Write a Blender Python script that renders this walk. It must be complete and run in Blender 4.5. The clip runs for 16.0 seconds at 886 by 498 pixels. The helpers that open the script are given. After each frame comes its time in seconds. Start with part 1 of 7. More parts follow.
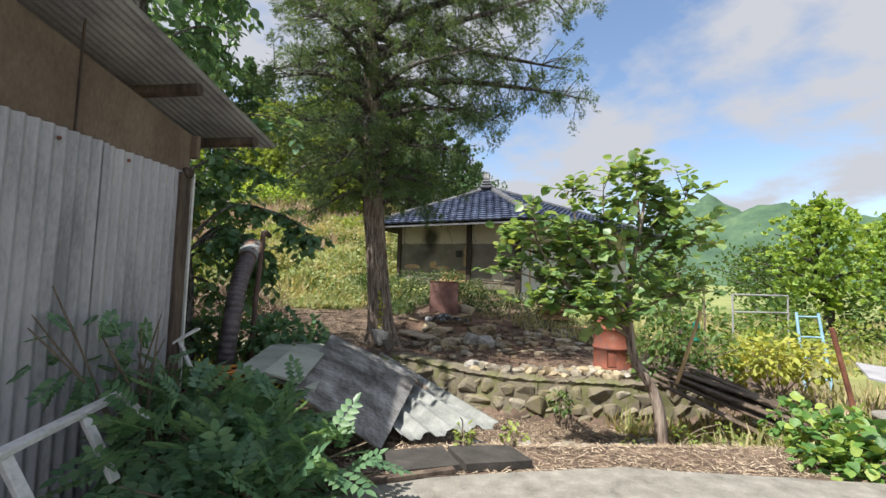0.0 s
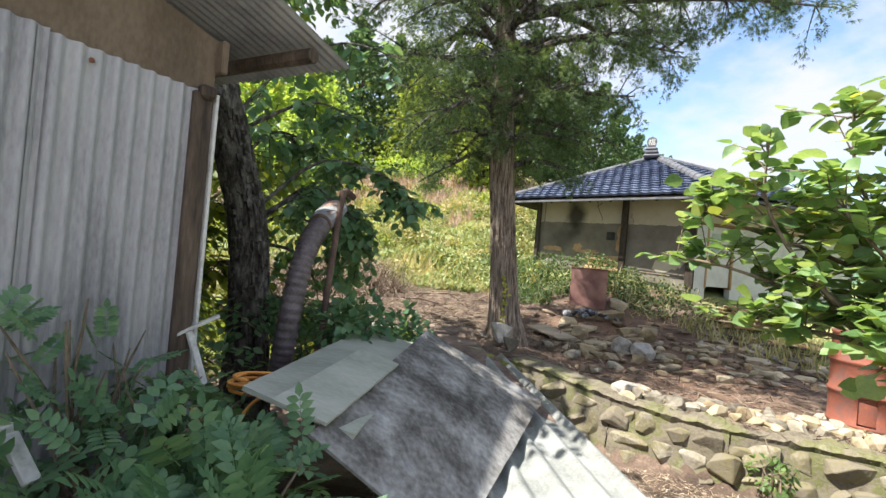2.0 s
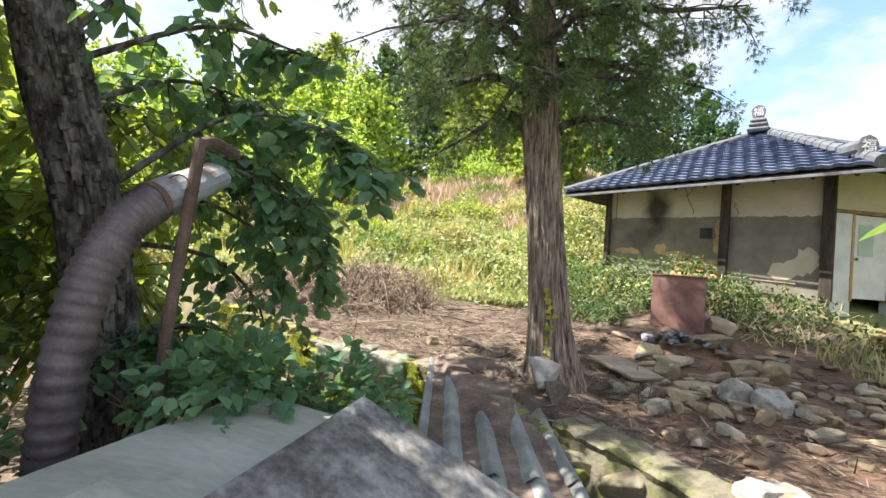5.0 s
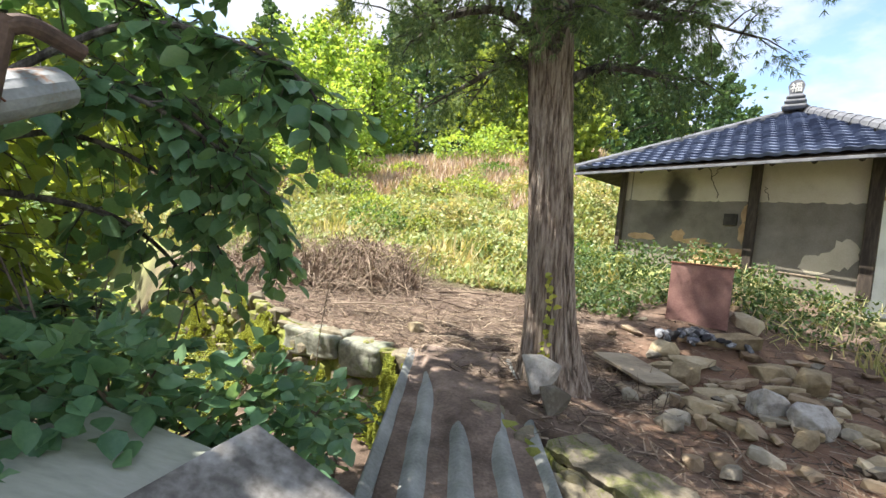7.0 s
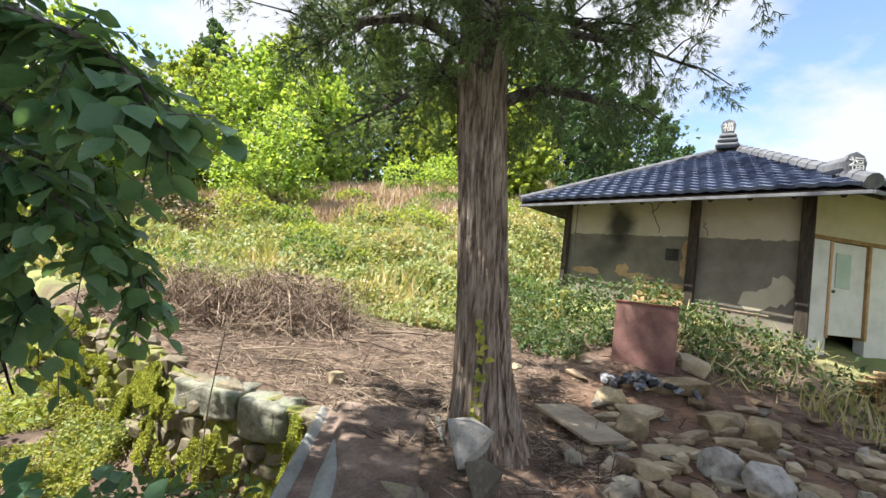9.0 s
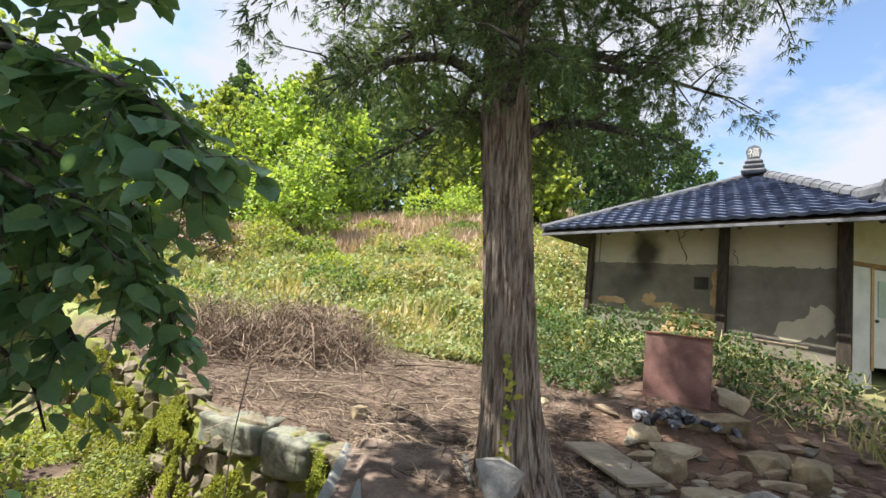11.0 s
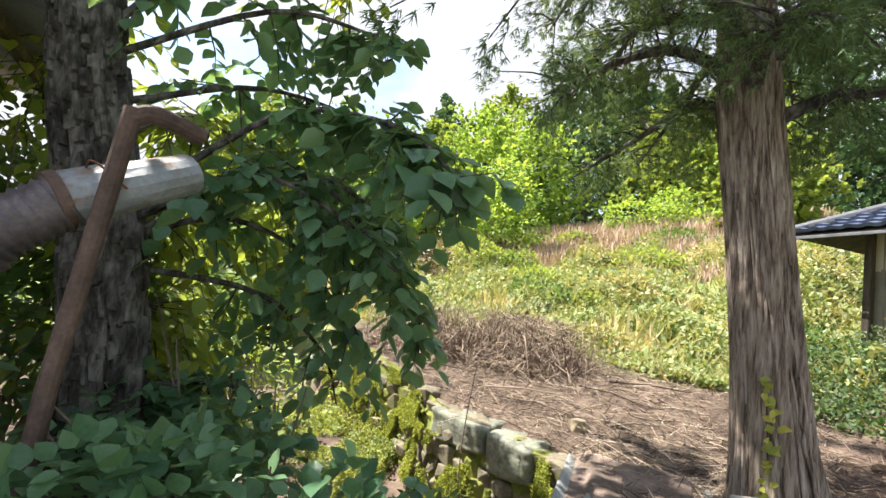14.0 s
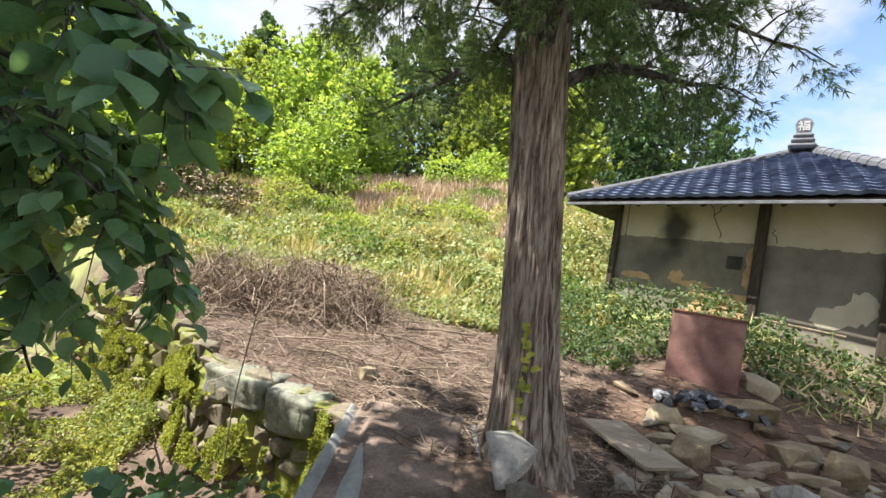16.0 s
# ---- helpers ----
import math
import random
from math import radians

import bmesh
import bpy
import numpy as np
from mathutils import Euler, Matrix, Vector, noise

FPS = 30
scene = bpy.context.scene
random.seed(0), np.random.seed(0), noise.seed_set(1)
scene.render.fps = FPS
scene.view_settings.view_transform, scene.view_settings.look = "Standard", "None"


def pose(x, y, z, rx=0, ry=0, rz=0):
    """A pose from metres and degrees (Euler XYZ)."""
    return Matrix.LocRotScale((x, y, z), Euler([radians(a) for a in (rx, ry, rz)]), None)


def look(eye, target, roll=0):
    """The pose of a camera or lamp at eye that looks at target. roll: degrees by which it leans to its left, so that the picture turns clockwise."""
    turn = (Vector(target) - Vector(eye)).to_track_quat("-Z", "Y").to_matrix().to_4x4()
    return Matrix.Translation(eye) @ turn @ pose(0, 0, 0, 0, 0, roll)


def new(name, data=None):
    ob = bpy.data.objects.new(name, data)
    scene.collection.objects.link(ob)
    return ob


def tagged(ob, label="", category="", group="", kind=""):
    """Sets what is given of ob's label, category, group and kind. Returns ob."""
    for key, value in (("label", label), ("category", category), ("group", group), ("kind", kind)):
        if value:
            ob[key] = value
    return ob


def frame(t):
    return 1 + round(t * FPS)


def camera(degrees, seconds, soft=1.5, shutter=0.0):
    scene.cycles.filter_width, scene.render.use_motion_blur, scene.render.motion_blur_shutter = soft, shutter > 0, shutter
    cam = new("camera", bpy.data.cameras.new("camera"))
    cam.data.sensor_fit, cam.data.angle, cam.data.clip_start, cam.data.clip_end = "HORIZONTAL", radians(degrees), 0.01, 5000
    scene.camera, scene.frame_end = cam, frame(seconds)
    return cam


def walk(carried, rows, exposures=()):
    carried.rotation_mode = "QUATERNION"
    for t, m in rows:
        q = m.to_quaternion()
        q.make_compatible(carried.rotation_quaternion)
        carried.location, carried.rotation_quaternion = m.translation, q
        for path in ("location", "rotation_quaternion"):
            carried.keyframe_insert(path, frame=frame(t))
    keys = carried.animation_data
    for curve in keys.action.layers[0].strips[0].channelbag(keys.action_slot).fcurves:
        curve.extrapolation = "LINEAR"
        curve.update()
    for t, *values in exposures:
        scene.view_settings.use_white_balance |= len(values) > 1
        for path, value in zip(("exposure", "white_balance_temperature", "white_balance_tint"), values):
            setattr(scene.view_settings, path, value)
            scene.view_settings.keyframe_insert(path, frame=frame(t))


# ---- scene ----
cam = camera(89.5, 16.0)
PATH = [
    (0, (-0.013, 0.019, 1.602), (0.888, 1.799, 1.749), 1.6),
    (0.5, (0.24, 0.339, 1.631), (0.967, 2.198, 1.747), 4.0),
    (1, (0.439, 0.827, 1.619), (1.054, 2.729, 1.683), 4.5),
    (1.5, (0.634, 1.237, 1.632), (1.099, 3.182, 1.673), 4.2),
    (2, (0.866, 1.669, 1.647), (1.167, 3.646, 1.669), 5.1),
    (2.5, (1.055, 2.068, 1.692), (1.293, 4.054, 1.724), 4.1),
    (3, (1.255, 2.457, 1.688), (1.393, 4.452, 1.711), 4.0),
    (3.5, (1.47, 2.803, 1.709), (1.496, 4.803, 1.721), 4.4),
    (4, (1.589, 3.215, 1.744), (1.617, 5.215, 1.782), 4.0),
    (4.2, (1.658, 3.325, 1.697), (1.679, 5.323, 1.765), 3.8),
    (6.3, (1.997, 4.407, 1.623), (1.916, 6.404, 1.556), 5.6),
    (6.5, (2.004, 4.462, 1.621), (1.933, 6.46, 1.546), 5.9),
    (7, (2.111, 4.664, 1.595), (2.067, 6.663, 1.544), 6.3),
    (7.5, (2.189, 4.903, 1.639), (2.225, 6.902, 1.604), 6.2),
    (8, (2.294, 5.061, 1.635), (2.368, 7.059, 1.631), 6.2),
    (8.5, (2.403, 5.212, 1.705), (2.51, 7.209, 1.743), 6.6),
    (8.7, (2.409, 5.26, 1.719), (2.553, 7.253, 1.782), 6.8),
    (10.8, (2.382, 5.33, 1.782), (2.521, 7.312, 2.013), 6.2),
    (11, (2.356, 5.312, 1.766), (2.401, 7.3, 1.98), 6.4),
    (11.5, (2.289, 5.326, 1.71), (2.149, 7.315, 1.866), 6.3),
    (12, (2.213, 5.428, 1.687), (1.712, 7.359, 1.823), 5.1),
    (12.5, (2.142, 5.344, 1.66), (1.288, 7.149, 1.77), 5.9),
    (13, (2.142, 5.247, 1.67), (1.188, 7.001, 1.793), 6.8),
    (13.5, (2.148, 5.22, 1.679), (1.221, 6.986, 1.833), 7.2),
    (14, (2.167, 5.208, 1.695), (1.375, 7.037, 1.867), 7.3),
    (14.5, (2.254, 5.331, 1.679), (1.633, 7.224, 1.853), 7.0),
    (15, (2.285, 5.598, 1.697), (1.871, 7.548, 1.85), 7.0),
    (15.5, (2.33, 5.666, 1.668), (2.133, 7.653, 1.775), 8.2),
    (16, (2.374, 5.635, 1.706), (2.357, 7.633, 1.768), 9.5),
]
walk(cam, [(t, look(eye, target, roll)) for t, eye, target, roll in PATH], exposures=[(0, 0.76), (1.0, 1.02), (2.0, 1.36), (3.0, 1.38), (4.0, 1.62), (6.5, 1.65), (8.5, 1.48), (11.0, 1.22), (12.5, 1.58), (14.0, 1.58), (15.0, 1.4), (16, 1.38)])

# ---- world and sun ----
SUN_AZ, SUN_EL = radians(191), radians(57)          # direction to the sun, angle from +x
world = bpy.data.worlds.new("world")
scene.world = world
world.use_nodes = True
wn, wl = world.node_tree.nodes, world.node_tree.links
sky = wn.new("ShaderNodeTexSky")
sky.sky_type, sky.sun_disc = "NISHITA", False
sky.sun_elevation, sky.sun_rotation = SUN_EL, math.pi / 2 - SUN_AZ
# broken white cloud over the blue
co = wn.new("ShaderNodeTexCoord")
sep = wn.new("ShaderNodeSeparateXYZ")
wl.new(co.outputs["Generated"], sep.inputs[0])
flat = wn.new("ShaderNodeMath"); flat.operation = "ADD"; flat.inputs[1].default_value = 0.25
wl.new(sep.outputs["Z"], flat.inputs[0])
div = wn.new("ShaderNodeVectorMath"); div.operation = "DIVIDE"
comb = wn.new("ShaderNodeCombineXYZ")
for k in "XYZ":
    wl.new(flat.outputs[0], comb.inputs[k])
wl.new(co.outputs["Generated"], div.inputs[0]); wl.new(comb.outputs[0], div.inputs[1])
cl = wn.new("ShaderNodeTexNoise"); cl.inputs["Scale"].default_value = 1.6; cl.inputs["Detail"].default_value = 7; cl.inputs["Roughness"].default_value = 0.55
wl.new(div.outputs[0], cl.inputs["Vector"])
cr = wn.new("ShaderNodeValToRGB"); cr.color_ramp.elements[0].position, cr.color_ramp.elements[1].position = 0.39, 0.51
wl.new(cl.outputs["Fac"], cr.inputs[0])
cm = wn.new("ShaderNodeMix"); cm.data_type = "RGBA"
cm.inputs["B"].default_value = (2.85, 2.95, 3.25, 1)
wl.new(cr.outputs[0], cm.inputs["Factor"]); wl.new(sky.outputs[0], cm.inputs["A"])
wl.new(cm.outputs["Result"], wn["Background"].inputs[0])
wn["Background"].inputs[1].default_value = 0.13

sun_data = bpy.data.lights.new("sun", "SUN")
sun_data.energy, sun_data.angle, sun_data.color = 5.0, radians(0.6), (1.0, 0.95, 0.86)
sun = new("sun", sun_data)
sd = Vector((math.cos(SUN_EL) * math.cos(SUN_AZ), math.cos(SUN_EL) * math.sin(SUN_AZ), math.sin(SUN_EL)))
sun.matrix_world = look(sd * 60, (0, 0, 0))

# ---- materials ----
def surface(name, stops, scale=6.0, rough=0.8, bump=0.3, bump_scale=40.0, metal=0.0, stretch=(1, 1, 1), translucent=0.0, detail=6.0, vary=0.0, coords="world"):
    """A procedural surface: colours over two scales of noise, roughness variation and fine relief."""
    m = bpy.data.materials.new(name)
    m.use_nodes = True
    n, l = m.node_tree.nodes, m.node_tree.links
    b = n["Principled BSDF"]
    if coords == "world":
        src = n.new("ShaderNodeNewGeometry").outputs["Position"]
    else:
        src = n.new("ShaderNodeTexCoord").outputs["Object"]
    mp = n.new("ShaderNodeVectorMath"); mp.operation = "MULTIPLY"; mp.inputs[1].default_value = stretch
    l.new(src, mp.inputs[0])
    big = n.new("ShaderNodeTexNoise"); big.inputs["Scale"].default_value = scale; big.inputs["Detail"].default_value = detail; big.inputs["Roughness"].default_value = 0.62
    l.new(mp.outputs[0], big.inputs["Vector"])
    fine = n.new("ShaderNodeTexNoise"); fine.inputs["Scale"].default_value = bump_scale; fine.inputs["Detail"].default_value = 4
    l.new(mp.outputs[0], fine.inputs["Vector"])
    mixv = n.new("ShaderNodeMath"); mixv.operation = "MULTIPLY_ADD"; mixv.inputs[1].default_value = 0.35
    sub = n.new("ShaderNodeMath"); sub.operation = "SUBTRACT"; sub.inputs[1].default_value = 0.175
    l.new(fine.outputs["Fac"], mixv.inputs[0]); l.new(big.outputs["Fac"], sub.inputs[0]); l.new(sub.outputs[0], mixv.inputs[2])
    ramp = n.new("ShaderNodeValToRGB")
    e = ramp.color_ramp.elements
    while len(e) < len(stops):
        e.new(0.5)
    for k, (p, c) in enumerate(stops):
        e[k].position, e[k].color = p, (*c, 1)
    fac = mixv.outputs[0]
    if vary:
        oi = n.new("ShaderNodeObjectInfo")
        gi = n.new("ShaderNodeNewGeometry")
        add = n.new("ShaderNodeMath"); add.operation = "ADD"
        l.new(oi.outputs["Random"], add.inputs[0]); l.new(gi.outputs["Random Per Island"], add.inputs[1])
        fr = n.new("ShaderNodeMath"); fr.operation = "FRACT"; l.new(add.outputs[0], fr.inputs[0])
        sh = n.new("ShaderNodeMath"); sh.operation = "MULTIPLY_ADD"; sh.inputs[1].default_value = vary
        c0 = n.new("ShaderNodeMath"); c0.operation = "SUBTRACT"; c0.inputs[1].default_value = vary / 2
        l.new(fac, c0.inputs[0]); l.new(fr.outputs[0], sh.inputs[0]); l.new(c0.outputs[0], sh.inputs[2])
        fac = sh.outputs[0]
    l.new(fac, ramp.inputs[0]); l.new(ramp.outputs[0], b.inputs["Base Color"])
    b.inputs["Metallic"].default_value = metal
    rr = n.new("ShaderNodeMapRange"); rr.inputs["To Min"].default_value = max(0.05, rough - 0.12); rr.inputs["To Max"].default_value = min(1.0, rough + 0.12)
    l.new(big.outputs["Fac"], rr.inputs["Value"]); l.new(rr.outputs["Result"], b.inputs["Roughness"])
    if bump:
        bp = n.new("ShaderNodeBump"); bp.inputs["Strength"].default_value = bump; bp.inputs["Distance"].default_value = 0.02
        l.new(mixv.outputs[0], bp.inputs["Height"]); l.new(bp.outputs[0], b.inputs["Normal"])
    b.inputs["Specular IOR Level"].default_value = 0.5 if translucent else 0.3
    if translucent:
        tr = n.new("ShaderNodeBsdfTranslucent"); mx = n.new("ShaderNodeMixShader"); mx.inputs[0].default_value = translucent
        br = n.new("ShaderNodeMix"); br.data_type = "RGBA"; br.blend_type = "MULTIPLY"; br.inputs["Factor"].default_value = 1
        br.inputs["B"].default_value = (1.75, 1.5, 0.8, 1)
        l.new(ramp.outputs[0], br.inputs["A"]); l.new(br.outputs["Result"], tr.inputs["Color"])
        out = n["Material Output"]
        l.new(b.outputs[0], mx.inputs[1]); l.new(tr.outputs[0], mx.inputs[2]); l.new(mx.outputs[0], out.inputs["Surface"])
    return m


M = {}
M["earth"] = surface("earth", [(0.3, (0.07, 0.05, 0.04)), (0.5, (0.15, 0.11, 0.088)), (0.7, (0.27, 0.205, 0.17))], 3, 0.95, 0.8, 45)
M["concrete"] = surface("concrete", [(0.25, (0.12, 0.112, 0.096)), (0.42, (0.2, 0.19, 0.166)), (0.58, (0.255, 0.243, 0.215)), (0.8, (0.36, 0.345, 0.31))], 5.5, 0.92, 0.9, 60, detail=12)
M["stone"] = surface("stone", [(0.2, (0.1, 0.085, 0.065)), (0.45, (0.2, 0.18, 0.145)), (0.62, (0.28, 0.25, 0.195)), (0.85, (0.39, 0.36, 0.31))], 3.5, 0.9, 0.7, 30, vary=0.5)
M["tan_stone"] = surface("tan_stone", [(0.2, (0.17, 0.13, 0.08)), (0.5, (0.31, 0.25, 0.16)), (0.8, (0.45, 0.38, 0.27))], 4, 0.9, 0.7, 30, vary=0.6)
M["brown_stone"] = surface("brown_stone", [(0.2, (0.11, 0.075, 0.048)), (0.5, (0.22, 0.16, 0.105)), (0.8, (0.33, 0.26, 0.18))], 4, 0.92, 0.7, 30, vary=0.6)
M["moss_stone"] = surface("moss_stone", [(0.3, (0.14, 0.12, 0.085)), (0.48, (0.24, 0.21, 0.15)), (0.56, (0.17, 0.18, 0.045)), (0.75, (0.24, 0.25, 0.06))], 2.6, 0.95, 0.9, 35, vary=0.35)
M["wall_stone"] = surface("wall_stone", [(0.25, (0.1, 0.085, 0.06)), (0.45, (0.19, 0.165, 0.125)), (0.56, (0.17, 0.15, 0.08)), (0.66, (0.24, 0.215, 0.165)), (0.82, (0.33, 0.3, 0.25))], 2.4, 0.95, 0.9, 30, vary=0.35)
M["leaf_meadow"] = surface("leaf_meadow", [(0.2, (0.15, 0.22, 0.085)), (0.5, (0.26, 0.32, 0.13)), (0.85, (0.41, 0.4, 0.22))], 2.0, 0.6, 0.1, 60, translucent=0.32, vary=0.5)
M["iron"] = surface("iron", [(0.3, (0.06, 0.042, 0.036)), (0.55, (0.13, 0.088, 0.072)), (0.8, (0.22, 0.15, 0.12))], 6, 0.8, 0.4, 60, metal=0.2)
M["moss"] = surface("moss", [(0.3, (0.1, 0.12, 0.03)), (0.5, (0.22, 0.25, 0.055)), (0.75, (0.34, 0.35, 0.09))], 6, 0.97, 0.9, 60)
M["white_stone"] = surface("white_stone", [(0.3, (0.2, 0.185, 0.165)), (0.5, (0.34, 0.32, 0.295)), (0.8, (0.47, 0.45, 0.42))], 9, 0.85, 0.8, 30)
M["bark"] = surface("bark", [(0.3, (0.05, 0.035, 0.027)), (0.42, (0.16, 0.12, 0.095)), (0.54, (0.29, 0.235, 0.195)), (0.75, (0.46, 0.39, 0.335))], 26, 0.95, 1.0, 90, stretch=(1, 1, 0.1), vary=0.25)
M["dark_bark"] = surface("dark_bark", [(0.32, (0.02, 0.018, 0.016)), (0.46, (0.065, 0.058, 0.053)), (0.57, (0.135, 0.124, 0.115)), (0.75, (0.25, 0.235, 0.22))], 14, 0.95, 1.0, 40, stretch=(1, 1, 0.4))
M["twig"] = surface("twig", [(0.3, (0.1, 0.075, 0.055)), (0.7, (0.25, 0.2, 0.15))], 12, 0.9, 0.5, 50)
M["dry"] = surface("dry", [(0.25, (0.06, 0.043, 0.033)), (0.5, (0.155, 0.116, 0.087)), (0.8, (0.33, 0.26, 0.2))], 4, 0.95, 0.2, 30, vary=0.7)
M["bramble_dry"] = surface("bramble_dry", [(0.2, (0.1, 0.07, 0.052)), (0.5, (0.23, 0.165, 0.125)), (0.85, (0.42, 0.33, 0.25))], 3, 0.95, 0.2, 30, vary=0.8)
M["pale_dry"] = surface("pale_dry", [(0.2, (0.2, 0.15, 0.105)), (0.5, (0.36, 0.28, 0.2)), (0.85, (0.55, 0.46, 0.35))], 3, 0.95, 0.2, 30, vary=0.7)
M["cedar"] = surface("cedar", [(0.2, (0.042, 0.082, 0.045)), (0.5, (0.1, 0.165, 0.075)), (0.8, (0.185, 0.26, 0.11))], 1.5, 0.75, 0.0, 20, translucent=0.32, vary=0.5)
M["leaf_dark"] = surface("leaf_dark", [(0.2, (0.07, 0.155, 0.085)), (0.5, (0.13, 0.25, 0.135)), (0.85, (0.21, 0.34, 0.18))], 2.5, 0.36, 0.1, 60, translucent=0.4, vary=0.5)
M["leaf_mid"] = surface("leaf_mid", [(0.2, (0.065, 0.125, 0.04)), (0.5, (0.105, 0.19, 0.055)), (0.85, (0.165, 0.25, 0.07))], 2.5, 0.45, 0.1, 60, translucent=0.42, vary=0.5)
M["weed_leaf"] = surface("weed_leaf", [(0.2, (0.035, 0.075, 0.026)), (0.5, (0.068, 0.122, 0.04)), (0.85, (0.14, 0.175, 0.065))], 2.0, 0.6, 0.1, 60, translucent=0.35, vary=0.6)
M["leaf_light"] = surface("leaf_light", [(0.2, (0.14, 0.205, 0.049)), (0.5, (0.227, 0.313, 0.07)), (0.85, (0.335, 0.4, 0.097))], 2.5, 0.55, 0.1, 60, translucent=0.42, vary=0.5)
M["leaf_yellow"] = surface("leaf_yellow", [(0.2, (0.22, 0.26, 0.05)), (0.5, (0.34, 0.38, 0.07)), (0.85, (0.45, 0.42, 0.09))], 2.5, 0.6, 0.1, 60, translucent=0.35, vary=0.5)
M["grass"] = surface("grass", [(0.2, (0.19, 0.22, 0.085)), (0.42, (0.33, 0.34, 0.15)), (0.62, (0.44, 0.41, 0.22)), (0.85, (0.54, 0.45, 0.3))], 0.7, 0.8, 0.0, 20, translucent=0.3, vary=0.55)
M["straw"] = surface("straw", [(0.2, (0.3, 0.21, 0.16)), (0.5, (0.45, 0.345, 0.27)), (0.85, (0.57, 0.47, 0.38))], 1.2, 0.85, 0.0, 20, translucent=0.2, vary=0.6)
M["conifer"] = surface("conifer", [(0.2, (0.042, 0.091, 0.049)), (0.5, (0.084, 0.161, 0.077)), (0.85, (0.154, 0.238, 0.098))], 0.9, 0.75, 0.0, 20, translucent=0.2, vary=0.5)
M["zinc"] = surface("zinc", [(0.3, (0.22, 0.218, 0.235)), (0.5, (0.365, 0.36, 0.38)), (0.75, (0.48, 0.475, 0.49))], 2.5, 0.6, 0.15, 70, metal=0.25, stretch=(1, 1, 0.25))
M["ply"] = surface("ply", [(0.25, (0.085, 0.06, 0.042)), (0.5, (0.15, 0.11, 0.08)), (0.75, (0.23, 0.175, 0.13))], 2.2, 0.85, 0.25, 40, stretch=(1, 1, 0.5))
M["old_wood"] = surface("old_wood", [(0.25, (0.04, 0.029, 0.024)), (0.5, (0.105, 0.078, 0.06)), (0.75, (0.21, 0.165, 0.13))], 5, 0.9, 0.5, 40, stretch=(1, 1, 0.15))
M["dark_post"] = surface("dark_post", [(0.25, (0.02, 0.016, 0.013)), (0.5, (0.05, 0.039, 0.031)), (0.75, (0.1, 0.08, 0.064))], 5, 0.9, 0.5, 40, stretch=(1, 1, 0.15))
M["grey_board"] = surface("grey_board", [(0.3, (0.055, 0.05, 0.046)), (0.43, (0.13, 0.122, 0.115)), (0.53, (0.22, 0.212, 0.205)), (0.62, (0.3, 0.295, 0.29)), (0.75, (0.44, 0.43, 0.42))], 3.2, 0.85, 0.5, 26, detail=9)
M["green_board"] = surface("green_board", [(0.25, (0.2, 0.22, 0.18)), (0.5, (0.34, 0.355, 0.3)), (0.8, (0.47, 0.47, 0.42))], 2.2, 0.85, 0.4, 40, stretch=(0.35, 1, 1))
M["slate"] = surface("slate", [(0.25, (0.13, 0.138, 0.13)), (0.5, (0.24, 0.25, 0.24)), (0.8, (0.38, 0.39, 0.375))], 3, 0.8, 0.3, 50)
M["white_wood"] = surface("white_wood", [(0.25, (0.34, 0.33, 0.31)), (0.5, (0.58, 0.57, 0.55)), (0.8, (0.74, 0.73, 0.71))], 6, 0.7, 0.3, 50)
M["rust"] = surface("rust", [(0.25, (0.08, 0.035, 0.025)), (0.5, (0.2, 0.085, 0.055)), (0.8, (0.34, 0.17, 0.11))], 5, 0.85, 0.4, 60, metal=0.2)
M["drum_red"] = surface("drum_red", [(0.28, (0.1, 0.06, 0.055)), (0.42, (0.17, 0.085, 0.072)), (0.55, (0.25, 0.08, 0.052)), (0.8, (0.3, 0.15, 0.11))], 3.4, 0.75, 0.3, 60, metal=0.1)
M["pan_rust"] = surface("pan_rust", [(0.25, (0.12, 0.06, 0.055)), (0.5, (0.22, 0.12, 0.105)), (0.8, (0.33, 0.2, 0.17))], 3, 0.8, 0.3, 60, metal=0.1)
M["duct"] = surface("duct", [(0.3, (0.07, 0.058, 0.06)), (0.55, (0.145, 0.122, 0.13)), (0.8, (0.24, 0.21, 0.22))], 6, 0.5, 0.2, 60, metal=0.3)
M["plaster"] = surface("plaster", [(0.25, (0.4, 0.35, 0.26)), (0.5, (0.51, 0.455, 0.35)), (0.8, (0.6, 0.55, 0.44))], 1.5, 0.9, 0.25, 50)
M["cement"] = surface("cement", [(0.25, (0.13, 0.115, 0.09)), (0.5, (0.2, 0.18, 0.148)), (0.8, (0.28, 0.255, 0.215))], 1.8, 0.92, 0.3, 50)
M["soot"] = surface("soot", [(0.3, (0.03, 0.028, 0.025)), (0.7, (0.09, 0.08, 0.07))], 3, 0.95, 0.2, 50)
M["clay"] = surface("clay", [(0.25, (0.3, 0.19, 0.1)), (0.5, (0.45, 0.3, 0.17)), (0.8, (0.55, 0.4, 0.25))], 5, 0.95, 0.7, 35)
M["tile"] = surface("tile", [(0.25, (0.04, 0.052, 0.092)), (0.5, (0.075, 0.095, 0.155)), (0.8, (0.125, 0.15, 0.22))], 2.5, 0.42, 0.1, 40, vary=0.4)
M["ridge_tile"] = surface("ridge_tile", [(0.25, (0.07, 0.072, 0.085)), (0.5, (0.12, 0.125, 0.14)), (0.8, (0.19, 0.195, 0.21))], 4, 0.5, 0.2, 40)
M["white_paint"] = surface("white_paint", [(0.25, (0.48, 0.48, 0.47)), (0.6, (0.62, 0.62, 0.61))], 3, 0.6, 0.1, 40)
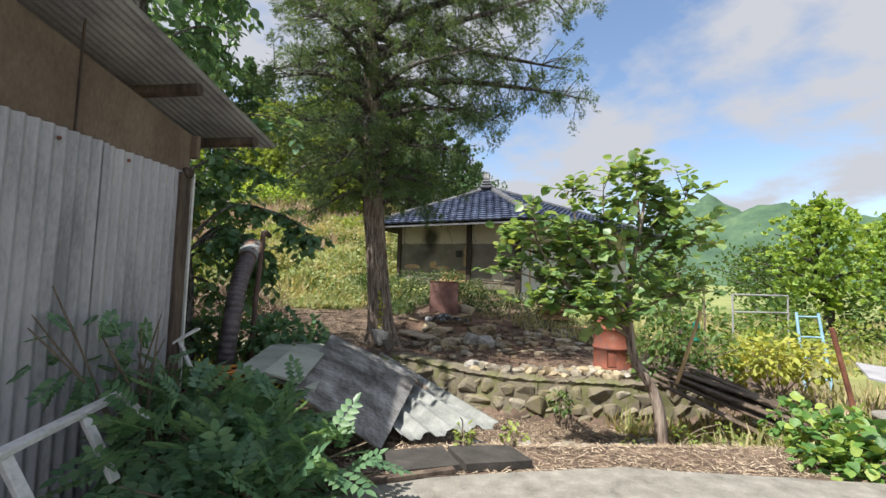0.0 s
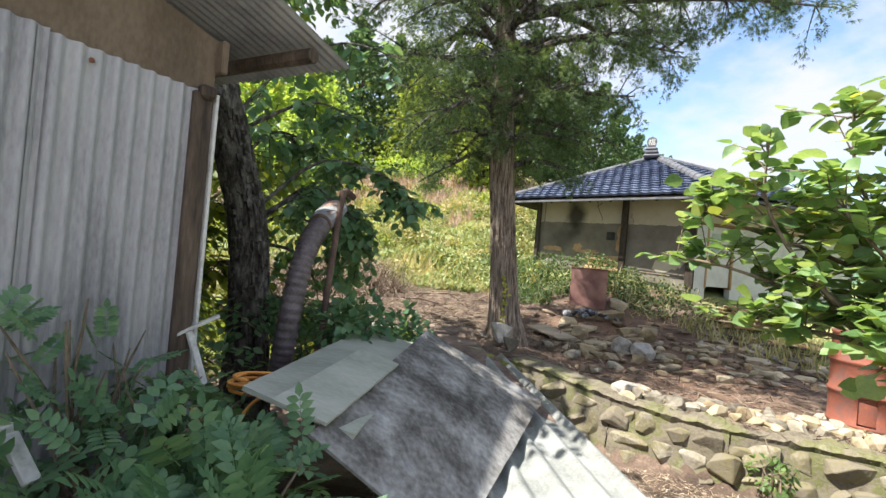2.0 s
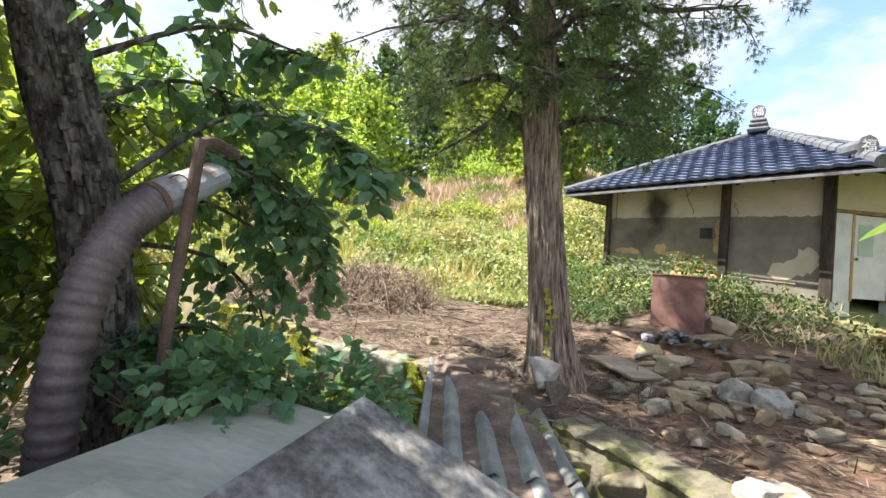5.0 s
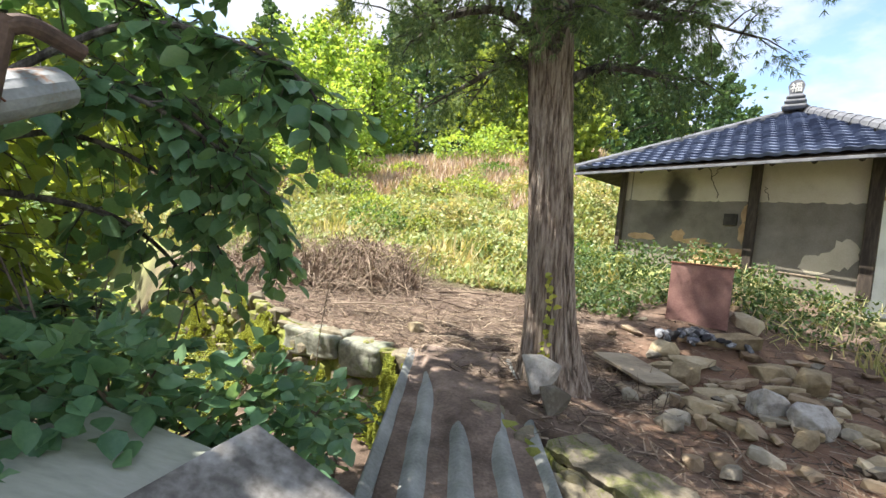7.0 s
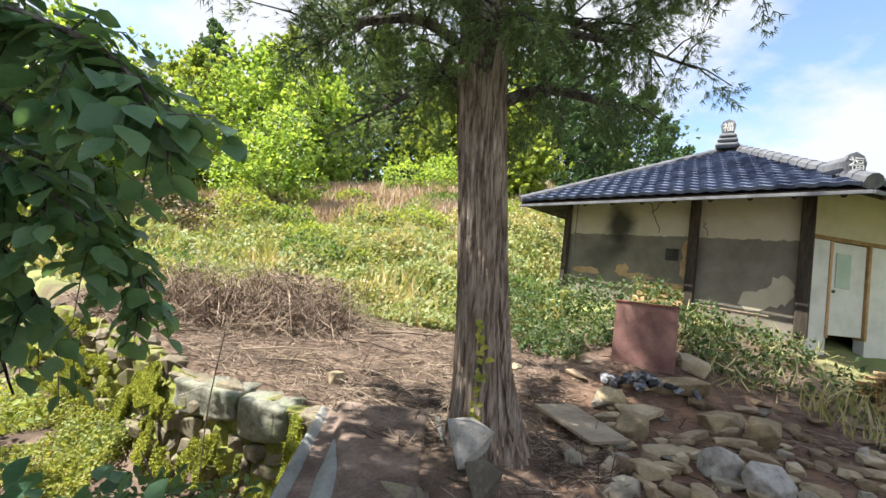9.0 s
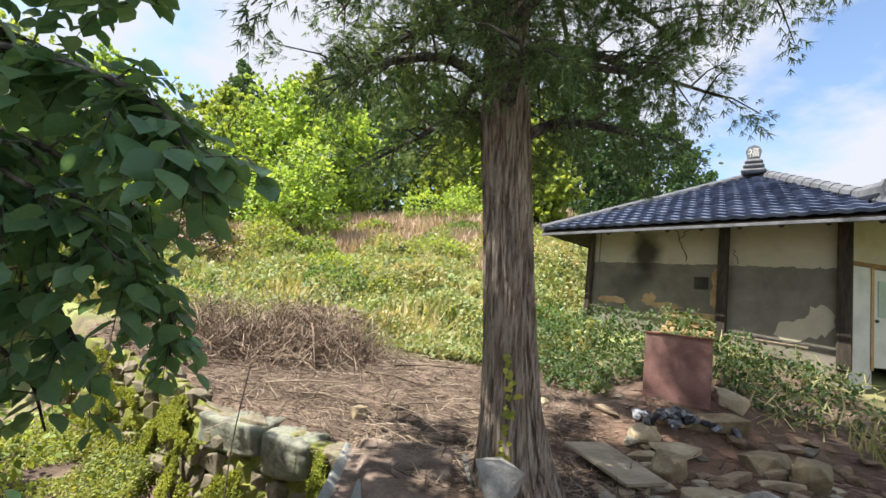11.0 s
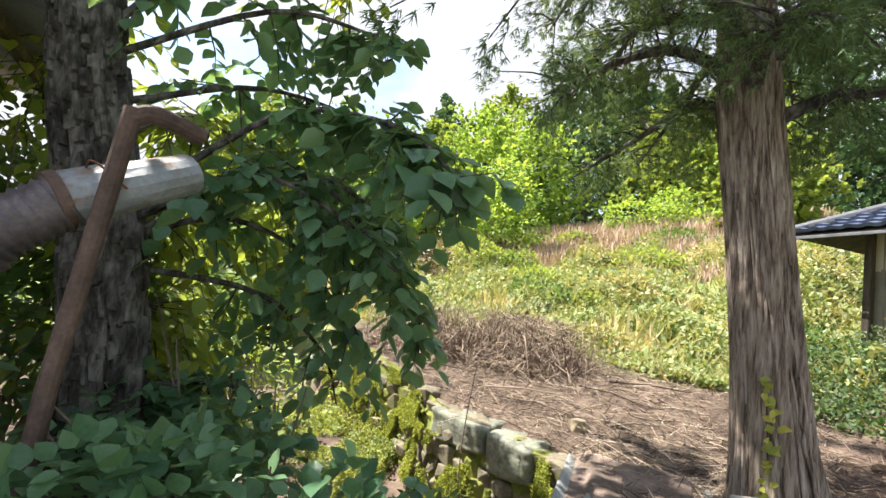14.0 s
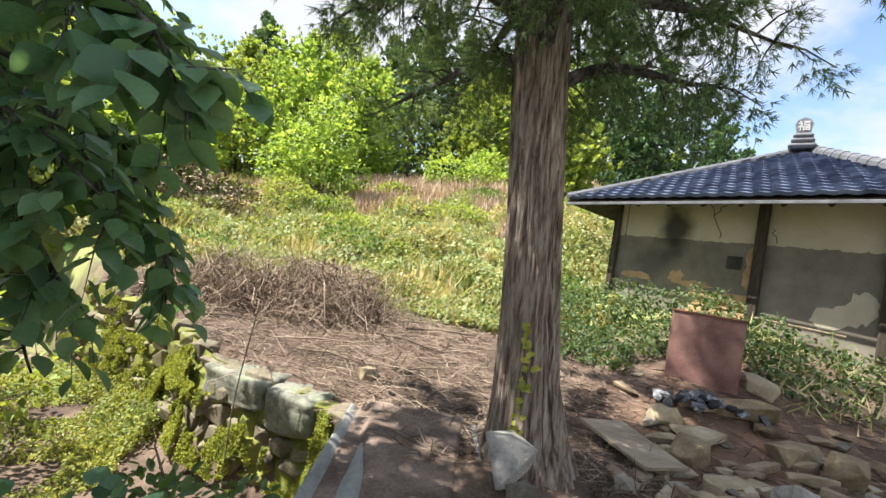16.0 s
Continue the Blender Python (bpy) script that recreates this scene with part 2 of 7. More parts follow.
M["char"] = surface("char", [(0.3, (0.02, 0.02, 0.024)), (0.6, (0.1, 0.105, 0.12)), (0.8, (0.3, 0.31, 0.34))], 9, 0.5, 0.6, 60, vary=0.5)
M["timber"] = surface("timber", [(0.25, (0.22, 0.13, 0.06)), (0.5, (0.38, 0.24, 0.12)), (0.8, (0.52, 0.36, 0.2))], 5, 0.85, 0.4, 40, vary=0.6)
M["orange"] = surface("orange", [(0.3, (0.55, 0.22, 0.05)), (0.7, (0.75, 0.36, 0.1))], 8, 0.5, 0.05, 60)
M["blue_paint"] = surface("blue_paint", [(0.3, (0.2, 0.38, 0.55)), (0.7, (0.35, 0.55, 0.7))], 8, 0.5, 0.1, 60)
M["teal"] = surface("teal", [(0.3, (0.02, 0.25, 0.2)), (0.7, (0.05, 0.4, 0.32))], 8, 0.6, 0.1, 60)
M["far_hill"] = surface("far_hill", [(0.3, (0.04, 0.08, 0.05)), (0.55, (0.065, 0.12, 0.07)), (0.75, (0.11, 0.17, 0.09))], 0.05, 0.95, 1.0, 0.3)
M["glass"] = surface("glass", [(0.3, (0.35, 0.42, 0.38)), (0.7, (0.45, 0.52, 0.48))], 3, 0.15, 0.0, 40)

def make_ground():
    """Brown earth in the yard, clay-red by the stones, sward under the meadow and the garden."""
    m = surface("ground", [(0.28, (0.045, 0.032, 0.024)), (0.45, (0.1, 0.07, 0.053)), (0.6, (0.165, 0.118, 0.09)), (0.75, (0.27, 0.2, 0.155))], 2.3, 0.95, 1.0, 38, detail=9)
    n, l = m.node_tree.nodes, m.node_tree.links
    b = n["Principled BSDF"]
    base = b.inputs["Base Color"].links[0].from_socket
    geo = n.new("ShaderNodeNewGeometry"); sp = n.new("ShaderNodeSeparateXYZ"); l.new(geo.outputs["Position"], sp.inputs[0])
    ns = n.new("ShaderNodeTexNoise"); ns.inputs["Scale"].default_value = 0.9; ns.inputs["Detail"].default_value = 5; l.new(geo.outputs["Position"], ns.inputs["Vector"])
    def zone(axis, lo_, hi_):
        a = n.new("ShaderNodeMath"); a.operation = "MULTIPLY_ADD"; a.inputs[1].default_value = 1.6; l.new(ns.outputs["Fac"], a.inputs[0]); l.new(sp.outputs[axis], a.inputs[2])
        r = n.new("ShaderNodeMapRange"); r.inputs["From Min"].default_value = lo_; r.inputs["From Max"].default_value = hi_; l.new(a.outputs[0], r.inputs["Value"])
        return r.outputs["Result"]
    mx = n.new("ShaderNodeMath"); mx.operation = "MAXIMUM"; l.new(zone("Y", 13.7, 14.8), mx.inputs[0]); l.new(zone("X", 9.6, 11.5), mx.inputs[1])
    sw = n.new("ShaderNodeValToRGB"); sw.color_ramp.elements[0].color, sw.color_ramp.elements[1].color = (0.14, 0.19, 0.06, 1), (0.3, 0.31, 0.12, 1)
    sw.color_ramp.elements[0].position, sw.color_ramp.elements[1].position = 0.3, 0.7
    l.new(ns.outputs["Fac"], sw.inputs[0])
    mix = n.new("ShaderNodeMix"); mix.data_type = "RGBA"
    l.new(mx.outputs[0], mix.inputs["Factor"]); l.new(base, mix.inputs["A"]); l.new(sw.outputs[0], mix.inputs["B"])
    # clay patch
    vd = n.new("ShaderNodeVectorMath"); vd.operation = "DISTANCE"; vd.inputs[1].default_value = (6.0, 9.0, 0.3); l.new(geo.outputs["Position"], vd.inputs[0])
    cz = n.new("ShaderNodeMapRange"); cz.inputs["From Min"].default_value, cz.inputs["From Max"].default_value, cz.inputs["To Min"].default_value, cz.inputs["To Max"].default_value = 1.2, 3.0, 0.6, 0.0
    l.new(vd.outputs["Value"], cz.inputs["Value"])
    mix2 = n.new("ShaderNodeMix"); mix2.data_type = "RGBA"; mix2.inputs["B"].default_value = (0.18, 0.095, 0.055, 1)
    l.new(cz.outputs["Result"], mix2.inputs["Factor"]); l.new(mix.outputs["Result"], mix2.inputs["A"]); l.new(mix2.outputs["Result"], b.inputs["Base Color"])
    return m


M["ground"] = make_ground()
M["dark_slab"] = surface("dark_slab", [(0.3, (0.035, 0.032, 0.03)), (0.6, (0.07, 0.064, 0.058)), (0.8, (0.13, 0.12, 0.11))], 4, 0.9, 0.5, 60)
M["ledge"] = surface("ledge", [(0.3, (0.1, 0.085, 0.06)), (0.48, (0.19, 0.165, 0.125)), (0.58, (0.13, 0.135, 0.05)), (0.78, (0.27, 0.245, 0.2))], 3, 0.95, 0.9, 40)


def add_stain(m, centre, radii, colour, strength):
    """A soft-edged smoke stain on a surface, broken up by noise."""
    n, l = m.node_tree.nodes, m.node_tree.links
    b = n["Principled BSDF"]
    base = b.inputs["Base Color"].links[0].from_socket
    g = n.new("ShaderNodeNewGeometry")
    v = n.new("ShaderNodeVectorMath"); v.operation = "SUBTRACT"; v.inputs[1].default_value = centre; l.new(g.outputs["Position"], v.inputs[0])
    d = n.new("ShaderNodeVectorMath"); d.operation = "DIVIDE"; d.inputs[1].default_value = radii; l.new(v.outputs[0], d.inputs[0])
    ln = n.new("ShaderNodeVectorMath"); ln.operation = "LENGTH"; l.new(d.outputs[0], ln.inputs[0])
    ns = n.new("ShaderNodeTexNoise"); ns.inputs["Scale"].default_value = 3.5; ns.inputs["Detail"].default_value = 5; l.new(g.outputs["Position"], ns.inputs["Vector"])
    a = n.new("ShaderNodeMath"); a.operation = "MULTIPLY_ADD"; a.inputs[1].default_value = 0.7; l.new(ns.outputs["Fac"], a.inputs[0]); l.new(ln.outputs["Value"], a.inputs[2])
    r = n.new("ShaderNodeMapRange"); r.interpolation_type = "SMOOTHSTEP"
    r.inputs["From Min"].default_value, r.inputs["From Max"].default_value, r.inputs["To Min"].default_value, r.inputs["To Max"].default_value = 0.6, 1.4, strength, 0.0
    l.new(a.outputs[0], r.inputs["Value"])
    mx = n.new("ShaderNodeMix"); mx.data_type = "RGBA"; mx.inputs["B"].default_value = (*colour, 1)
    l.new(r.outputs["Result"], mx.inputs["Factor"]); l.new(base, mx.inputs["A"]); l.new(mx.outputs["Result"], b.inputs["Base Color"])


for key in ("plaster", "cement"):
    add_stain(M[key], (7.0, 14.9, 3.2), (0.42, 0.42, 0.75), (0.025, 0.023, 0.02), 0.9)
    add_stain(M[key], (6.75, 15.15, 2.5), (0.6, 0.6, 0.5), (0.04, 0.036, 0.03), 0.55)

# ---- mesh helpers ----
def mesh_ob(name, verts, faces, material, parent=None, label="", smooth=False):
    me = bpy.data.meshes.new(name)
    me.from_pydata([tuple(v) for v in verts], [], [tuple(f) for f in faces])
    me.materials.append(material)
    if smooth:
        me.polygons.foreach_set("use_smooth", [True] * len(me.polygons))
    me.update()
    ob = new(name, me)
    ob.parent = parent
    if label:
        ob["label"] = label
    return ob


def part(name, bm, material, parent=None, label="", smooth=False):
    me = bpy.data.meshes.new(name)
    bmesh.ops.recalc_face_normals(bm, faces=bm.faces)
    bm.to_mesh(me)
    bm.free()
    me.materials.append(material)
    if smooth:
        me.polygons.foreach_set("use_smooth", [True] * len(me.polygons))
    ob = new(name, me)
    ob.parent = parent
    if label:
        ob["label"] = label
    return ob


def thing(name, place, label, category, group="", kind="", turn=0.0):
    ob = new(name)
    ob.empty_display_size = 0.1
    ob.matrix_basis = pose(*place, 0, 0, turn)
    return tagged(ob, label, category, group, kind)


def box(sx, sy, sz, m=None, bevel=0.0, bm=None):
    """A box with its middle at the origin, moved by m."""
    bm = bm or bmesh.new()
    r = bmesh.ops.create_cube(bm, size=1, matrix=(m or Matrix()) @ Matrix.Diagonal((sx, sy, sz, 1)))
    if bevel:
        vs = set(r["verts"])
        es = [e for e in bm.edges if e.verts[0] in vs and e.verts[1] in vs]
        bmesh.ops.bevel(bm, geom=es, offset=bevel, segments=1, affect="EDGES")
    return bm


def tube(points, radii, seg=10, bm=None, wobble=0.0, seed=0, caps=True, flute=0.0):
    """A round limb through points; wobble and flute roughen its surface."""
    bm = bm or bmesh.new()
    pts = [Vector(p) for p in points]
    rings = []
    side = None
    for i, p in enumerate(pts):
        d = (pts[min(i + 1, len(pts) - 1)] - pts[max(i - 1, 0)]).normalized()
        if side is None:
            side = d.orthogonal().normalized()
        side = (side - d * side.dot(d)).normalized()
        up = d.cross(side)
        r = radii[i] if hasattr(radii, "__len__") else radii
        ring = []
        for k in range(seg):
            a = 2 * math.pi * k / seg
            q = side * math.cos(a) + up * math.sin(a)
            f = 1.0
            if wobble:
                f += wobble * noise.noise(Vector((q.x * 2.2, q.y * 2.2, p.z * 0.8 + q.z)) + Vector((seed, seed * 2, 0)))
            if flute:
                f += flute * noise.noise(Vector((q.x * 7, q.y * 7, p.z * 0.35)) + Vector((seed, 0, 0)))
            ring.append(bm.verts.new(p + q * r * f))
        rings.append(ring)
    for a, b in zip(rings, rings[1:]):
        for k in range(seg):
            bm.faces.new((a[k], a[(k + 1) % seg], b[(k + 1) % seg], b[k]))
    if caps:
        bm.faces.new(rings[0][::-1]); bm.faces.new(rings[-1])
    return bm


def spline(points, n=6):
    """Catmull-Rom points through the given ones."""
    p = [Vector(q) for q in points]
    p = [2 * p[0] - p[1]] + p + [2 * p[-1] - p[-2]]
    out = []
    for i in range(1, len(p) - 2):
        for k in range(n):
            t = k / n
            a, b, c, d = p[i - 1:i + 3]
            out.append(0.5 * (2 * b + (c - a) * t + (2 * a - 5 * b + 4 * c - d) * t * t + (3 * b - a - 3 * c + d) * t ** 3))
    out.append(p[-2])
    return out


def rock_bm(seed, sx, sy, sz, points=24):
    """An angular broken stone: the hull of a few scattered points, its edges knocked off."""
    rng = random.Random(seed)
    bm = bmesh.new()
    for _ in range(points):
        v = Vector((rng.gauss(0, 1), rng.gauss(0, 1), rng.gauss(0, 1)))
        m_ = max(abs(v.x), abs(v.y), abs(v.z))
        v = v.normalized().lerp(v / m_, 0.72) * rng.uniform(0.84, 1.06)
        bm.verts.new((v.x * sx, v.y * sy, v.z * sz))
    r = bmesh.ops.convex_hull(bm, input=bm.verts)
    bmesh.ops.delete(bm, geom=[g for g in r["geom_interior"] if isinstance(g, bmesh.types.BMVert)], context="VERTS")
    bmesh.ops.dissolve_limit(bm, angle_limit=radians(14), verts=bm.verts, edges=bm.edges)
    bmesh.ops.bevel(bm, geom=list(bm.edges), offset=0.045 * min(sx, sy, sz), segments=1, affect="EDGES")
    return bm


LEAF = np.array([(0, 0, 0), (0.24, 0.22, 0.05), (0.3, 0.5, 0.06), (0.16, 0.8, 0.02), (0, 1, -0.06), (-0.16, 0.8, 0.02), (-0.3, 0.5, 0.06), (-0.24, 0.22, 0.05), (0, 0.5, -0.03)])
LEAF_F = [(0, 1, 2, 8), (8, 2, 3, 4), (8, 4, 5, 6), (8, 6, 7, 0)]
SPRAY = np.array([(-.06, 0, 0), (.06, 0, 0), (0, 1, .05), (.0, .2, 0), (.1, .12, .02), (.5, .75, .12), (0, .2, 0), (-.1, .12, -.02), (-.45, .8, -.1), (.02, .3, 0), (-.04, .36, .03), (.12, .85, .35), (0, .3, 0), (.05, .36, 0), (-.15, .9, -.3)])
SPRAY_F = [(0, 1, 2), (3, 4, 5), (6, 7, 8), (9, 10, 11), (12, 13, 14)]
CLUMP = np.array([(-.35, 0, 0), (.1, -.3, .1), (.45, .35, 0), (-.1, .5, -.1), (.1, 0, -.4), (.5, .1, .2), (.0, .45, .4), (-.3, .1, .35), (-.4, -.1, -.2), (.05, -.4, -.3), (.2, .1, .3)])
CLUMP_F = [(0, 1, 2), (0, 2, 3), (4, 5, 6), (4, 6, 7), (8, 9, 10)]
BLADE = np.array([(-.035, 0, 0), (.035, 0, 0), (.03, .5, .03), (-.03, .5, .03), (0, 1, .16)])
BLADE_F = [(0, 1, 2, 3), (3, 2, 4)]

STALK = np.array([(sx * 0.009 * (1 - 0.6 * k / 6), k / 6, 0.26 * math.sin(math.pi * k / 6) + 0.05 * math.sin(k * 2.1)) for k in range(7) for sx in (-1, 1)])
STALK_F = [(2 * k, 2 * k + 1, 2 * k + 3, 2 * k + 2) for k in range(6)]


def pinnate(pairs=6):
    """A feathered leaf: pointed leaflets in pairs along a stalk and one at its tip."""
    V, F = [], []
    def leaflet(y, z, dx, dy, ln):
        b = len(V)
        d = np.array((dx, dy, 0.0)); d /= np.linalg.norm(d)
        w = np.array((-d[1], d[0], 0.0))
        for u, v, h in ((0, 0, 0), (0.3, 0.27, 0.03), (0.65, 0.22, 0.02), (1, 0, -0.1), (0.65, -0.22, 0.02), (0.3, -0.27, 0.03)):
            V.append(np.array((0, y, z)) + (d * u + w * v) * ln + np.array((0, 0, h * ln)))
        F.extend([(b, b + 1, b + 2, b + 3), (b, b + 3, b + 4, b + 5)])
    for k in range(pairs):
        y = 0.2 + 0.72 * k / pairs
        for sx in (-1, 1):
            leaflet(y, -0.1 * y * y, sx, 0.35, 0.3 * (1 - 0.25 * abs(k - 2) / pairs))
    leaflet(0.84, -0.08, 0.0, 1.0, 0.28)
    V += [(-.008, 0, 0), (.008, 0, 0), (.004, .9, -.09), (-.004, .9, -.09)]
    F.append((len(V) - 4, len(V) - 3, len(V) - 2, len(V) - 1))
    return np.array([tuple(v) for v in V]), F


def scatter(name, template, faces, places, along, sizes, material, parent=None, label="", seed=1, roll=1.0, normal=None):
    """Many small copies of a template in one mesh: y of the template runs along each direction; roll shakes the turn about it."""
    rng = np.random.default_rng(seed)
    P, Y = np.asarray(places, float), np.asarray(along, float)
    Y /= np.linalg.norm(Y, axis=1, keepdims=True) + 1e-9
    up = np.tile(np.array((0, 0, 1.0)), (len(P), 1)) if normal is None else np.asarray(normal, float)
    up = up + rng.normal(0, 0.6 * roll, (len(P), 3))
    X = np.cross(Y, up); X /= np.linalg.norm(X, axis=1, keepdims=True) + 1e-9
    Z = np.cross(X, Y)
    S = np.broadcast_to(np.asarray(sizes, float), (len(P),))[:, None, None]
    V = (template[None, :, 0:1] * X[:, None] + template[None, :, 1:2] * Y[:, None] + template[None, :, 2:3] * Z[:, None]) * S + P[:, None]
    nv = len(template)
    V = V.reshape(-1, 3)
    groups = {}
    for f in faces:
        groups.setdefault(len(f), []).append(f)
    loops, starts, total = [], [], []
    s = 0
    for k, fs in groups.items():
        F = (np.array(fs)[None] + (np.arange(len(P)) * nv)[:, None, None]).reshape(-1, k)
        loops.append(F.ravel()); starts.append(s + np.arange(len(F)) * k); total.append(np.full(len(F), k)); s += F.size
    me = bpy.data.meshes.new(name)
    me.vertices.add(len(V)); me.vertices.foreach_set("co", V.ravel())
    me.loops.add(s); me.loops.foreach_set("vertex_index", np.concatenate(loops))
    st = np.concatenate(starts)
    me.polygons.add(len(st)); me.polygons.foreach_set("loop_start", st)
    me.update(calc_edges=True); me.validate()
    me.materials.append(material)
    ob = new(name, me)
    ob.parent = parent
    if label:
        ob["label"] = label
    return ob


# ---- the lie of the land ----
EDGE = [(-30, 24), (-6, 15.2), (-3, 12.7), (-0.75, 11.4), (0.1, 10.6), (1.6, 9.95), (2.3, 8.9), (3.0, 7.7), (3.9, 6.75), (4.8, 5.95), (6.1, 5.1), (8.0, 4.3), (13, 2.8), (40, -5)]


def smooth01(a, b, v):
    t = min(1.0, max(0.0, (v - a) / (b - a)))
    return t * t * (3 - 2 * t)


def edge_distance(x, y):
    """Metres behind the terrace's retaining edge (negative: below it)."""
    best, sign = 1e9, 1
    for (ax, ay), (bx, by) in zip(EDGE, EDGE[1:]):
        dx, dy = bx - ax, by - ay
        t = min(1, max(0, ((x - ax) * dx + (y - ay) * dy) / (dx * dx + dy * dy)))
        ex, ey = x - ax - t * dx, y - ay - t * dy
        d = math.hypot(ex, ey)
        if d < best - 1e-6:
            best, sign = d, (1 if dx * ey - dy * ex > 0 else -1)
    return best * sign


def terrace(x, y):
    z = 0.25 - 0.19 * smooth01(2.9, 4.4, x) * smooth01(10.4, 8.2, y)
    rise = smooth01(3.5, 8.0, x) * (1 - smooth01(12, 19, x))
    z += (0.15 + 0.22 * rise) * max(0.0, y - 10.2 - 0.3 * smooth01(5, 8, x)) if y < 13.8 else (0.15 + 0.22 * rise) * 3.4 + 0.165 * (y - 13.8) * (1 - 0.75 * rise)
    # the meadow climbs away to a crest, steeper towards the east; the house stands in a level cut
    out = (x - 6.14) * -0.656 + (y - 15.76) * 0.755
    clear = max(smooth01(6.0, 3.0, x), smooth01(0.5, 4.5, out))
    z += (0.131 + 0.0094 * max(-9.0, min(11.0, x)) + 0.084 * rise) * max(0.0, min(y, 31.0) - 15.0) * clear
    z += 0.36 * math.exp(-((x - 6.0) / 1.1) ** 2 - ((y - 11.6) / 0.8) ** 2)
    if x > 9:
        z -= smooth01(9, 22, x) * max(0, z - 0.1) * 0.85
    return z


def lower(x, y):
    # the ditch between the lane's verge and the terrace
    z = -0.05 * smooth01(0.0, 0.4, 0.45 * (x - 1.78) + (y - 3.3)) - 0.5 * smooth01(0.0, 1.0, (0.45 * (x - 1.78) + (y - 4.2)) / 1.5) * smooth01(8.0, 6.4, x)
    ditch = smooth01(2.9, 1.6, x) * smooth01(5.6, 7.6, y + 0.25 * x) + smooth01(1.2, 0.2, x) * smooth01(5.4, 7.0, y) * 0.4
    return z - 0.32 * min(1.0, ditch)


def land(x, y):
    d = edge_distance(x, y)
    if d > 0.1:
        return terrace(x, y) + 0.03 * noise.noise(Vector((x * 0.9, y * 0.9, 0))) + 0.012 * noise.noise(Vector((x * 4, y * 4, 3)))
    lo = lower(x, y)
    if d < -0.22:
        return lo + 0.015 * noise.noise(Vector((x * 3, y * 3, 1))) * (1 if y > 3.6 - 0.45 * (x - 1.8) else 0.2)
    t = (d + 0.22) / 0.32
    return lo + (terrace(x, y) - lo) * t


def build_ground():
    def axis(lo_, hi_, fine_lo, fine_hi, step):
        a = list(np.arange(fine_lo, fine_hi, step))
        v, s = fine_hi, step
        while v < hi_:
            a.append(v); s *= 1.16; v += s
        a.append(hi_)
        v, s = fine_lo, step
        while v > lo_:
            s *= 1.16; v -= s; a.insert(0, max(v, lo_))
        return a
    xs, ys = axis(-900, 900, -3.5, 10.0, 0.14), axis(-900, 900, -1.0, 16.0, 0.14)
    verts = []
    for y in ys:
        for x in xs:
            z = land(x, y)
            far = max(0.0, math.hypot(x, y) - 60)
            if far > 0:
                z = min(z, 9.5 + 0.02 * far)
            verts.append((x, y, z))
    w = len(xs)
    faces = [(j * w + i, j * w + i + 1, (j + 1) * w + i + 1, (j + 1) * w + i) for j in range(len(ys) - 1) for i in range(w - 1)]
    g = mesh_ob("ground", verts, faces, M["ground"], smooth=True)
    tagged(g, "reddish brown earth yard sloping up to a weedy meadow", "ground", kind="structure")


build_ground()

# ---- the shed ----
KX, KY = -0.29, 4.86                      # its yard corner
WD, WN = Vector((-0.573, -0.819, 0)), Vector((0.819, -0.573, 0))   # along the wall, out of it


def at_wall(s, out, z):
    return Vector((KX, KY, 0)) + WD * s + WN * out + Vector((0, 0, z))


def slab_on(pts, thick, normal):
    """A plate of the given outline, thick behind its face."""
    bm = bmesh.new()
    f = bm.faces.new([bm.verts.new(p) for p in pts])
    r = bmesh.ops.extrude_face_region(bm, geom=[f])
    bmesh.ops.translate(bm, verts=[v for v in r["geom"] if isinstance(v, bmesh.types.BMVert)], vec=-Vector(normal) * thick)
    return bm


def corrugated(width, length, pitch, depth, nx_per=8, thick=0.006):
    """A wavy sheet in x (across the waves) and z (along them), its face to -y."""
    n = int(width / pitch * nx_per)
    bm = bmesh.new()
    rows = []
    nz = max(2, int(length / 0.4))
    for layer in (0, 1):
        for j in range(nz + 1):
            row = []
            for i in range(n + 1):
                x = width * i / n
                y = -depth * 0.5 * math.cos(2 * math.pi * x / pitch) + layer * thick
                y += 0.004 * noise.noise(Vector((x * 3, j * 0.7, 0)))
                row.append(bm.verts.new((x, y, length * j / nz)))
            rows.append(row)
    for layer in (0, 1):
        for j in range(nz):
            a, b = rows[layer * (nz + 1) + j], rows[layer * (nz + 1) + j + 1]
            for i in range(n):
                q = (a[i], a[i + 1], b[i + 1], b[i])
                bm.faces.new(q if layer == 0 else q[::-1])
    return bm


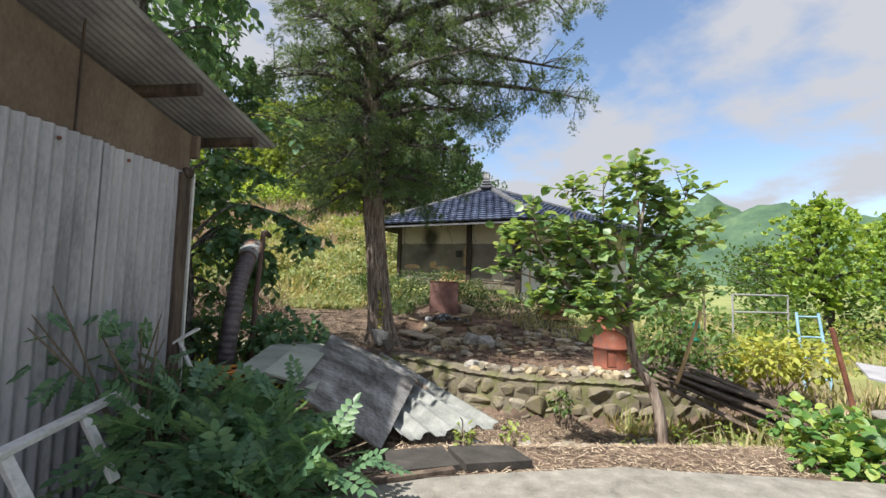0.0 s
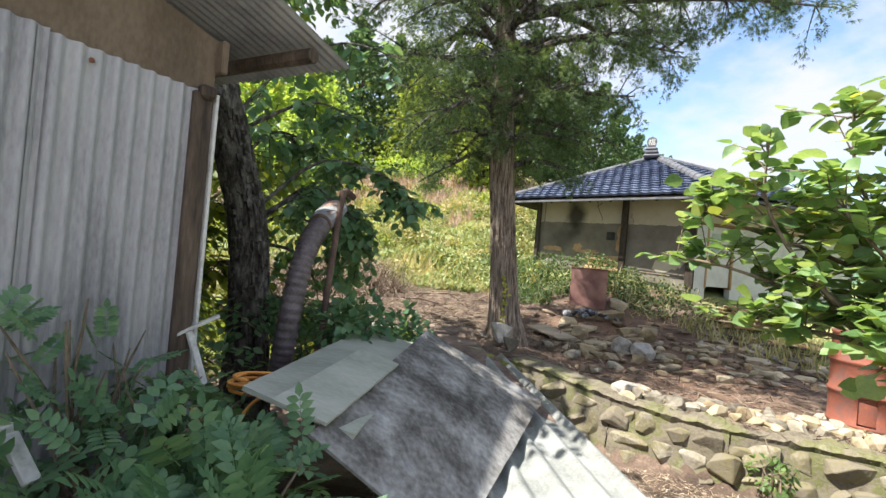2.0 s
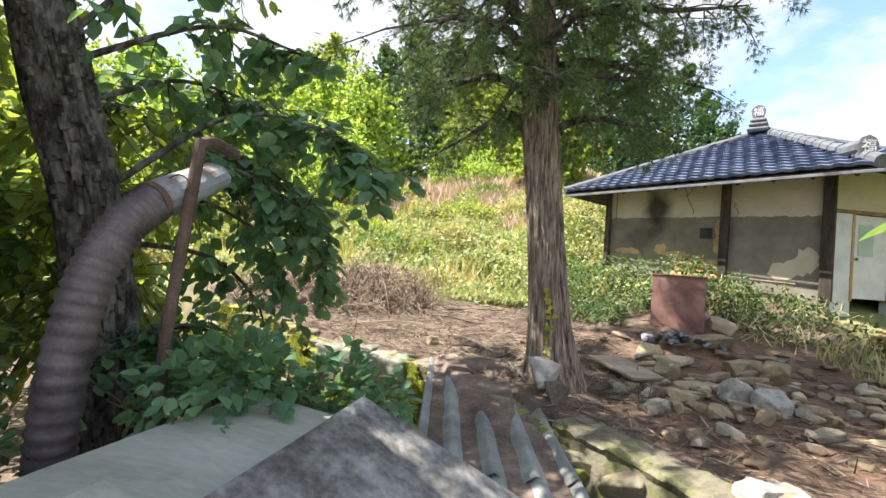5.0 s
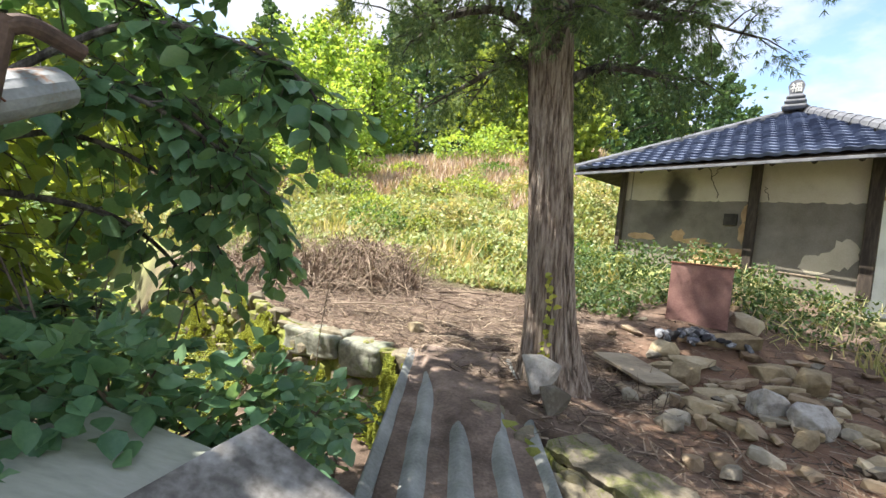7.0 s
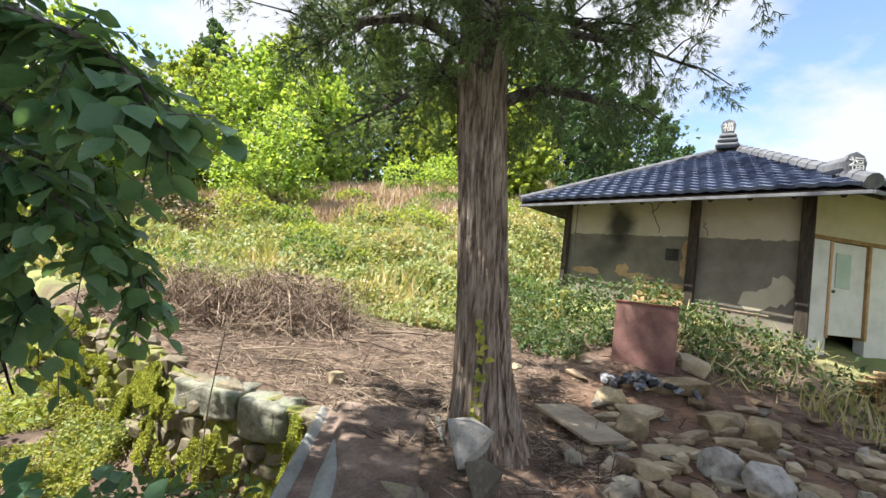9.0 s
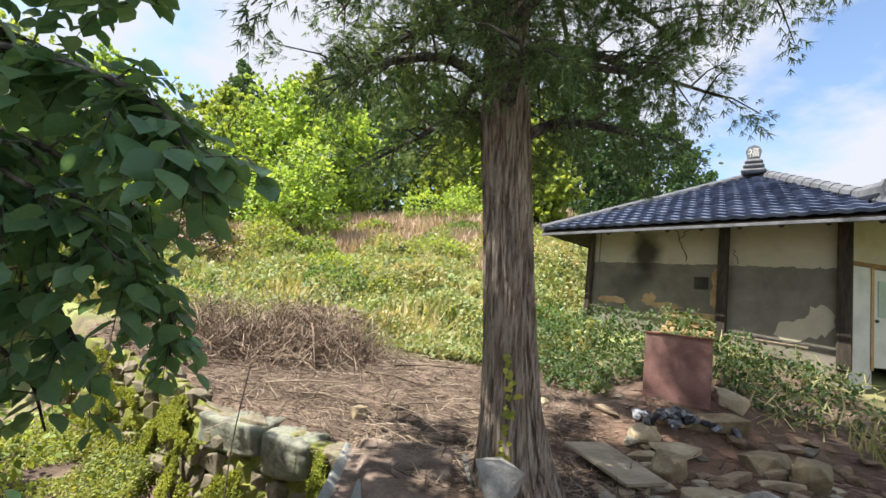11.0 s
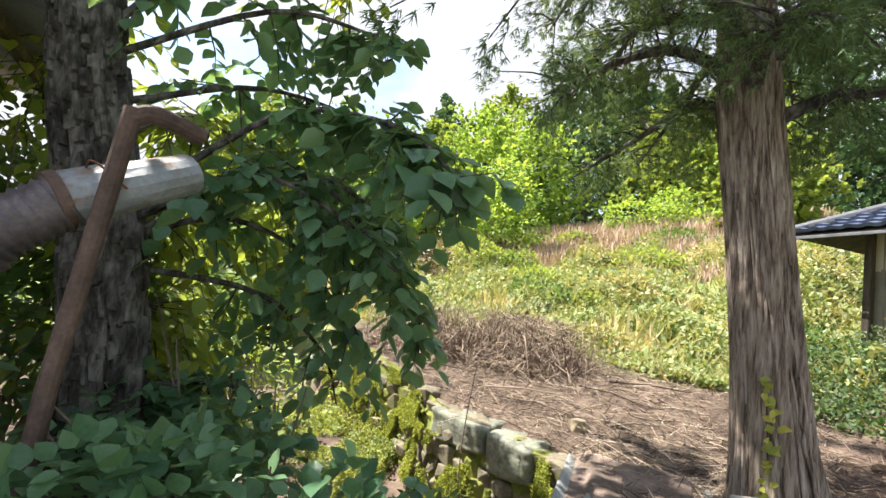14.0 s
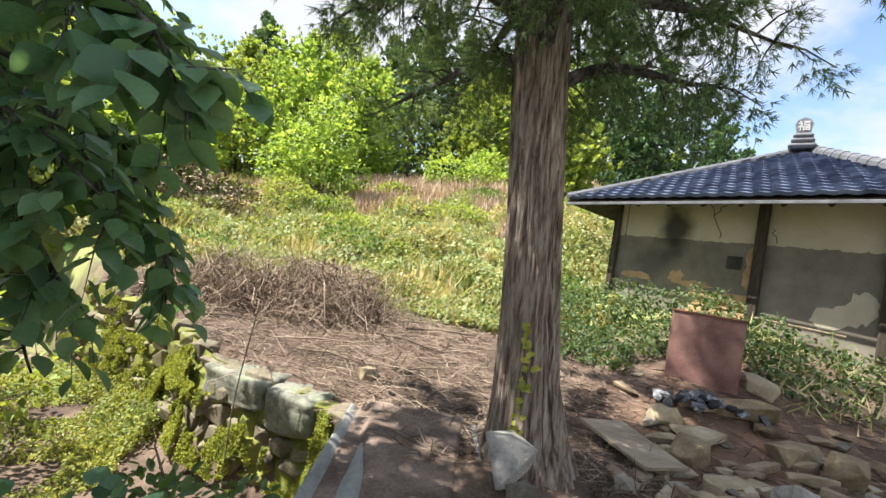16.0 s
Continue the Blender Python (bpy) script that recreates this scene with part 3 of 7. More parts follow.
def build_shed():
    sh = thing("shed", (0, 0, 0), "old shed clad in grey corrugated sheets with brown plywood above", "shed", kind="structure")
    out = WN
    roof_z = lambda s: 2.95 + 0.2 * s
    part("wall", slab_on([at_wall(0, 0, -0.3), at_wall(6, 0, -0.3), at_wall(6, 0, roof_z(6) - 0.02), at_wall(0, 0, roof_z(0) - 0.02)], 0.1, out), M["ply"], sh, "brown plywood gable wall")
    part("side_wall", slab_on([at_wall(0.02, -0.11, -0.3), at_wall(0.02, -0.11, 2.95), at_wall(0.02, -4.2, 2.95), at_wall(0.02, -4.2, -0.3)], 0.1, -WD), M["zinc"], sh)
    part("back_wall", slab_on([at_wall(6, -0.11, -0.3), at_wall(6, -0.11, 5.0), at_wall(6, -4.2, 5.0), at_wall(6, -4.2, -0.3)], 0.1, WD), M["ply"], sh)
    ang = math.degrees(math.atan2(-WD.y, -WD.x))
    s0 = 0.17
    for k, w in enumerate((0.78, 0.92, 0.92, 0.92, 0.92)):
        bm = corrugated(w + 0.05, 2.72, 0.09, 0.034)
        ob = part("corrugated_sheet", bm, M["zinc"], sh, smooth=True)
        p = at_wall(s0 + w, 0.02 + 0.006 * (k % 2), -0.16 + 0.012 * k)
        ob.matrix_basis = pose(p.x, p.y, p.z, 0, 0, ang)
        s0 += w
    # nail washers along the sheets' top
    for s in (0.72, 1.28, 2.2):
        p = at_wall(s, 0.035, 2.49)
        bm = bmesh.new(); bmesh.ops.create_uvsphere(bm, u_segments=8, v_segments=6, radius=0.014)
        ob = part("nail", bm, M["rust"], sh); ob.matrix_basis = pose(*p)
    # ply panel joint, corner post, pale trim
    p = at_wall(0.095, 0.025, 1.27)
    ob = part("corner_post", box(0.13, 0.06, 2.55, bevel=0.008), M["old_wood"], sh, "dark weathered corner post"); ob.matrix_basis = pose(*p, 0, 0, ang)
    p = at_wall(0.01, 0.045, 1.27)
    ob = part("trim", box(0.022, 0.05, 2.58, bevel=0.004), M["white_wood"], sh, "pale metal edge strip"); ob.matrix_basis = pose(*p, 0, 0, ang)
    p = at_wall(0.08, 0.05, 2.55)
    ob = part("beam_end", box(0.1, 0.08, 0.09, bevel=0.02), M["old_wood"], sh); ob.matrix_basis = pose(*p, 0, 0, ang)
    for s in (1.15, 2.35):
        p = at_wall(s, 0.006, 2.95)
        ob = part("joint_strip", box(0.012, 0.012, 0.9), M["old_wood"], sh); ob.matrix_basis = pose(*p, 0, 0, ang)
    # roof: a wavy sheet with its waves running up the slope, over the gable wall and the eave
    tilt = math.degrees(math.atan(0.2))
    L, Wd = 7.5, 5.2
    bm = corrugated(Wd, L, 0.076, 0.022)
    # x across the waves -> -WN, z up the slope -> WD rising
    ex, ez = -WN, (WD + Vector((0, 0, 0.2))).normalized()
    ey = ez.cross(ex)
    low = at_wall(-0.92, 0.36, roof_z(-0.92) + 0.33)
    mm = Matrix(((ex.x, ey.x, ez.x, low.x), (ex.y, ey.y, ez.y, low.y), (ex.z, ey.z, ez.z, low.z), (0, 0, 0, 1)))
    bm.transform(mm)
    part("roof", bm, M["zinc"], sh, "grey corrugated metal roof", smooth=True)
    for s in (-0.55, 0.35, 1.5, 2.7):     # purlins that carry the roof past the wall
        a, b = at_wall(s, 0.32, roof_z(s) + 0.2), at_wall(s, -4.1, roof_z(s) + 0.2)
        part("purlin", tube([a, b], 0.055, 8, wobble=0.2, seed=int(s * 9)), M["old_wood"], sh)
    a, b = at_wall(-0.8, -1.2, roof_z(-0.8) - 0.06), at_wall(3.4, -1.2, roof_z(3.4) - 0.06)
    part("rafter", tube([a, b], 0.06, 8, wobble=0.2), M["old_wood"], sh)
    ob = part("plank", box(0.05, 0.34, 0.22, bevel=0.01), M["ply"], sh); ob.matrix_basis = pose(*at_wall(-0.02, -0.1, 2.82), 0, 0, ang)


build_shed()

# ---- the house ----
HA, HP, HQ = Vector((6.14, 15.76, 0)), Vector((9.3, 12.6, 0)), Vector((15.6, 13.5, 0))
HB, HD = Vector((11.6, 20.5, 0)), Vector((16.2, 18.5, 0))
BASE, TOP = 1.55, 3.78


def wall_piece(a, b, z0, z1, thick, mat, parent, name, label="", proud=0.0, bevel=0.0):
    d = (b - a); L = d.length; d.normalize()
    nrm = Vector((d.y, -d.x, 0))
    c = (a + b) / 2 + nrm * (proud - thick / 2)
    ob = part(name, box(L, thick, z1 - z0, bevel=bevel), mat, parent, label)
    ob.matrix_basis = pose(c.x, c.y, (z0 + z1) / 2, 0, 0, math.degrees(math.atan2(d.y, d.x)))
    return ob


def build_house():
    h = thing("house", (0, 0, 0), "old mud-walled farmhouse with a hipped blue tile roof", "house")
    lp = lambda s: HA.lerp(HP, s)
    mid = 0.605
    # end wall: plaster band above, grey cement below, each bay a piece
    for a, b, nm in ((0.0, mid, "left"), (mid, 1.0, "right")):
        wall_piece(lp(a), lp(b), BASE - 1.2, 3.02, 0.2, M["cement"], h, "lower_wall", "grey cement-rendered mud wall", 0.0)
        wall_piece(lp(a), lp(b), 3.024, TOP + 0.25, 0.2, M["plaster"], h, "upper_wall", "cream plaster band", 0.012)
    for s, w in ((0.0, 0.12), (mid, 0.17), (1.0, 0.2)):
        p = lp(s)
        ob = part("post", box(w, 0.22, TOP - BASE + 0.5, bevel=0.015), M["dark_post"], h, "dark wooden post")
        ob.matrix_basis = pose(p.x - 0.02, p.y - 0.02, (TOP + BASE) / 2, 0, 0.0, -45)
    # fire hole beside the post
    p = lp(mid - 0.085)
    ob = part("vent", box(0.24, 0.06, 0.24), M["soot"], h, "small black flue hole"); ob.matrix_basis = pose(p.x - 0.005, p.y - 0.005, 2.62, 0, 0, -45)
    # front wall with a white door
    dq = (HQ - HP).normalized(); nq = Vector((dq.y, -dq.x, 0))
    aq = math.degrees(math.atan2(dq.y, dq.x))
    wall_piece(HP + dq * 0.1, HQ, 3.15, TOP + 0.25, 0.18, M["plaster"], h, "front_upper_wall", "cream plaster band")
    wall_piece(HP + dq * 0.1, HP + dq * 0.55, BASE - 0.6, 3.07, 0.18, M["white_paint"], h, "front_wall", "white painted wall")
    wall_piece(HP + dq * 1.45, HQ, BASE - 0.6, 3.07, 0.18, M["white_paint"], h, "front_wall", "white painted wall")
    wall_piece(HP + dq * 0.1, HQ, 3.074, 3.146, 0.2, M["timber"], h, "lintel", "brown wooden lintel", 0.02)
    for s in (0.55, 1.45):
        wall_piece(HP + dq * (s - 0.03), HP + dq * (s + 0.03), BASE - 0.2, 3.07, 0.2, M["timber"], h, "door_frame", "", 0.015)
    d = wall_piece(HP + dq * 0.59, HP + dq * 1.41, BASE - 0.15, 3.06, 0.05, M["white_paint"], h, "door", "white door with a small window", -0.03, 0.006)
    g = part("pane", box(0.34, 0.02, 0.62, bevel=0.005), M["glass"], d); g.location = (-0.12, -0.03, 0.33)
    kn = bmesh.new(); bmesh.ops.create_uvsphere(kn, u_segments=10, v_segments=8, radius=0.03)
    k = part("handle", kn, M["ridge_tile"], d); k.location = (-0.33, -0.05, -0.05)
    wall_piece(HB, HA, BASE - 1, TOP, 0.2, M["cement"], h, "back_wall")
    wall_piece(HQ, HD, BASE - 1.4, TOP, 0.2, M["cement"], h, "side_wall")
    wall_piece(HD, HB, BASE - 1, TOP, 0.2, M["cement"], h, "back_wall")
    # broken render: clay patches, a fallen corner of plaster, cracks
    du = (HP - HA).normalized(); nu = Vector((du.y, -du.x, 0)); LW = (HP - HA).length
    def on_wall(s, z, out):
        return HA + du * (s * LW) + nu * out + Vector((0, 0, z))
    def patch(s, z, rx, rz, seed, mat, out, nm, lab):
        rng = random.Random(seed)
        n = 16
        pts = [on_wall(s, z, out) + du * (rx * math.cos(k * 2 * math.pi / n) * rng.uniform(0.65, 1.15)) + Vector((0, 0, rz * math.sin(k * 2 * math.pi / n) * rng.uniform(0.65, 1.15))) for k in range(n)]
        part(nm, slab_on(pts, 0.03, nu), M[mat], h, lab)
    for s, z, rx, rz, sd in ((0.3, 2.22, 0.16, 0.16, 1), (0.38, 2.1, 0.3, 0.1, 2), (0.12, 2.15, 0.35, 0.09, 3), (0.575, 2.75, 0.07, 0.22, 4), (0.57, 2.35, 0.08, 0.25, 5)):
        patch(s, z, rx, rz, sd, "clay", 0.007, "clay_patch", "exposed ochre clay where the render fell")
    for r in range(3):                    # rows of clay blocks at the wall's foot
        for k in range(4):
            ob = part("clay_block", box(0.34, 0.1, 0.15, bevel=0.02), M["clay"], h)
            p = on_wall(0.40 + 0.052 * k + 0.02 * (r % 2), 1.62 + 0.165 * r, 0.0)
            ob.matrix_basis = pose(p.x, p.y, p.z, 0, 0, -45 + (k % 2) * 3)
    patch(0.93, 2.1, 0.22, 0.3, 7, "plaster", 0.008, "plaster_patch", "paler patch of old plaster")
    patch(0.84, 1.85, 0.3, 0.2, 8, "plaster", 0.008, "plaster_patch", "paler patch of old plaster")
    patch(0.9, 1.95, 0.25, 0.2, 9, "plaster", 0.012, "plaster_patch", "paler patch of old plaster")
    for seed, s0, z0, s1, z1 in ((1, 0.40, 3.75, 0.46, 3.06), (2, 0.46, 3.74, 0.42, 3.5), (3, 0.66, 3.03, 0.64, 3.3)):
        rng = random.Random(seed)
        part("crack", tube([on_wall(s0 + (s1 - s0) * u + rng.uniform(-.008, .008), z0 + (z1 - z0) * u, 0.012) for u in np.linspace(0, 1, 9)], 0.008, 5), M["soot"], h, "dark crack in the plaster")
    # ragged lower rim of the plaster band
    for k in range(26):
        rng = random.Random(k)
        patch((k + 0.5) / 26, 3.02, 0.11, rng.uniform(0.015, 0.05), 40 + k, "plaster", 0.010, "plaster_rim", "")
    o_ = part("sill_beam", tube([on_wall(0.62, 1.66, 0.12), on_wall(0.9, 1.6, 0.2)], 0.022, 8), M["twig"], h, "pale loose pole at the wall's foot")
    # hipped roof
    apex = Vector((10.0, 15.6, 5.5))
    la, lc, lq, ld, lb = (Vector(v) for v in ((4.9, 15.8, 3.6), (9.0, 11.25, 3.7), (17.0, 12.7, 3.75), (17.2, 19.2, 3.75), (11.0, 21.8, 3.7)))
    faces = [(la, lc, apex, apex), (lc, lq, apex, apex), (lq, ld, apex, apex), (ld, lb, apex, apex), (lb, la, apex, apex)]
    for i, (a, b, c, e) in enumerate(faces):
        pts = [a, b, c] if (c - e).length < 1e-6 else [a, b, c, e]
        nrm = (b - a).cross(c - a).normalized()
        part("roof_deck", slab_on([q - nrm * 0.04 for q in pts], 0.05, nrm), M["dark_post"], h)
        eave = (b - a); Lx = eave.length; ex = eave.normalized(); up = nrm.cross(ex)
        rows = 17
        slope = (c - a).dot(up)
        x_c, x_e = (c - a).dot(ex), (e - a).dot(ex)
        V, F = [], []
        tw, th = 0.27, slope / rows
        for r in range(rows):
            y0, y1 = r * th, (r + 1) * th + 0.05
            xl, xr = x_e * (r + 0.4) / rows, Lx + (x_c - Lx) * (r + 0.4) / rows
            n = int(round((xr - xl) / tw))
            for k in range(max(0, n)):
                x0 = xl + k * tw
                prof = [(0, 0.006), (0.05, 0.022), (0.11, 0.023), (0.16, 0.008), (0.22, 0.0), (0.27, 0.006)]
                if i > 1:
                    prof = [(0, 0.02), (0.13, 0.05), (0.27, 0.02)]
                base_i = len(V)
                for (px, pz) in prof:
                    for yy, lift in ((y0, 0.075), (y1, 0.015)):
                        V.append(a + ex * (x0 + px) + up * yy + nrm * (pz + lift))
                for px, pz in prof:
                    V.append(a + ex * (x0 + px) + up * y0 + nrm * (pz + 0.01))
                m_ = len(prof)
                for q in range(m_ - 1):
                    F.append((base_i + 2 * q, base_i + 2 * q + 2, base_i + 2 * q + 3, base_i + 2 * q + 1))
                    F.append((base_i + 2 * q, base_i + 2 * m_ + q, base_i + 2 * m_ + q + 1, base_i + 2 * q + 2))
        ob = mesh_ob("roof_tiles", V, F, M["tile"], h, "glazed blue-grey roof tiles")
        ob["kind"] = "stuff"
        # eave board
        if i < 2:
            d_ = (b - a); c_ = (a + b) / 2 - Vector((0, 0, 0.09))
            ob = part("fascia", box(d_.length, 0.04, 0.06, bevel=0.008), M["ridge_tile"], h)
            ob.matrix_basis = Matrix.Translation(c_) @ d_.to_track_quat("X", "Z").to_matrix().to_4x4()
            for k in range(int(d_.length / 0.6)):
                q = a + ex * (0.4 + 0.6 * k) - nrm * 0.14
                part("rafter", tube([q + up * 0.05, q + up * 1.1], 0.045, 6), M["dark_post"], h)
    for a, b, r in ((la, apex, 0.1), (lc, apex, 0.13), (lq, apex, 0.1), (ld, apex, 0.1), (lb, apex, 0.1)):
        n = int((b - a).length / 0.3)
        d_ = (b - a).normalized()
        first = part("ridge_tile", tube([Vector((0, 0, 0)), d_ * 0.32], [r, r * 0.9], 10), M["ridge_tile"], h, "grey half-round ridge tile")
        first.location = a + Vector((0, 0, 0.06))
        for k in range(1, n):
            o = new("ridge_tile", first.data); o.parent = h; o["label"] = "grey half-round ridge tile"
            o.location = a + d_ * (0.3 * k) + Vector((0, 0, 0.06))
    # finial tile on the apex and the round end tile on the near hip
    def face_tile(p, size, turn, nm):
        e = new(nm); e.parent = h; e.matrix_basis = pose(*p, 0, 0, turn)
        pts = [(-0.3, 0), (0.3, 0), (0.36, 0.25), (0.42, 0.55), (0.3, 0.82), (0, 0.95), (-0.3, 0.82), (-0.42, 0.55), (-0.36, 0.25)]
        body = part("tile_face", slab_on([Vector((x * size, 0, z * size)) for x, z in pts], 0.14 * size, (0, -1, 0)), M["ridge_tile"], e)
        cu = bpy.data.curves.new("character", "FONT"); cu.body = "福"; cu.size = 0.62 * size; cu.extrude = 0.01; cu.align_x = "CENTER"
        t = bpy.data.objects.new("character", cu); scene.collection.objects.link(t)
        dg = bpy.context.evaluated_depsgraph_get(); me = bpy.data.meshes.new_from_object(t.evaluated_get(dg))
        bpy.data.objects.remove(t)
        me.materials.append(M["white_paint"])
        o = new("character", me); o.parent = e; o.matrix_basis = pose(0, -0.008, 0.22 * size, 90, 0, 0); o["label"] = "white painted character"
        return e
    face_tile(apex + Vector((-0.35, -0.25, 0.3)), 0.38, -38, "finial")
    for k, (w, z) in enumerate(((0.5, 0.16), (0.42, 0.28), (0.36, 0.38))):
        ob = part("finial_base", box(w, 0.36, 0.11, bevel=0.045), M["ridge_tile"], h); ob.matrix_basis = pose(apex.x - 0.3, apex.y - 0.2, apex.z + z - 0.14, 0, 0, -38)
    p = lc.lerp(apex, 0.12)
    face_tile(p + Vector((-0.02, -0.14, 0.02)), 0.4, -5, "end_tile")
    ob = part("end_cap", box(0.3, 0.5, 0.3, bevel=0.1), M["ridge_tile"], h); ob.matrix_basis = pose(p.x, p.y + 0.15, p.z + 0.2, 0, 0, 0)
    return h


build_house()

# ---- the bridge of roofing sheets, boards on it ----
def build_slates():
    b = thing("roofing_sheets", (0, 0, 0), "pale corrugated cement roofing sheets laid over the ditch, filled with soil", "roofing sheet")
    for k, (x0, y0, ln, z0, z1) in enumerate(((1.74, 4.28, 2.95, 0.02, 0.13), (1.73, 6.9, 2.9, 0.135, 0.25))):
        n, nl = 64, 10
        V, F = [], []
        for lay in (0, 1):
            for j in range(nl + 1):
                for i in range(n + 1):
                    x = x0 + 1.16 * i / n
                    t = j / nl
                    c = math.cos(2 * math.pi * (i / n) * 4.0)
                    z = z0 + (z1 - z0) * t + 0.045 * max(c, -0.4) - lay * 0.008
                    V.append((x + 0.01 * t, y0 + ln * t + (0.05 * noise.noise(Vector((i * 0.4, j, k))) if j in (0, nl) else 0), z))
        w = n + 1
        off = (nl + 1) * w
        for lay in (0, 1):
            for j in range(nl):
                for i in range(n):
                    q = (lay * off + j * w + i, lay * off + j * w + i + 1, lay * off + (j + 1) * w + i + 1, lay * off + (j + 1) * w + i)
                    F.append(q if lay == 0 else q[::-1])
        for i in range(n):
            F.append((i, off + i, off + i + 1, i + 1)); F.append((nl * w + i, nl * w + i + 1, off + nl * w + i + 1, off + nl * w + i))
        for j in range(nl):
            F.append((j * w, (j + 1) * w, off + (j + 1) * w, off + j * w)); F.append((j * w + n, off + j * w + n, off + (j + 1) * w + n, (j + 1) * w + n))
        mesh_ob("sheet", V, F, M["slate"], b, smooth=True)
    # soil that fills the valleys, thicker towards the terrace
    V, F = [], []
    n, nl = 52, 90
    for j in range(nl + 1):
        for i in range(n + 1):
            x, t = 1.8 + 1.04 * i / n, j / nl
            y = 4.5 + 5.4 * t
            bare = float(np.interp(x, [1.74, 1.88, 2.03, 2.32, 2.61, 2.78, 2.9], [10.6, 10.2, 8.95, 8.1, 8.05, 10.0, 10.4]))
            z = 0.02 + 0.235 * t + 0.005 + 0.062 * smooth01(bare - 0.45, bare + 0.05, y) + 0.016 * noise.noise(Vector((x * 5, y * 2.5, 0))) - 0.035 * smooth01(6.6, 5.4, y) - (0.05 if i in (0, n) else 0)
            V.append((x, y, z))
    F = [(j * (n + 1) + i, j * (n + 1) + i + 1, (j + 1) * (n + 1) + i + 1, (j + 1) * (n + 1) + i) for j in range(nl) for i in range(n)]
    mesh_ob("soil", V, F, M["earth"], b, "dark soil in the sheets' valleys", smooth=True)


build_slates()


def plate(name, corners, thick, mat, label, category, group="", parent=None, warp=0.0):
    """A board through four corners (in order), a little bent and chipped, with thickness."""
    c = [Vector(p) for p in corners]
    n, V, F = 12, [], []
    nrm = (c[1] - c[0]).cross(c[3] - c[0]).normalized()
    for lay in (0, 1):
        for j in range(n + 1):
            for i in range(n + 1):
                u, v = i / n, j / n
                p = c[0].lerp(c[1], u).lerp(c[3].lerp(c[2], u), v)
                p += nrm * (warp * math.sin(math.pi * u) * math.sin(math.pi * v) - lay * thick)
                if i in (0, n) or j in (0, n):
                    p += (c[1] - c[0]).normalized() * 0.008 * noise.noise(Vector((u * 9, v * 9, 2)))
                V.append(p)
    w, off = n + 1, (n + 1) ** 2
    for lay in (0, 1):
        for j in range(n):
            for i in range(n):
                q = (lay * off + j * w + i, lay * off + j * w + i + 1, lay * off + (j + 1) * w + i + 1, lay * off + (j + 1) * w + i)
                F.append(q if lay == 0 else q[::-1])
    for i in range(n):
        F.append((i + 1, i, off + i, off + i + 1)); F.append((n * w + i, n * w + i + 1, off + n * w + i + 1, off + n * w + i))
        F.append((i * w, (i + 1) * w, off + (i + 1) * w, off + i * w)); F.append(((i + 1) * w + n, i * w + n, off + i * w + n, off + (i + 1) * w + n))
    ob = mesh_ob(name, V, F, mat, parent)
    if category:
        tagged(ob, label, category, group)
    return ob


plate("plywood_sheet", [(0.62, 4.05, 0.66), (1.42, 3.98, 0.08), (2.72, 6.1, 0.23), (1.47, 6.27, 0.84)], 0.018, M["grey_board"], "weathered grey plywood sheet lying across the roofing sheets", "board", warp=0.04)
plate("board", [(0.4, 4.15, 0.80), (0.70, 4.1, 0.70), (1.13, 5.15, 0.765), (0.84, 5.2, 0.86)], 0.02, M["green_board"], "weathered greenish plank end lying on the plywood sheet", "board")
plate("wide_board", [(0.2, 4.35, 0.80), (0.85, 4.2, 0.60), (1.55, 6.25, 0.68), (0.8, 6.4, 0.78)], 0.03, M["green_board"], "weathered grey-green wide board leaning beside the duct", "board", warp=0.04)

# ---- growing things: limbs and leaves ----
def bough(points, r0, r1, bm, seg=7, n=5):
    p = spline(points, n)
    tube(p, list(np.linspace(r0, r1, len(p))), seg, bm, wobble=0.15)
    return p


def leaf_cloud(rng, line, count, spread, droop, lo=0.15):
    """Leaf seats round a polyline, and their directions: outwards and down."""
    q = np.array([tuple(v) for v in line])
    t = lo + (1 - lo) * rng.random(count)
    i = t * (len(q) - 1)
    k = np.minimum(i.astype(int), len(q) - 2)
    base = q[k] + (q[k + 1] - q[k]) * (i - k)[:, None]
    off = rng.normal(0, 1, (count, 3)); off /= np.linalg.norm(off, axis=1, keepdims=True)
    off *= (rng.random(count) ** 0.6)[:, None] * spread
    off[:, 2] -= np.abs(rng.normal(0, droop * 0.5, count))
    dirs = off + rng.normal(0, 0.25 * spread, (count, 3))
    dirs[:, 2] -= droop
    return base + off, dirs


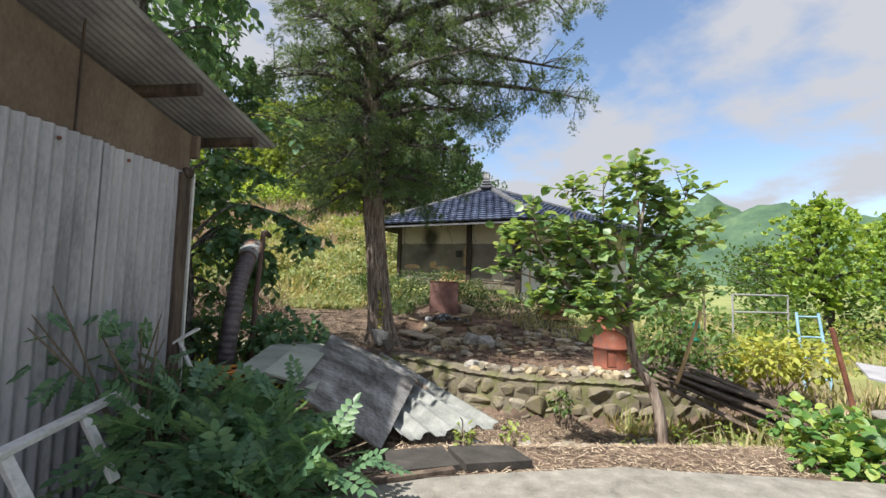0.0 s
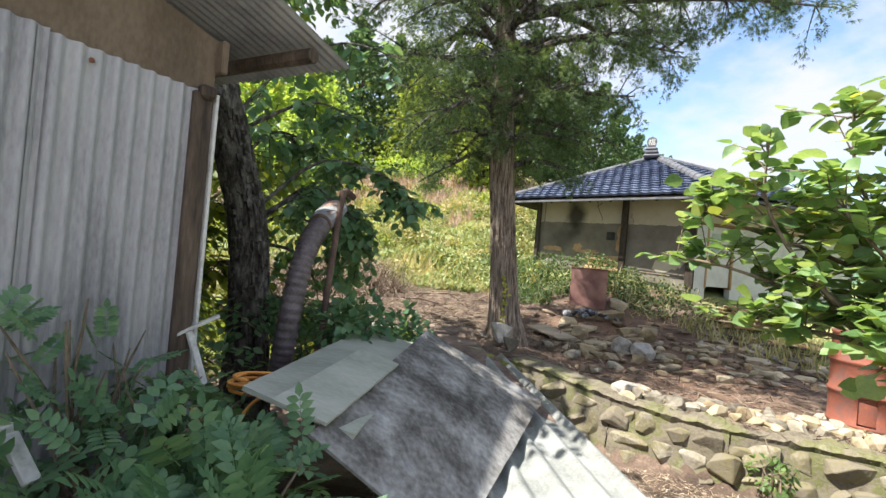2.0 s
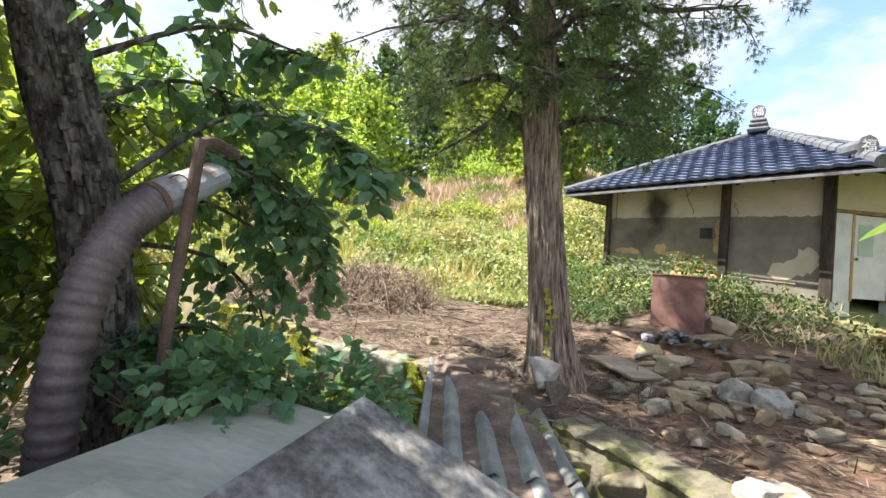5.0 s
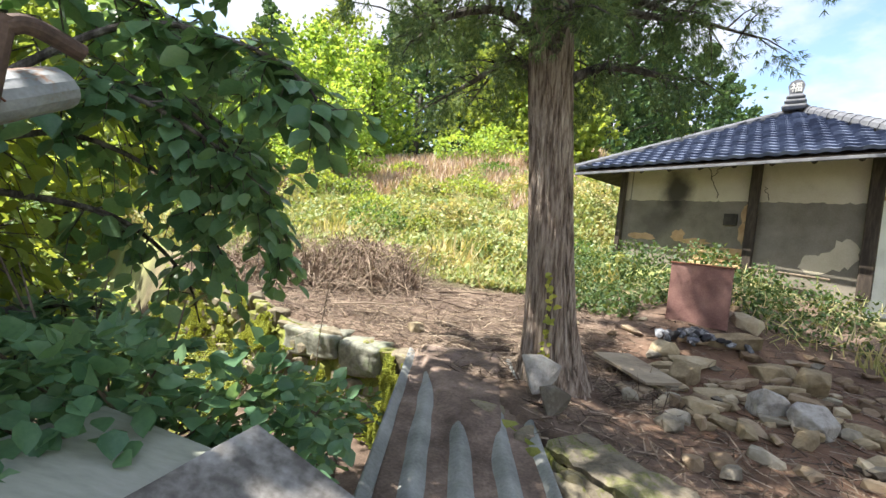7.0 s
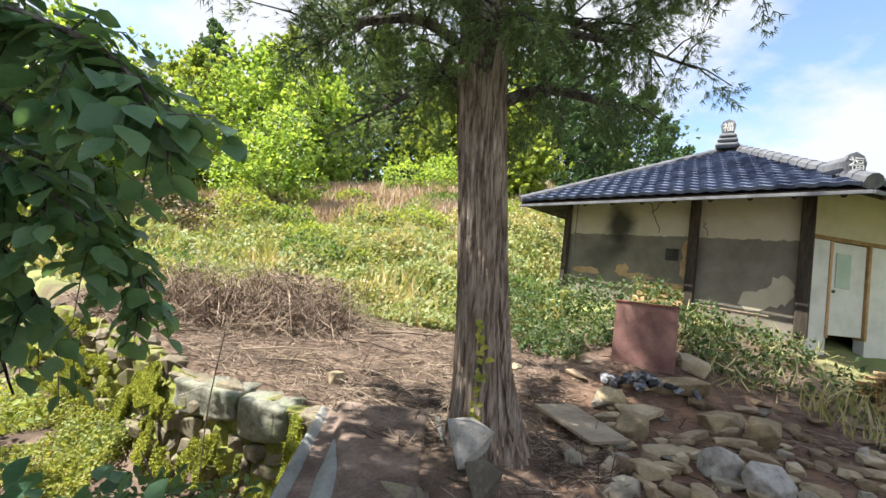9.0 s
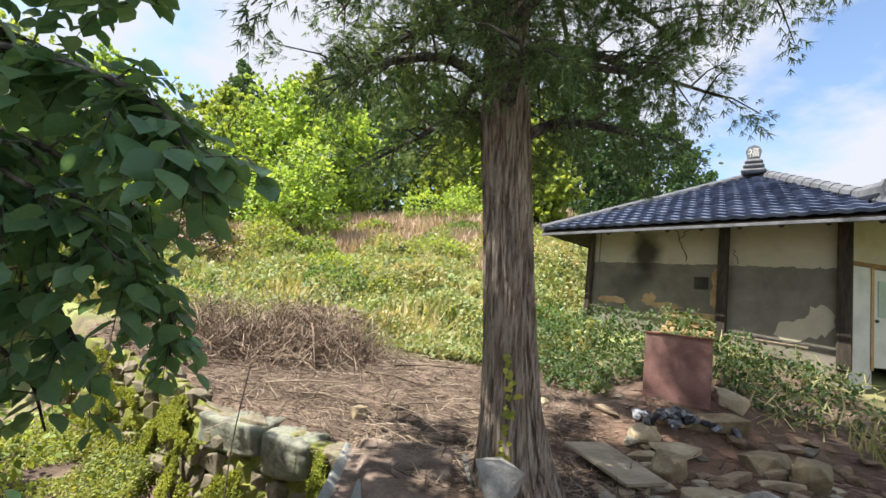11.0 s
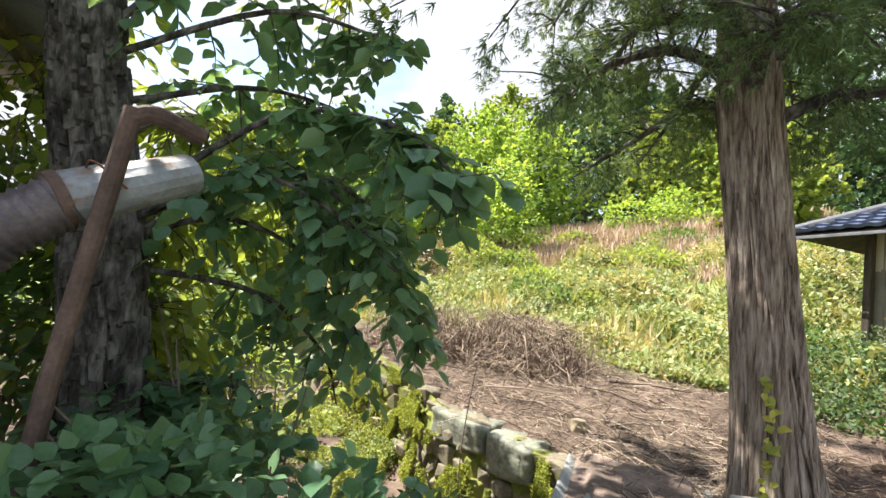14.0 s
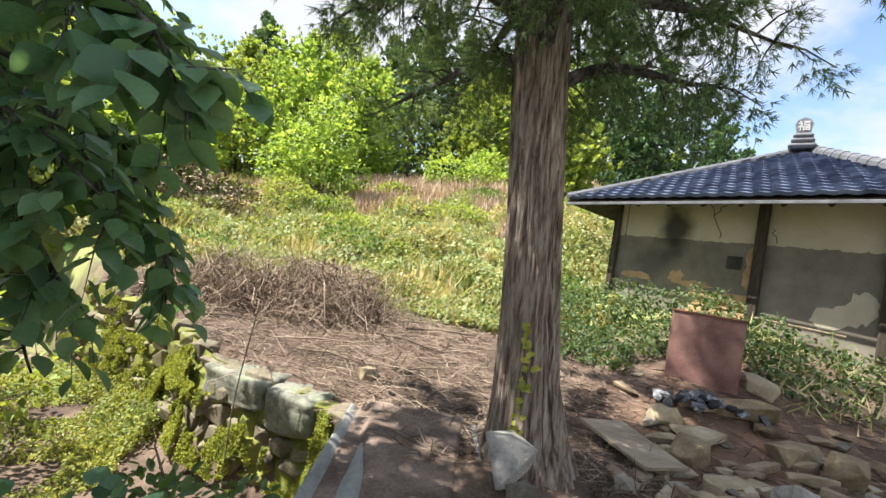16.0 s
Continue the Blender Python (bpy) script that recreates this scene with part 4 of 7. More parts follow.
def build_cedar():
    t = thing("cedar_tree", (3.27, 9.28, 0.2), "tall cedar with stringy grey bark and dark drooping foliage", "tree")
    lean = lambda z: Vector((-0.13 * z, -0.07 * z, z)) if z < 4 else Vector((-0.52 - 0.03 * (z - 4), -0.28 - 0.02 * (z - 4), z))
    zs = [-0.15, 0.08, 0.3, 0.7, 1.3, 2.2, 3.2, 4.5, 6.5, 8.5, 10.8]
    rad = [0.43, 0.36, 0.3, 0.245, 0.21, 0.195, 0.185, 0.165, 0.12, 0.08, 0.03]
    path = spline([lean(z) for z in zs], 12)
    rr = np.interp(np.linspace(0, len(rad) - 1, len(path)), range(len(rad)), rad)
    part("trunk", tube(path, list(rr), 110, wobble=0.1, flute=0.26), M["bark"], t, "grey-brown fluted trunk", smooth=True)
    # loose strips of bark
    rb = np.random.default_rng(6)
    V, F = [], []
    for k in range(520):
        z = 0.1 + 4.4 * rb.random() ** 1.3
        a = rb.random() * 6.283
        hh, w, th = rb.uniform(0.12, 0.5), rb.uniform(0.007, 0.022), rb.uniform(0.004, 0.011)
        b0 = len(V)
        for j in range(5):
            zz = z + hh * j / 4
            r_ = float(np.interp(zz, zs, rad)) * (1 + 0.1 * noise.noise(Vector((math.cos(a) * 2.2, math.sin(a) * 2.2, zz * 0.8))))
            aa = a + 0.02 * math.sin(j + k)
            c = lean(zz)
            ww = w * (0.35 if j in (0, 4) else 1)
            lift = th * (0.4 if j in (0, 4) else 1) + (0.012 if j == 4 and k % 5 == 0 else 0)
            for sgn, out in ((-1, -0.004), (-0.6, lift), (0.6, lift), (1, -0.004)):
                q = Vector((math.cos(aa), math.sin(aa), 0)); tt = Vector((-math.sin(aa), math.cos(aa), 0))
                V.append(c + q * (r_ + out) + tt * ww * sgn)
        for j in range(4):
            for i in range(3):
                F.append((b0 + j * 4 + i, b0 + j * 4 + i + 1, b0 + (j + 1) * 4 + i + 1, b0 + (j + 1) * 4 + i))
    mesh_ob("bark_relief", V, F, M["bark"], t, "shaggy strips of bark")["kind"] = "stuff"
    rng = np.random.default_rng(5)
    P, D, S = [], [], []
    n_limb = 74
    for k in range(n_limb):
        z = 2.95 + 7.6 * (k / n_limb) ** 1.05
        az = k * 2.399 + rng.normal(0, 0.25)
        right = math.cos(az + 0.46)                   # towards the open side
        L = (3.2 + 1.5 * right) * (1.0 if 3.6 < z < 7.5 else (0.72 if z <= 3.6 else max(0.2, (11.2 - z) / 4.2)))
        if z < 5.2 and right > 0.0:
            L *= 0.42 + 0.2 * max(0, z - 4)
        d = Vector((math.cos(az), math.sin(az), 0))
        o = lean(z)
        dip = (-0.35 if right < 0.2 else 0.1) if z < 6 else 0.1
        line_ = [o, o + d * L * 0.35 + Vector((0, 0, 0.22)), o + d * L * 0.7 + Vector((0, 0, 0.12 + dip * 0.3)), o + d * L + Vector((rng.normal(0, .15), rng.normal(0, .15), dip))]
        bm = bmesh.new()
        pts = bough(line_, 0.045 + 0.012 * L, 0.008, bm)
        nt = int(8 + 13 * L) if right > 0.2 and z > 4.5 else int(11 + 9 * L)
        for j in range(nt):
            u = 0.16 + 0.84 * rng.random()
            i = int(u * (len(pts) - 1))
            b0 = pts[i]
            side = d.cross(Vector((0, 0, 1))) * (1 if j % 2 else -1)
            tl = (0.35 + 0.55 * rng.random()) * min(1, L / 2.2)
            b1 = b0 + side * tl * rng.uniform(0.3, 1.0) + d * tl * rng.uniform(0, 0.8) + Vector((0, 0, rng.uniform(-0.6, 0.5) * tl))
            tube([b0, (b0 + b1) / 2 + Vector((0, 0, 0.04)), b1], [0.012, 0.008, 0.004], 4, bm, caps=False)
            m = int(32 + 26 * rng.random())
            p_, d_ = leaf_cloud(rng, [b0.lerp(b1, 0.35), b1, b1 + Vector((0, 0, -0.12))], m, 0.125, 0.05)
            P.append(p_); D.append(d_ + np.array(b1 - b0) * 0.25); S.append(rng.uniform(0.05, 0.105, m))
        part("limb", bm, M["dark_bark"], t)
    crown = scatter("crown", SPRAY, SPRAY_F, np.concatenate(P), np.concatenate(D), np.concatenate(S), M["cedar"], t, "dark green scale-leaf sprays", seed=3)
    crown["kind"] = "stuff"
    # a yellow-green creeper at the foot
    z = np.linspace(0.15, 1.15, 26)
    a = np.interp(z, [0, 1.2], [-2.05, -1.75]) + 0.06 * np.sin(z * 9)
    r = np.interp(z, [0, 0.3, 0.7, 1.3], [0.41, 0.34, 0.29, 0.25])
    pos = np.stack([-0.13 * z + r * np.cos(a), -0.07 * z + r * np.sin(a), z], 1)
    pos = np.repeat(pos, 2, 0) + rng.normal(0, 0.02, (52, 3))
    scatter("creeper", LEAF, LEAF_F, pos, rng.normal(0, 1, (52, 3)) + np.array((0, -0.6, 0.2)), 0.07, M["leaf_yellow"], t, "yellow-green creeper leaves", normal=np.tile((-0.3, -1.0, 0.3), (52, 1)), roll=0.4)


build_cedar()


def build_left_tree():
    t = thing("broadleaf_tree", (-0.45, 6.84, -0.3), "leaning broadleaf tree with rough dark bark and drooping leafy boughs", "tree")
    W = lambda x, y, z: Vector((x + 0.45, y - 6.84, z + 0.3))
    path = spline([W(-0.42, 6.88, -0.5), W(-0.42, 6.88, 0.1), W(-0.44, 6.84, 0.9), W(-0.5, 6.7, 1.8), W(-0.72, 6.6, 2.7), W(-1.0, 6.6, 3.8), W(-1.1, 6.8, 5.2), W(-1.0, 7.1, 6.6)], 9)
    rr = np.interp(np.linspace(0, 7, len(path)), range(8), [0.3, 0.225, 0.19, 0.18, 0.17, 0.15, 0.1, 0.03])
    part("trunk", tube(path, list(rr), 40, wobble=0.14, flute=0.22, seed=4), M["dark_bark"], t, "dark deeply fissured trunk", smooth=True)
    # bark plates on the trunk
    rng = np.random.default_rng(8)
    V, F = [], []
    for k in range(900):
        u = rng.random() * 0.7
        i = u * (len(path) - 1); j = int(i)
        c = path[j].lerp(path[j + 1], i - j); ax = (path[j + 1] - path[j]).normalized()
        a = rng.random() * 6.283
        sd = ax.orthogonal().normalized(); up = ax.cross(sd)
        n_ = sd * math.cos(a) + up * math.sin(a); tt = ax.cross(n_)
        r = float(np.interp(i, range(len(rr)), rr)) * 1.0
        w, hh = rng.uniform(0.013, 0.028), rng.uniform(0.03, 0.08)
        o = c + n_ * (r + 0.004)
        b = len(V)
        for (x, y, z) in ((-1, -1, -.6), (1, -1, -.6), (1, 1, -.6), (-1, 1, -.6), (-.6, -.75, 1), (.6, -.75, 1), (.6, .75, 1), (-.6, .75, 1)):
            V.append(o + tt * x * w + ax * y * hh + n_ * z * 0.019)
        F += [(b, b + 1, b + 5, b + 4), (b + 1, b + 2, b + 6, b + 5), (b + 2, b + 3, b + 7, b + 6), (b + 3, b, b + 4, b + 7), (b + 4, b + 5, b + 6, b + 7)]
    mesh_ob("bark_relief", V, F, M["dark_bark"], t)["kind"] = "stuff"
    boughs = [
        ([W(-0.5, 6.75, 1.9), W(0.1, 7.2, 2.6), W(0.7, 7.35, 2.62), W(1.12, 7.28, 2.42), W(1.3, 7.22, 2.2)], 240, 0.2, 0.07),
        ([W(-0.5, 6.75, 1.7), W(0.0, 7.5, 2.35), W(0.45, 8.1, 2.1), W(0.6, 8.45, 1.55), W(0.6, 8.6, 1.12)], 300, 0.19, 0.12),
        ([W(-0.5, 6.75, 1.8), W(0.1, 7.3, 2.3), W(0.55, 7.7, 2.0), W(0.7, 7.9, 1.55)], 170, 0.22, 0.14),
        ([W(-0.7, 6.6, 2.7), W(-0.1, 7.2, 3.3), W(0.35, 7.6, 3.35), W(0.7, 7.7, 3.2)], 150, 0.22, 0.05),
        ([W(-0.75, 6.6, 2.8), W(-0.3, 6.9, 3.6), W(0.3, 6.8, 3.9), W(0.9, 6.7, 3.8)], 120, 0.32, 0.05),
        ([W(-0.5, 6.75, 1.6), W(-0.1, 7.5, 1.5), W(0.1, 8.0, 1.1), W(0.15, 8.2, 0.7)], 70, 0.22, 0.14),
        ([W(-0.45, 6.85, 0.9), W(-0.05, 7.3, 0.95), W(0.15, 7.6, 0.65)], 60, 0.18, 0.12),
        ([W(-0.5, 6.8, 1.9), W(-1.0, 7.3, 2.0), W(-1.6, 7.6, 1.8), W(-2.1, 7.7, 1.2)], 300, 0.5, 0.14),
        ([W(-0.6, 6.7, 2.3), W(-0.9, 7.4, 2.7), W(-1.0, 8.2, 2.6), W(-0.9, 8.8, 2.0)], 360, 0.5, 0.12),
        ([W(-0.5, 6.8, 1.3), W(-1.0, 7.4, 1.3), W(-1.5, 8.0, 0.9), W(-1.7, 8.3, 0.3)], 420, 0.5, 0.12),
        ([W(-0.8, 6.6, 3.0), W(-1.6, 6.9, 3.4), W(-2.4, 7.2, 3.2), W(-3.1, 7.3, 2.6)], 220, 0.55, 0.1),
        ([W(-1.0, 6.6, 3.8), W(-1.1, 7.4, 4.6), W(-0.8, 8.1, 4.7), W(-0.4, 8.7, 4.3)], 170, 0.5, 0.08),
        ([W(-1.05, 6.6, 4.2), W(-0.5, 6.9, 5.0), W(0.1, 7.0, 5.1)], 90, 0.5, 0.08),
        ([W(-1.0, 7.0, 5.4), W(-0.6, 7.4, 6.1), W(-0.1, 7.6, 6.2)], 90, 0.5, 0.08),
        ([W(-0.5, 6.75, 1.7), W(-0.15, 7.2, 1.95), W(0.25, 7.7, 1.7), W(0.4, 8.05, 1.2)], 90, 0.26, 0.14),
        ([W(-0.5, 6.75, 1.8), W(0.05, 7.1, 2.2), W(0.5, 7.4, 2.05), W(0.9, 7.5, 1.75)], 110, 0.24, 0.12),
        ([W(-0.6, 6.7, 2.5), W(-0.5, 7.6, 3.0), W(-0.1, 8.3, 3.0), W(0.2, 8.8, 2.6)], 260, 0.42, 0.1),
    ]
    # the high crown over the shed and the yard's edge
    for k in range(13):
        z0, az, reach = 4.7 + 1.9 * (k / 13), k * 2.399 + 0.4, 1.5 + 1.1 * ((k * 7) % 5) / 4
        dx, dy = math.cos(az) * reach, math.sin(az) * reach
        i = min(len(path) - 1, int(np.interp(z0 + 0.3, [p.z for p in path], range(len(path)))))
        o = path[i] + Vector((-0.35, 0.6, 0))
        boughs.append(([path[i], o + Vector((dx * 0.4, dy * 0.4, 0.55)), o + Vector((dx * 0.8, dy * 0.8, 0.75)), o + Vector((dx * 1.1, dy * 1.1, 0.35))], 150, 0.42, 0.1))
    P, D, S, back = [], [], [], []
    for bi, (line_, n_, spread, droop) in enumerate(boughs):
        bm = bmesh.new()
        pts = bough(line_, 0.024, 0.006, bm)
        for k in range(n_ // (7 if bi < 7 else 5)):
            u = rng.uniform(0.25, 1); i = int(u * (len(pts) - 1))
            b0 = pts[i]
            v = Vector((rng.normal(0, 1), rng.normal(0, 1), rng.normal(-0.5, 0.5))).normalized() * spread * rng.uniform(0.6, 1.3)
            b1 = b0 + v
            b2 = b1 + v * 0.35 + Vector((0, 0, -droop - 0.06))
            tube([b0, b1, b2], [0.007, 0.004, 0.002], 4, bm, caps=False)
            m = 8
            for q in range(m):                       # leaflets in pairs along the twig
                w = (q + 1) / m
                c = b0.lerp(b1, w * 1.5) if w < 0.67 else b1.lerp(b2, (w - 0.67) * 3)
                sd = v.cross(Vector((0, 0, 1))).normalized() * (1 if q % 2 else -1)
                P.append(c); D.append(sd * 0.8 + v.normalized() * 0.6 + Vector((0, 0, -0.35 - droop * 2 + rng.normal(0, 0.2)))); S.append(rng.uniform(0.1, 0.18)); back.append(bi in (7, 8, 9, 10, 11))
        part("bough", bm, M["dark_bark"], t)
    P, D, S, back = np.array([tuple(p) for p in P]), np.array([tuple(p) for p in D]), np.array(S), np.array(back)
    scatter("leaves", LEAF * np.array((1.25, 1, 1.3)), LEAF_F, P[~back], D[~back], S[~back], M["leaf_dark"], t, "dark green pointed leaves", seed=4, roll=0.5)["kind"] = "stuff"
    # same foliage: backlight on the rear boughs is put into a brighter leaf colour
    scatter("leaves", LEAF, LEAF_F, P[back], D[back], S[back], M["leaf_light"], t, "same leaves in a brighter yellow-green that paints in the sun behind them", seed=5, roll=0.5)["kind"] = "stuff"
    # one fern-like leaf standing clear against the sky
    bm = bmesh.new()
    a, b = W(0.1, 7.65, 2.85), W(0.2, 7.62, 3.42)
    tube([a, a.lerp(b, 0.5) + Vector((0.02, 0, 0)), b], [0.006, 0.004, 0.002], 5, bm)
    part("stalk", bm, M["leaf_mid"], t)
    PP, DD = [], []
    for k in range(8):
        c = a.lerp(b, 0.2 + 0.1 * k)
        for s in (-1, 1):
            PP.append(c); DD.append(Vector((s, 0.1, 0.15)))
    scatter("fern_leaf", LEAF, LEAF_F, PP, DD, 0.13, M["leaf_dark"], t, seed=2, roll=0.2, normal=np.tile((0, -1.0, 0.3), (16, 1)))


build_left_tree()


def bush(name, place, label, spots, count, leaf, size, mat, seed, stems=8, droop=0.1, category="shrub"):
    """A shrub of stems that end in leaf sprays; spots are (x, y, z, radius) of its masses relative to its foot."""
    t = thing(name, place, label, category)
    rng = np.random.default_rng(seed)
    bm = bmesh.new()
    P, D = [], []
    for x, y, z, r in spots:
        for k in range(max(2, stems // len(spots))):
            tip = Vector((x, y, z)) + Vector(rng.normal(0, 0.6, 3)) * r
            lo_ = Vector((rng.normal(0, 0.08), rng.normal(0, 0.08), -0.05))
            tube(spline([lo_, lo_.lerp(tip, 0.5) + Vector((rng.normal(0, .05), rng.normal(0, .05), 0.1)), tip], 3), [0.012] * 3 + [0.007] * 3 + [0.004], 5, bm, caps=False)
        n = int(count * r ** 2 / sum(s[3] ** 2 for s in spots))
        v = rng.normal(0, 1, (n, 3)); v /= np.linalg.norm(v, axis=1, keepdims=True)
        rad = r * (0.45 + 0.55 * rng.random(n) ** 0.5) * (1 + 0.25 * np.sin(v[:, 0] * 5 + seed) * np.cos(v[:, 1] * 4))
        P.append(v * rad[:, None] * np.array((1, 1, 0.8)) + np.array((x, y, z)))
        dd = v + rng.normal(0, 0.5, (n, 3)); dd[:, 2] -= droop * 4
        D.append(dd)
    part("stem_growth", bm, M["twig"], t)["kind"] = "stuff"
    P = np.concatenate(P); D = np.concatenate(D)
    scatter("leaves", leaf[0], leaf[1], P, D, rng.uniform(0.7, 1.25, len(P)) * size, mat, t, seed=seed, roll=0.6)["kind"] = "stuff"
    return t


LF = (LEAF, LEAF_F)
bush("shrub", (-1.7, 6.9, -0.2), "tall dark shrub between the shed and the tree", [(0, 0, 1.2, 0.6), (-0.3, 0.3, 2.0, 0.6), (0.3, 0.4, 1.7, 0.5), (-1.0, 0.5, 1.6, 0.7), (-0.9, 0.2, 2.6, 0.6)], 1500, LF, 0.13, M["leaf_mid"], 18, 24)
# low shrub against the shed, more in and along the ditch
bush("shrub", (0.3, 3.35, -0.1), "dense dark green shrub with feathered leaves growing by the shed", [(0.0, 0.0, 0.45, 0.42), (0.32, -0.25, 0.35, 0.36), (-0.45, 0.35, 0.6, 0.42), (0.1, 0.35, 0.55, 0.35), (-0.2, -0.5, 0.3, 0.38), (-0.55, 0.0, 0.5, 0.36)], 460, pinnate(5), 0.3, M["leaf_dark"], 11, 44)
bush("shrub", (-0.4, 4.15, 0.0), "thin-twigged shrub with small feathered leaves against the corrugated wall", [(0.0, 0.0, 0.85, 0.3), (-0.3, -0.4, 1.05, 0.28), (0.2, 0.2, 0.7, 0.3)], 90, pinnate(6), 0.2, M["leaf_dark"], 12, 26)
bush("bramble", (0.5, 6.95, -0.2), "bramble with round crinkled leaves growing out of the ditch", [(0, -0.1, 0.95, 0.34), (0.3, -0.65, 1.05, 0.33), (0.72, -0.3, 0.95, 0.3), (-0.6, 0.25, 0.95, 0.36), (-0.9, -0.1, 1.0, 0.32), (-0.1, -0.4, 0.75, 0.35), (0.5, -0.15, 0.65, 0.3), (0.15, -0.9, 1.05, 0.28), (0.92, 0.05, 0.75, 0.3), (0.95, -0.45, 0.7, 0.26)], 2300, (LEAF * np.array((1.35, 1, 1.4)), LEAF_F), 0.09, M["leaf_dark"], 13, 60)
bush("weed_clump", (1.25, 7.75, -0.1), "leafy green weeds at the end of the boards", [(0, 0, 0.35, 0.26), (0.25, 0.3, 0.3, 0.2), (-0.2, 0.25, 0.3, 0.24)], 420, LF, 0.07, M["leaf_mid"], 14, 16)
bush("shrub", (-0.9, 5.7, -0.1), "dark shrub in the shade under the shed roof", [(0, 0, 0.5, 0.45), (0.4, 0.3, 0.5, 0.4), (-0.3, 0.6, 0.9, 0.5), (-1.0, 0.9, 1.0, 0.6), (-1.3, 1.6, 1.2, 0.7)], 1300, LF, 0.1, M["leaf_dark"], 15, 20)
bush("shrub", (-2.2, 9.6, -0.6), "sunlit yellow-green shrub on the ditch bank", [(0, 0, 0.8, 0.7), (-0.9, 0.5, 1.0, 0.8), (0.7, 0.3, 0.5, 0.5), (-1.5, -0.8, 1.0, 0.8), (-2.6, 0.4, 1.4, 1.0)], 2600, LF, 0.09, M["leaf_light"], 16, 30)
bush("shrub", (-3.6, 8.2, -0.2), "dense green shrub behind the shed", [(0, 0, 1.0, 0.9), (-1.2, 0.8, 1.4, 1.1), (0.6, 0.9, 0.8, 0.7), (-2.4, 0.2, 1.6, 1.2), (-0.5, 1.9, 1.3, 1.0)], 2600, LF, 0.13, M["leaf_mid"], 17, 30)


def build_magnolia():
    t = thing("persimmon_tree", (4.75, 3.62, -0.05), "young fruit tree with large glossy leaves beside the stone wall", "tree")
    rng = np.random.default_rng(21)
    W = lambda x, y, z: Vector((x - 4.75, y - 3.62, z + 0.05))
    bm = bmesh.new()
    p = spline([W(4.78, 3.62, -0.45), W(4.7, 3.66, 0.3), W(4.5, 3.8, 0.75), W(4.46, 3.84, 1.2), W(4.5, 3.85, 1.7), W(4.6, 3.8, 2.3), W(4.72, 3.75, 3.0)], 5)
    tube(p, list(np.interp(np.linspace(0, 1, len(p)), [0, 0.2, 0.6, 1], [0.085, 0.06, 0.04, 0.012])), 12, bm, wobble=0.2)
    part("trunk", bm, M["bark"], t, "pale crooked trunk", smooth=True)
    P, D = [], []
    boughs = [[W(4.46, 3.84, 1.05), W(4.0, 3.98, 1.4), W(3.4, 4.4, 1.7), W(2.98, 4.72, 1.8)], [W(4.46, 3.84, 1.15), W(4.05, 3.9, 1.7), W(3.75, 3.95, 2.0), W(3.5, 4.0, 2.3)],
              [W(4.5, 3.85, 1.6), W(4.2, 3.9, 2.1), W(4.1, 3.9, 2.5), W(4.05, 3.85, 2.9)], [W(4.5, 3.85, 1.5), W(4.85, 3.65, 1.9), W(5.2, 3.5, 2.2), W(5.5, 3.4, 2.5)],
              [W(4.55, 3.82, 2.0), W(4.8, 3.75, 2.4), W(5.0, 3.7, 2.8)], [W(4.46, 3.84, 1.0), W(4.15, 3.8, 1.15), W(3.85, 3.75, 1.35), W(3.6, 3.7, 1.3)],
              [W(4.5, 3.8, 1.3), W(4.85, 3.6, 1.5), W(5.25, 3.4, 1.6)], [W(4.6, 3.8, 2.4), W(4.55, 3.8, 2.8), W(4.5, 3.78, 3.1)], [W(4.46, 3.84, 1.2), W(4.0, 4.1, 1.75), W(3.45, 4.42, 2.0), W(3.15, 4.62, 2.15)], [W(4.2, 3.92, 1.3), W(3.7, 4.08, 1.6), W(3.35, 4.2, 2.1), W(3.3, 4.2, 2.55)], [W(4.3, 3.9, 1.2), W(3.8, 4.15, 1.35), W(3.3, 4.5, 1.35)], [W(4.46, 3.84, 1.3), W(4.05, 3.95, 1.8), W(3.8, 4.05, 2.4), W(3.75, 4.05, 2.8)], [W(4.5, 3.84, 1.7), W(4.9, 3.7, 2.2), W(5.3, 3.6, 2.9)]]
    for i, b in enumerate(boughs):
        bm = bmesh.new()
        q = bough(b, 0.022, 0.005, bm, 6)
        for k in range(32):
            u = rng.uniform(0.2, 1.0); b0 = q[int(u * (len(q) - 1))]
            v = Vector((rng.normal(0, 1), rng.normal(0, 1), rng.normal(0.7, 0.6))).normalized() * rng.uniform(0.15, 0.42)
            tube([b0, b0 + v], [0.005, 0.003], 4, bm, caps=False)
            for w in np.linspace(0.35, 1.05, 6):
                P.append(b0 + v * w); D.append(v.normalized() * 0.5 + Vector((rng.normal(0, 1), rng.normal(0, 1), rng.normal(-0.2, 0.4))))
        part("bough", bm, M["twig"], t)
    wide = LEAF * np.array((1.5, 1, 1.2))
    P, D = np.array([tuple(p) for p in P]), np.array([tuple(p) for p in D])
    pick = rng.random(len(P)) < 0.85
    M["fruit_leaf"] = surface("fruit_leaf", [(0.2, (0.09, 0.18, 0.07)), (0.5, (0.17, 0.29, 0.115)), (0.85, (0.3, 0.41, 0.19))], 2.5, 0.4, 0.1, 60, translucent=0.45, vary=0.5)
    for sel, key in ((pick, "fruit_leaf"), (~pick, "leaf_light")):
        scatter("leaves", wide, LEAF_F, P[sel], D[sel], rng.uniform(0.085, 0.15, int(sel.sum())), M[key], t, "large oval green leaves", seed=6, roll=0.6)["kind"] = "stuff"


build_magnolia()


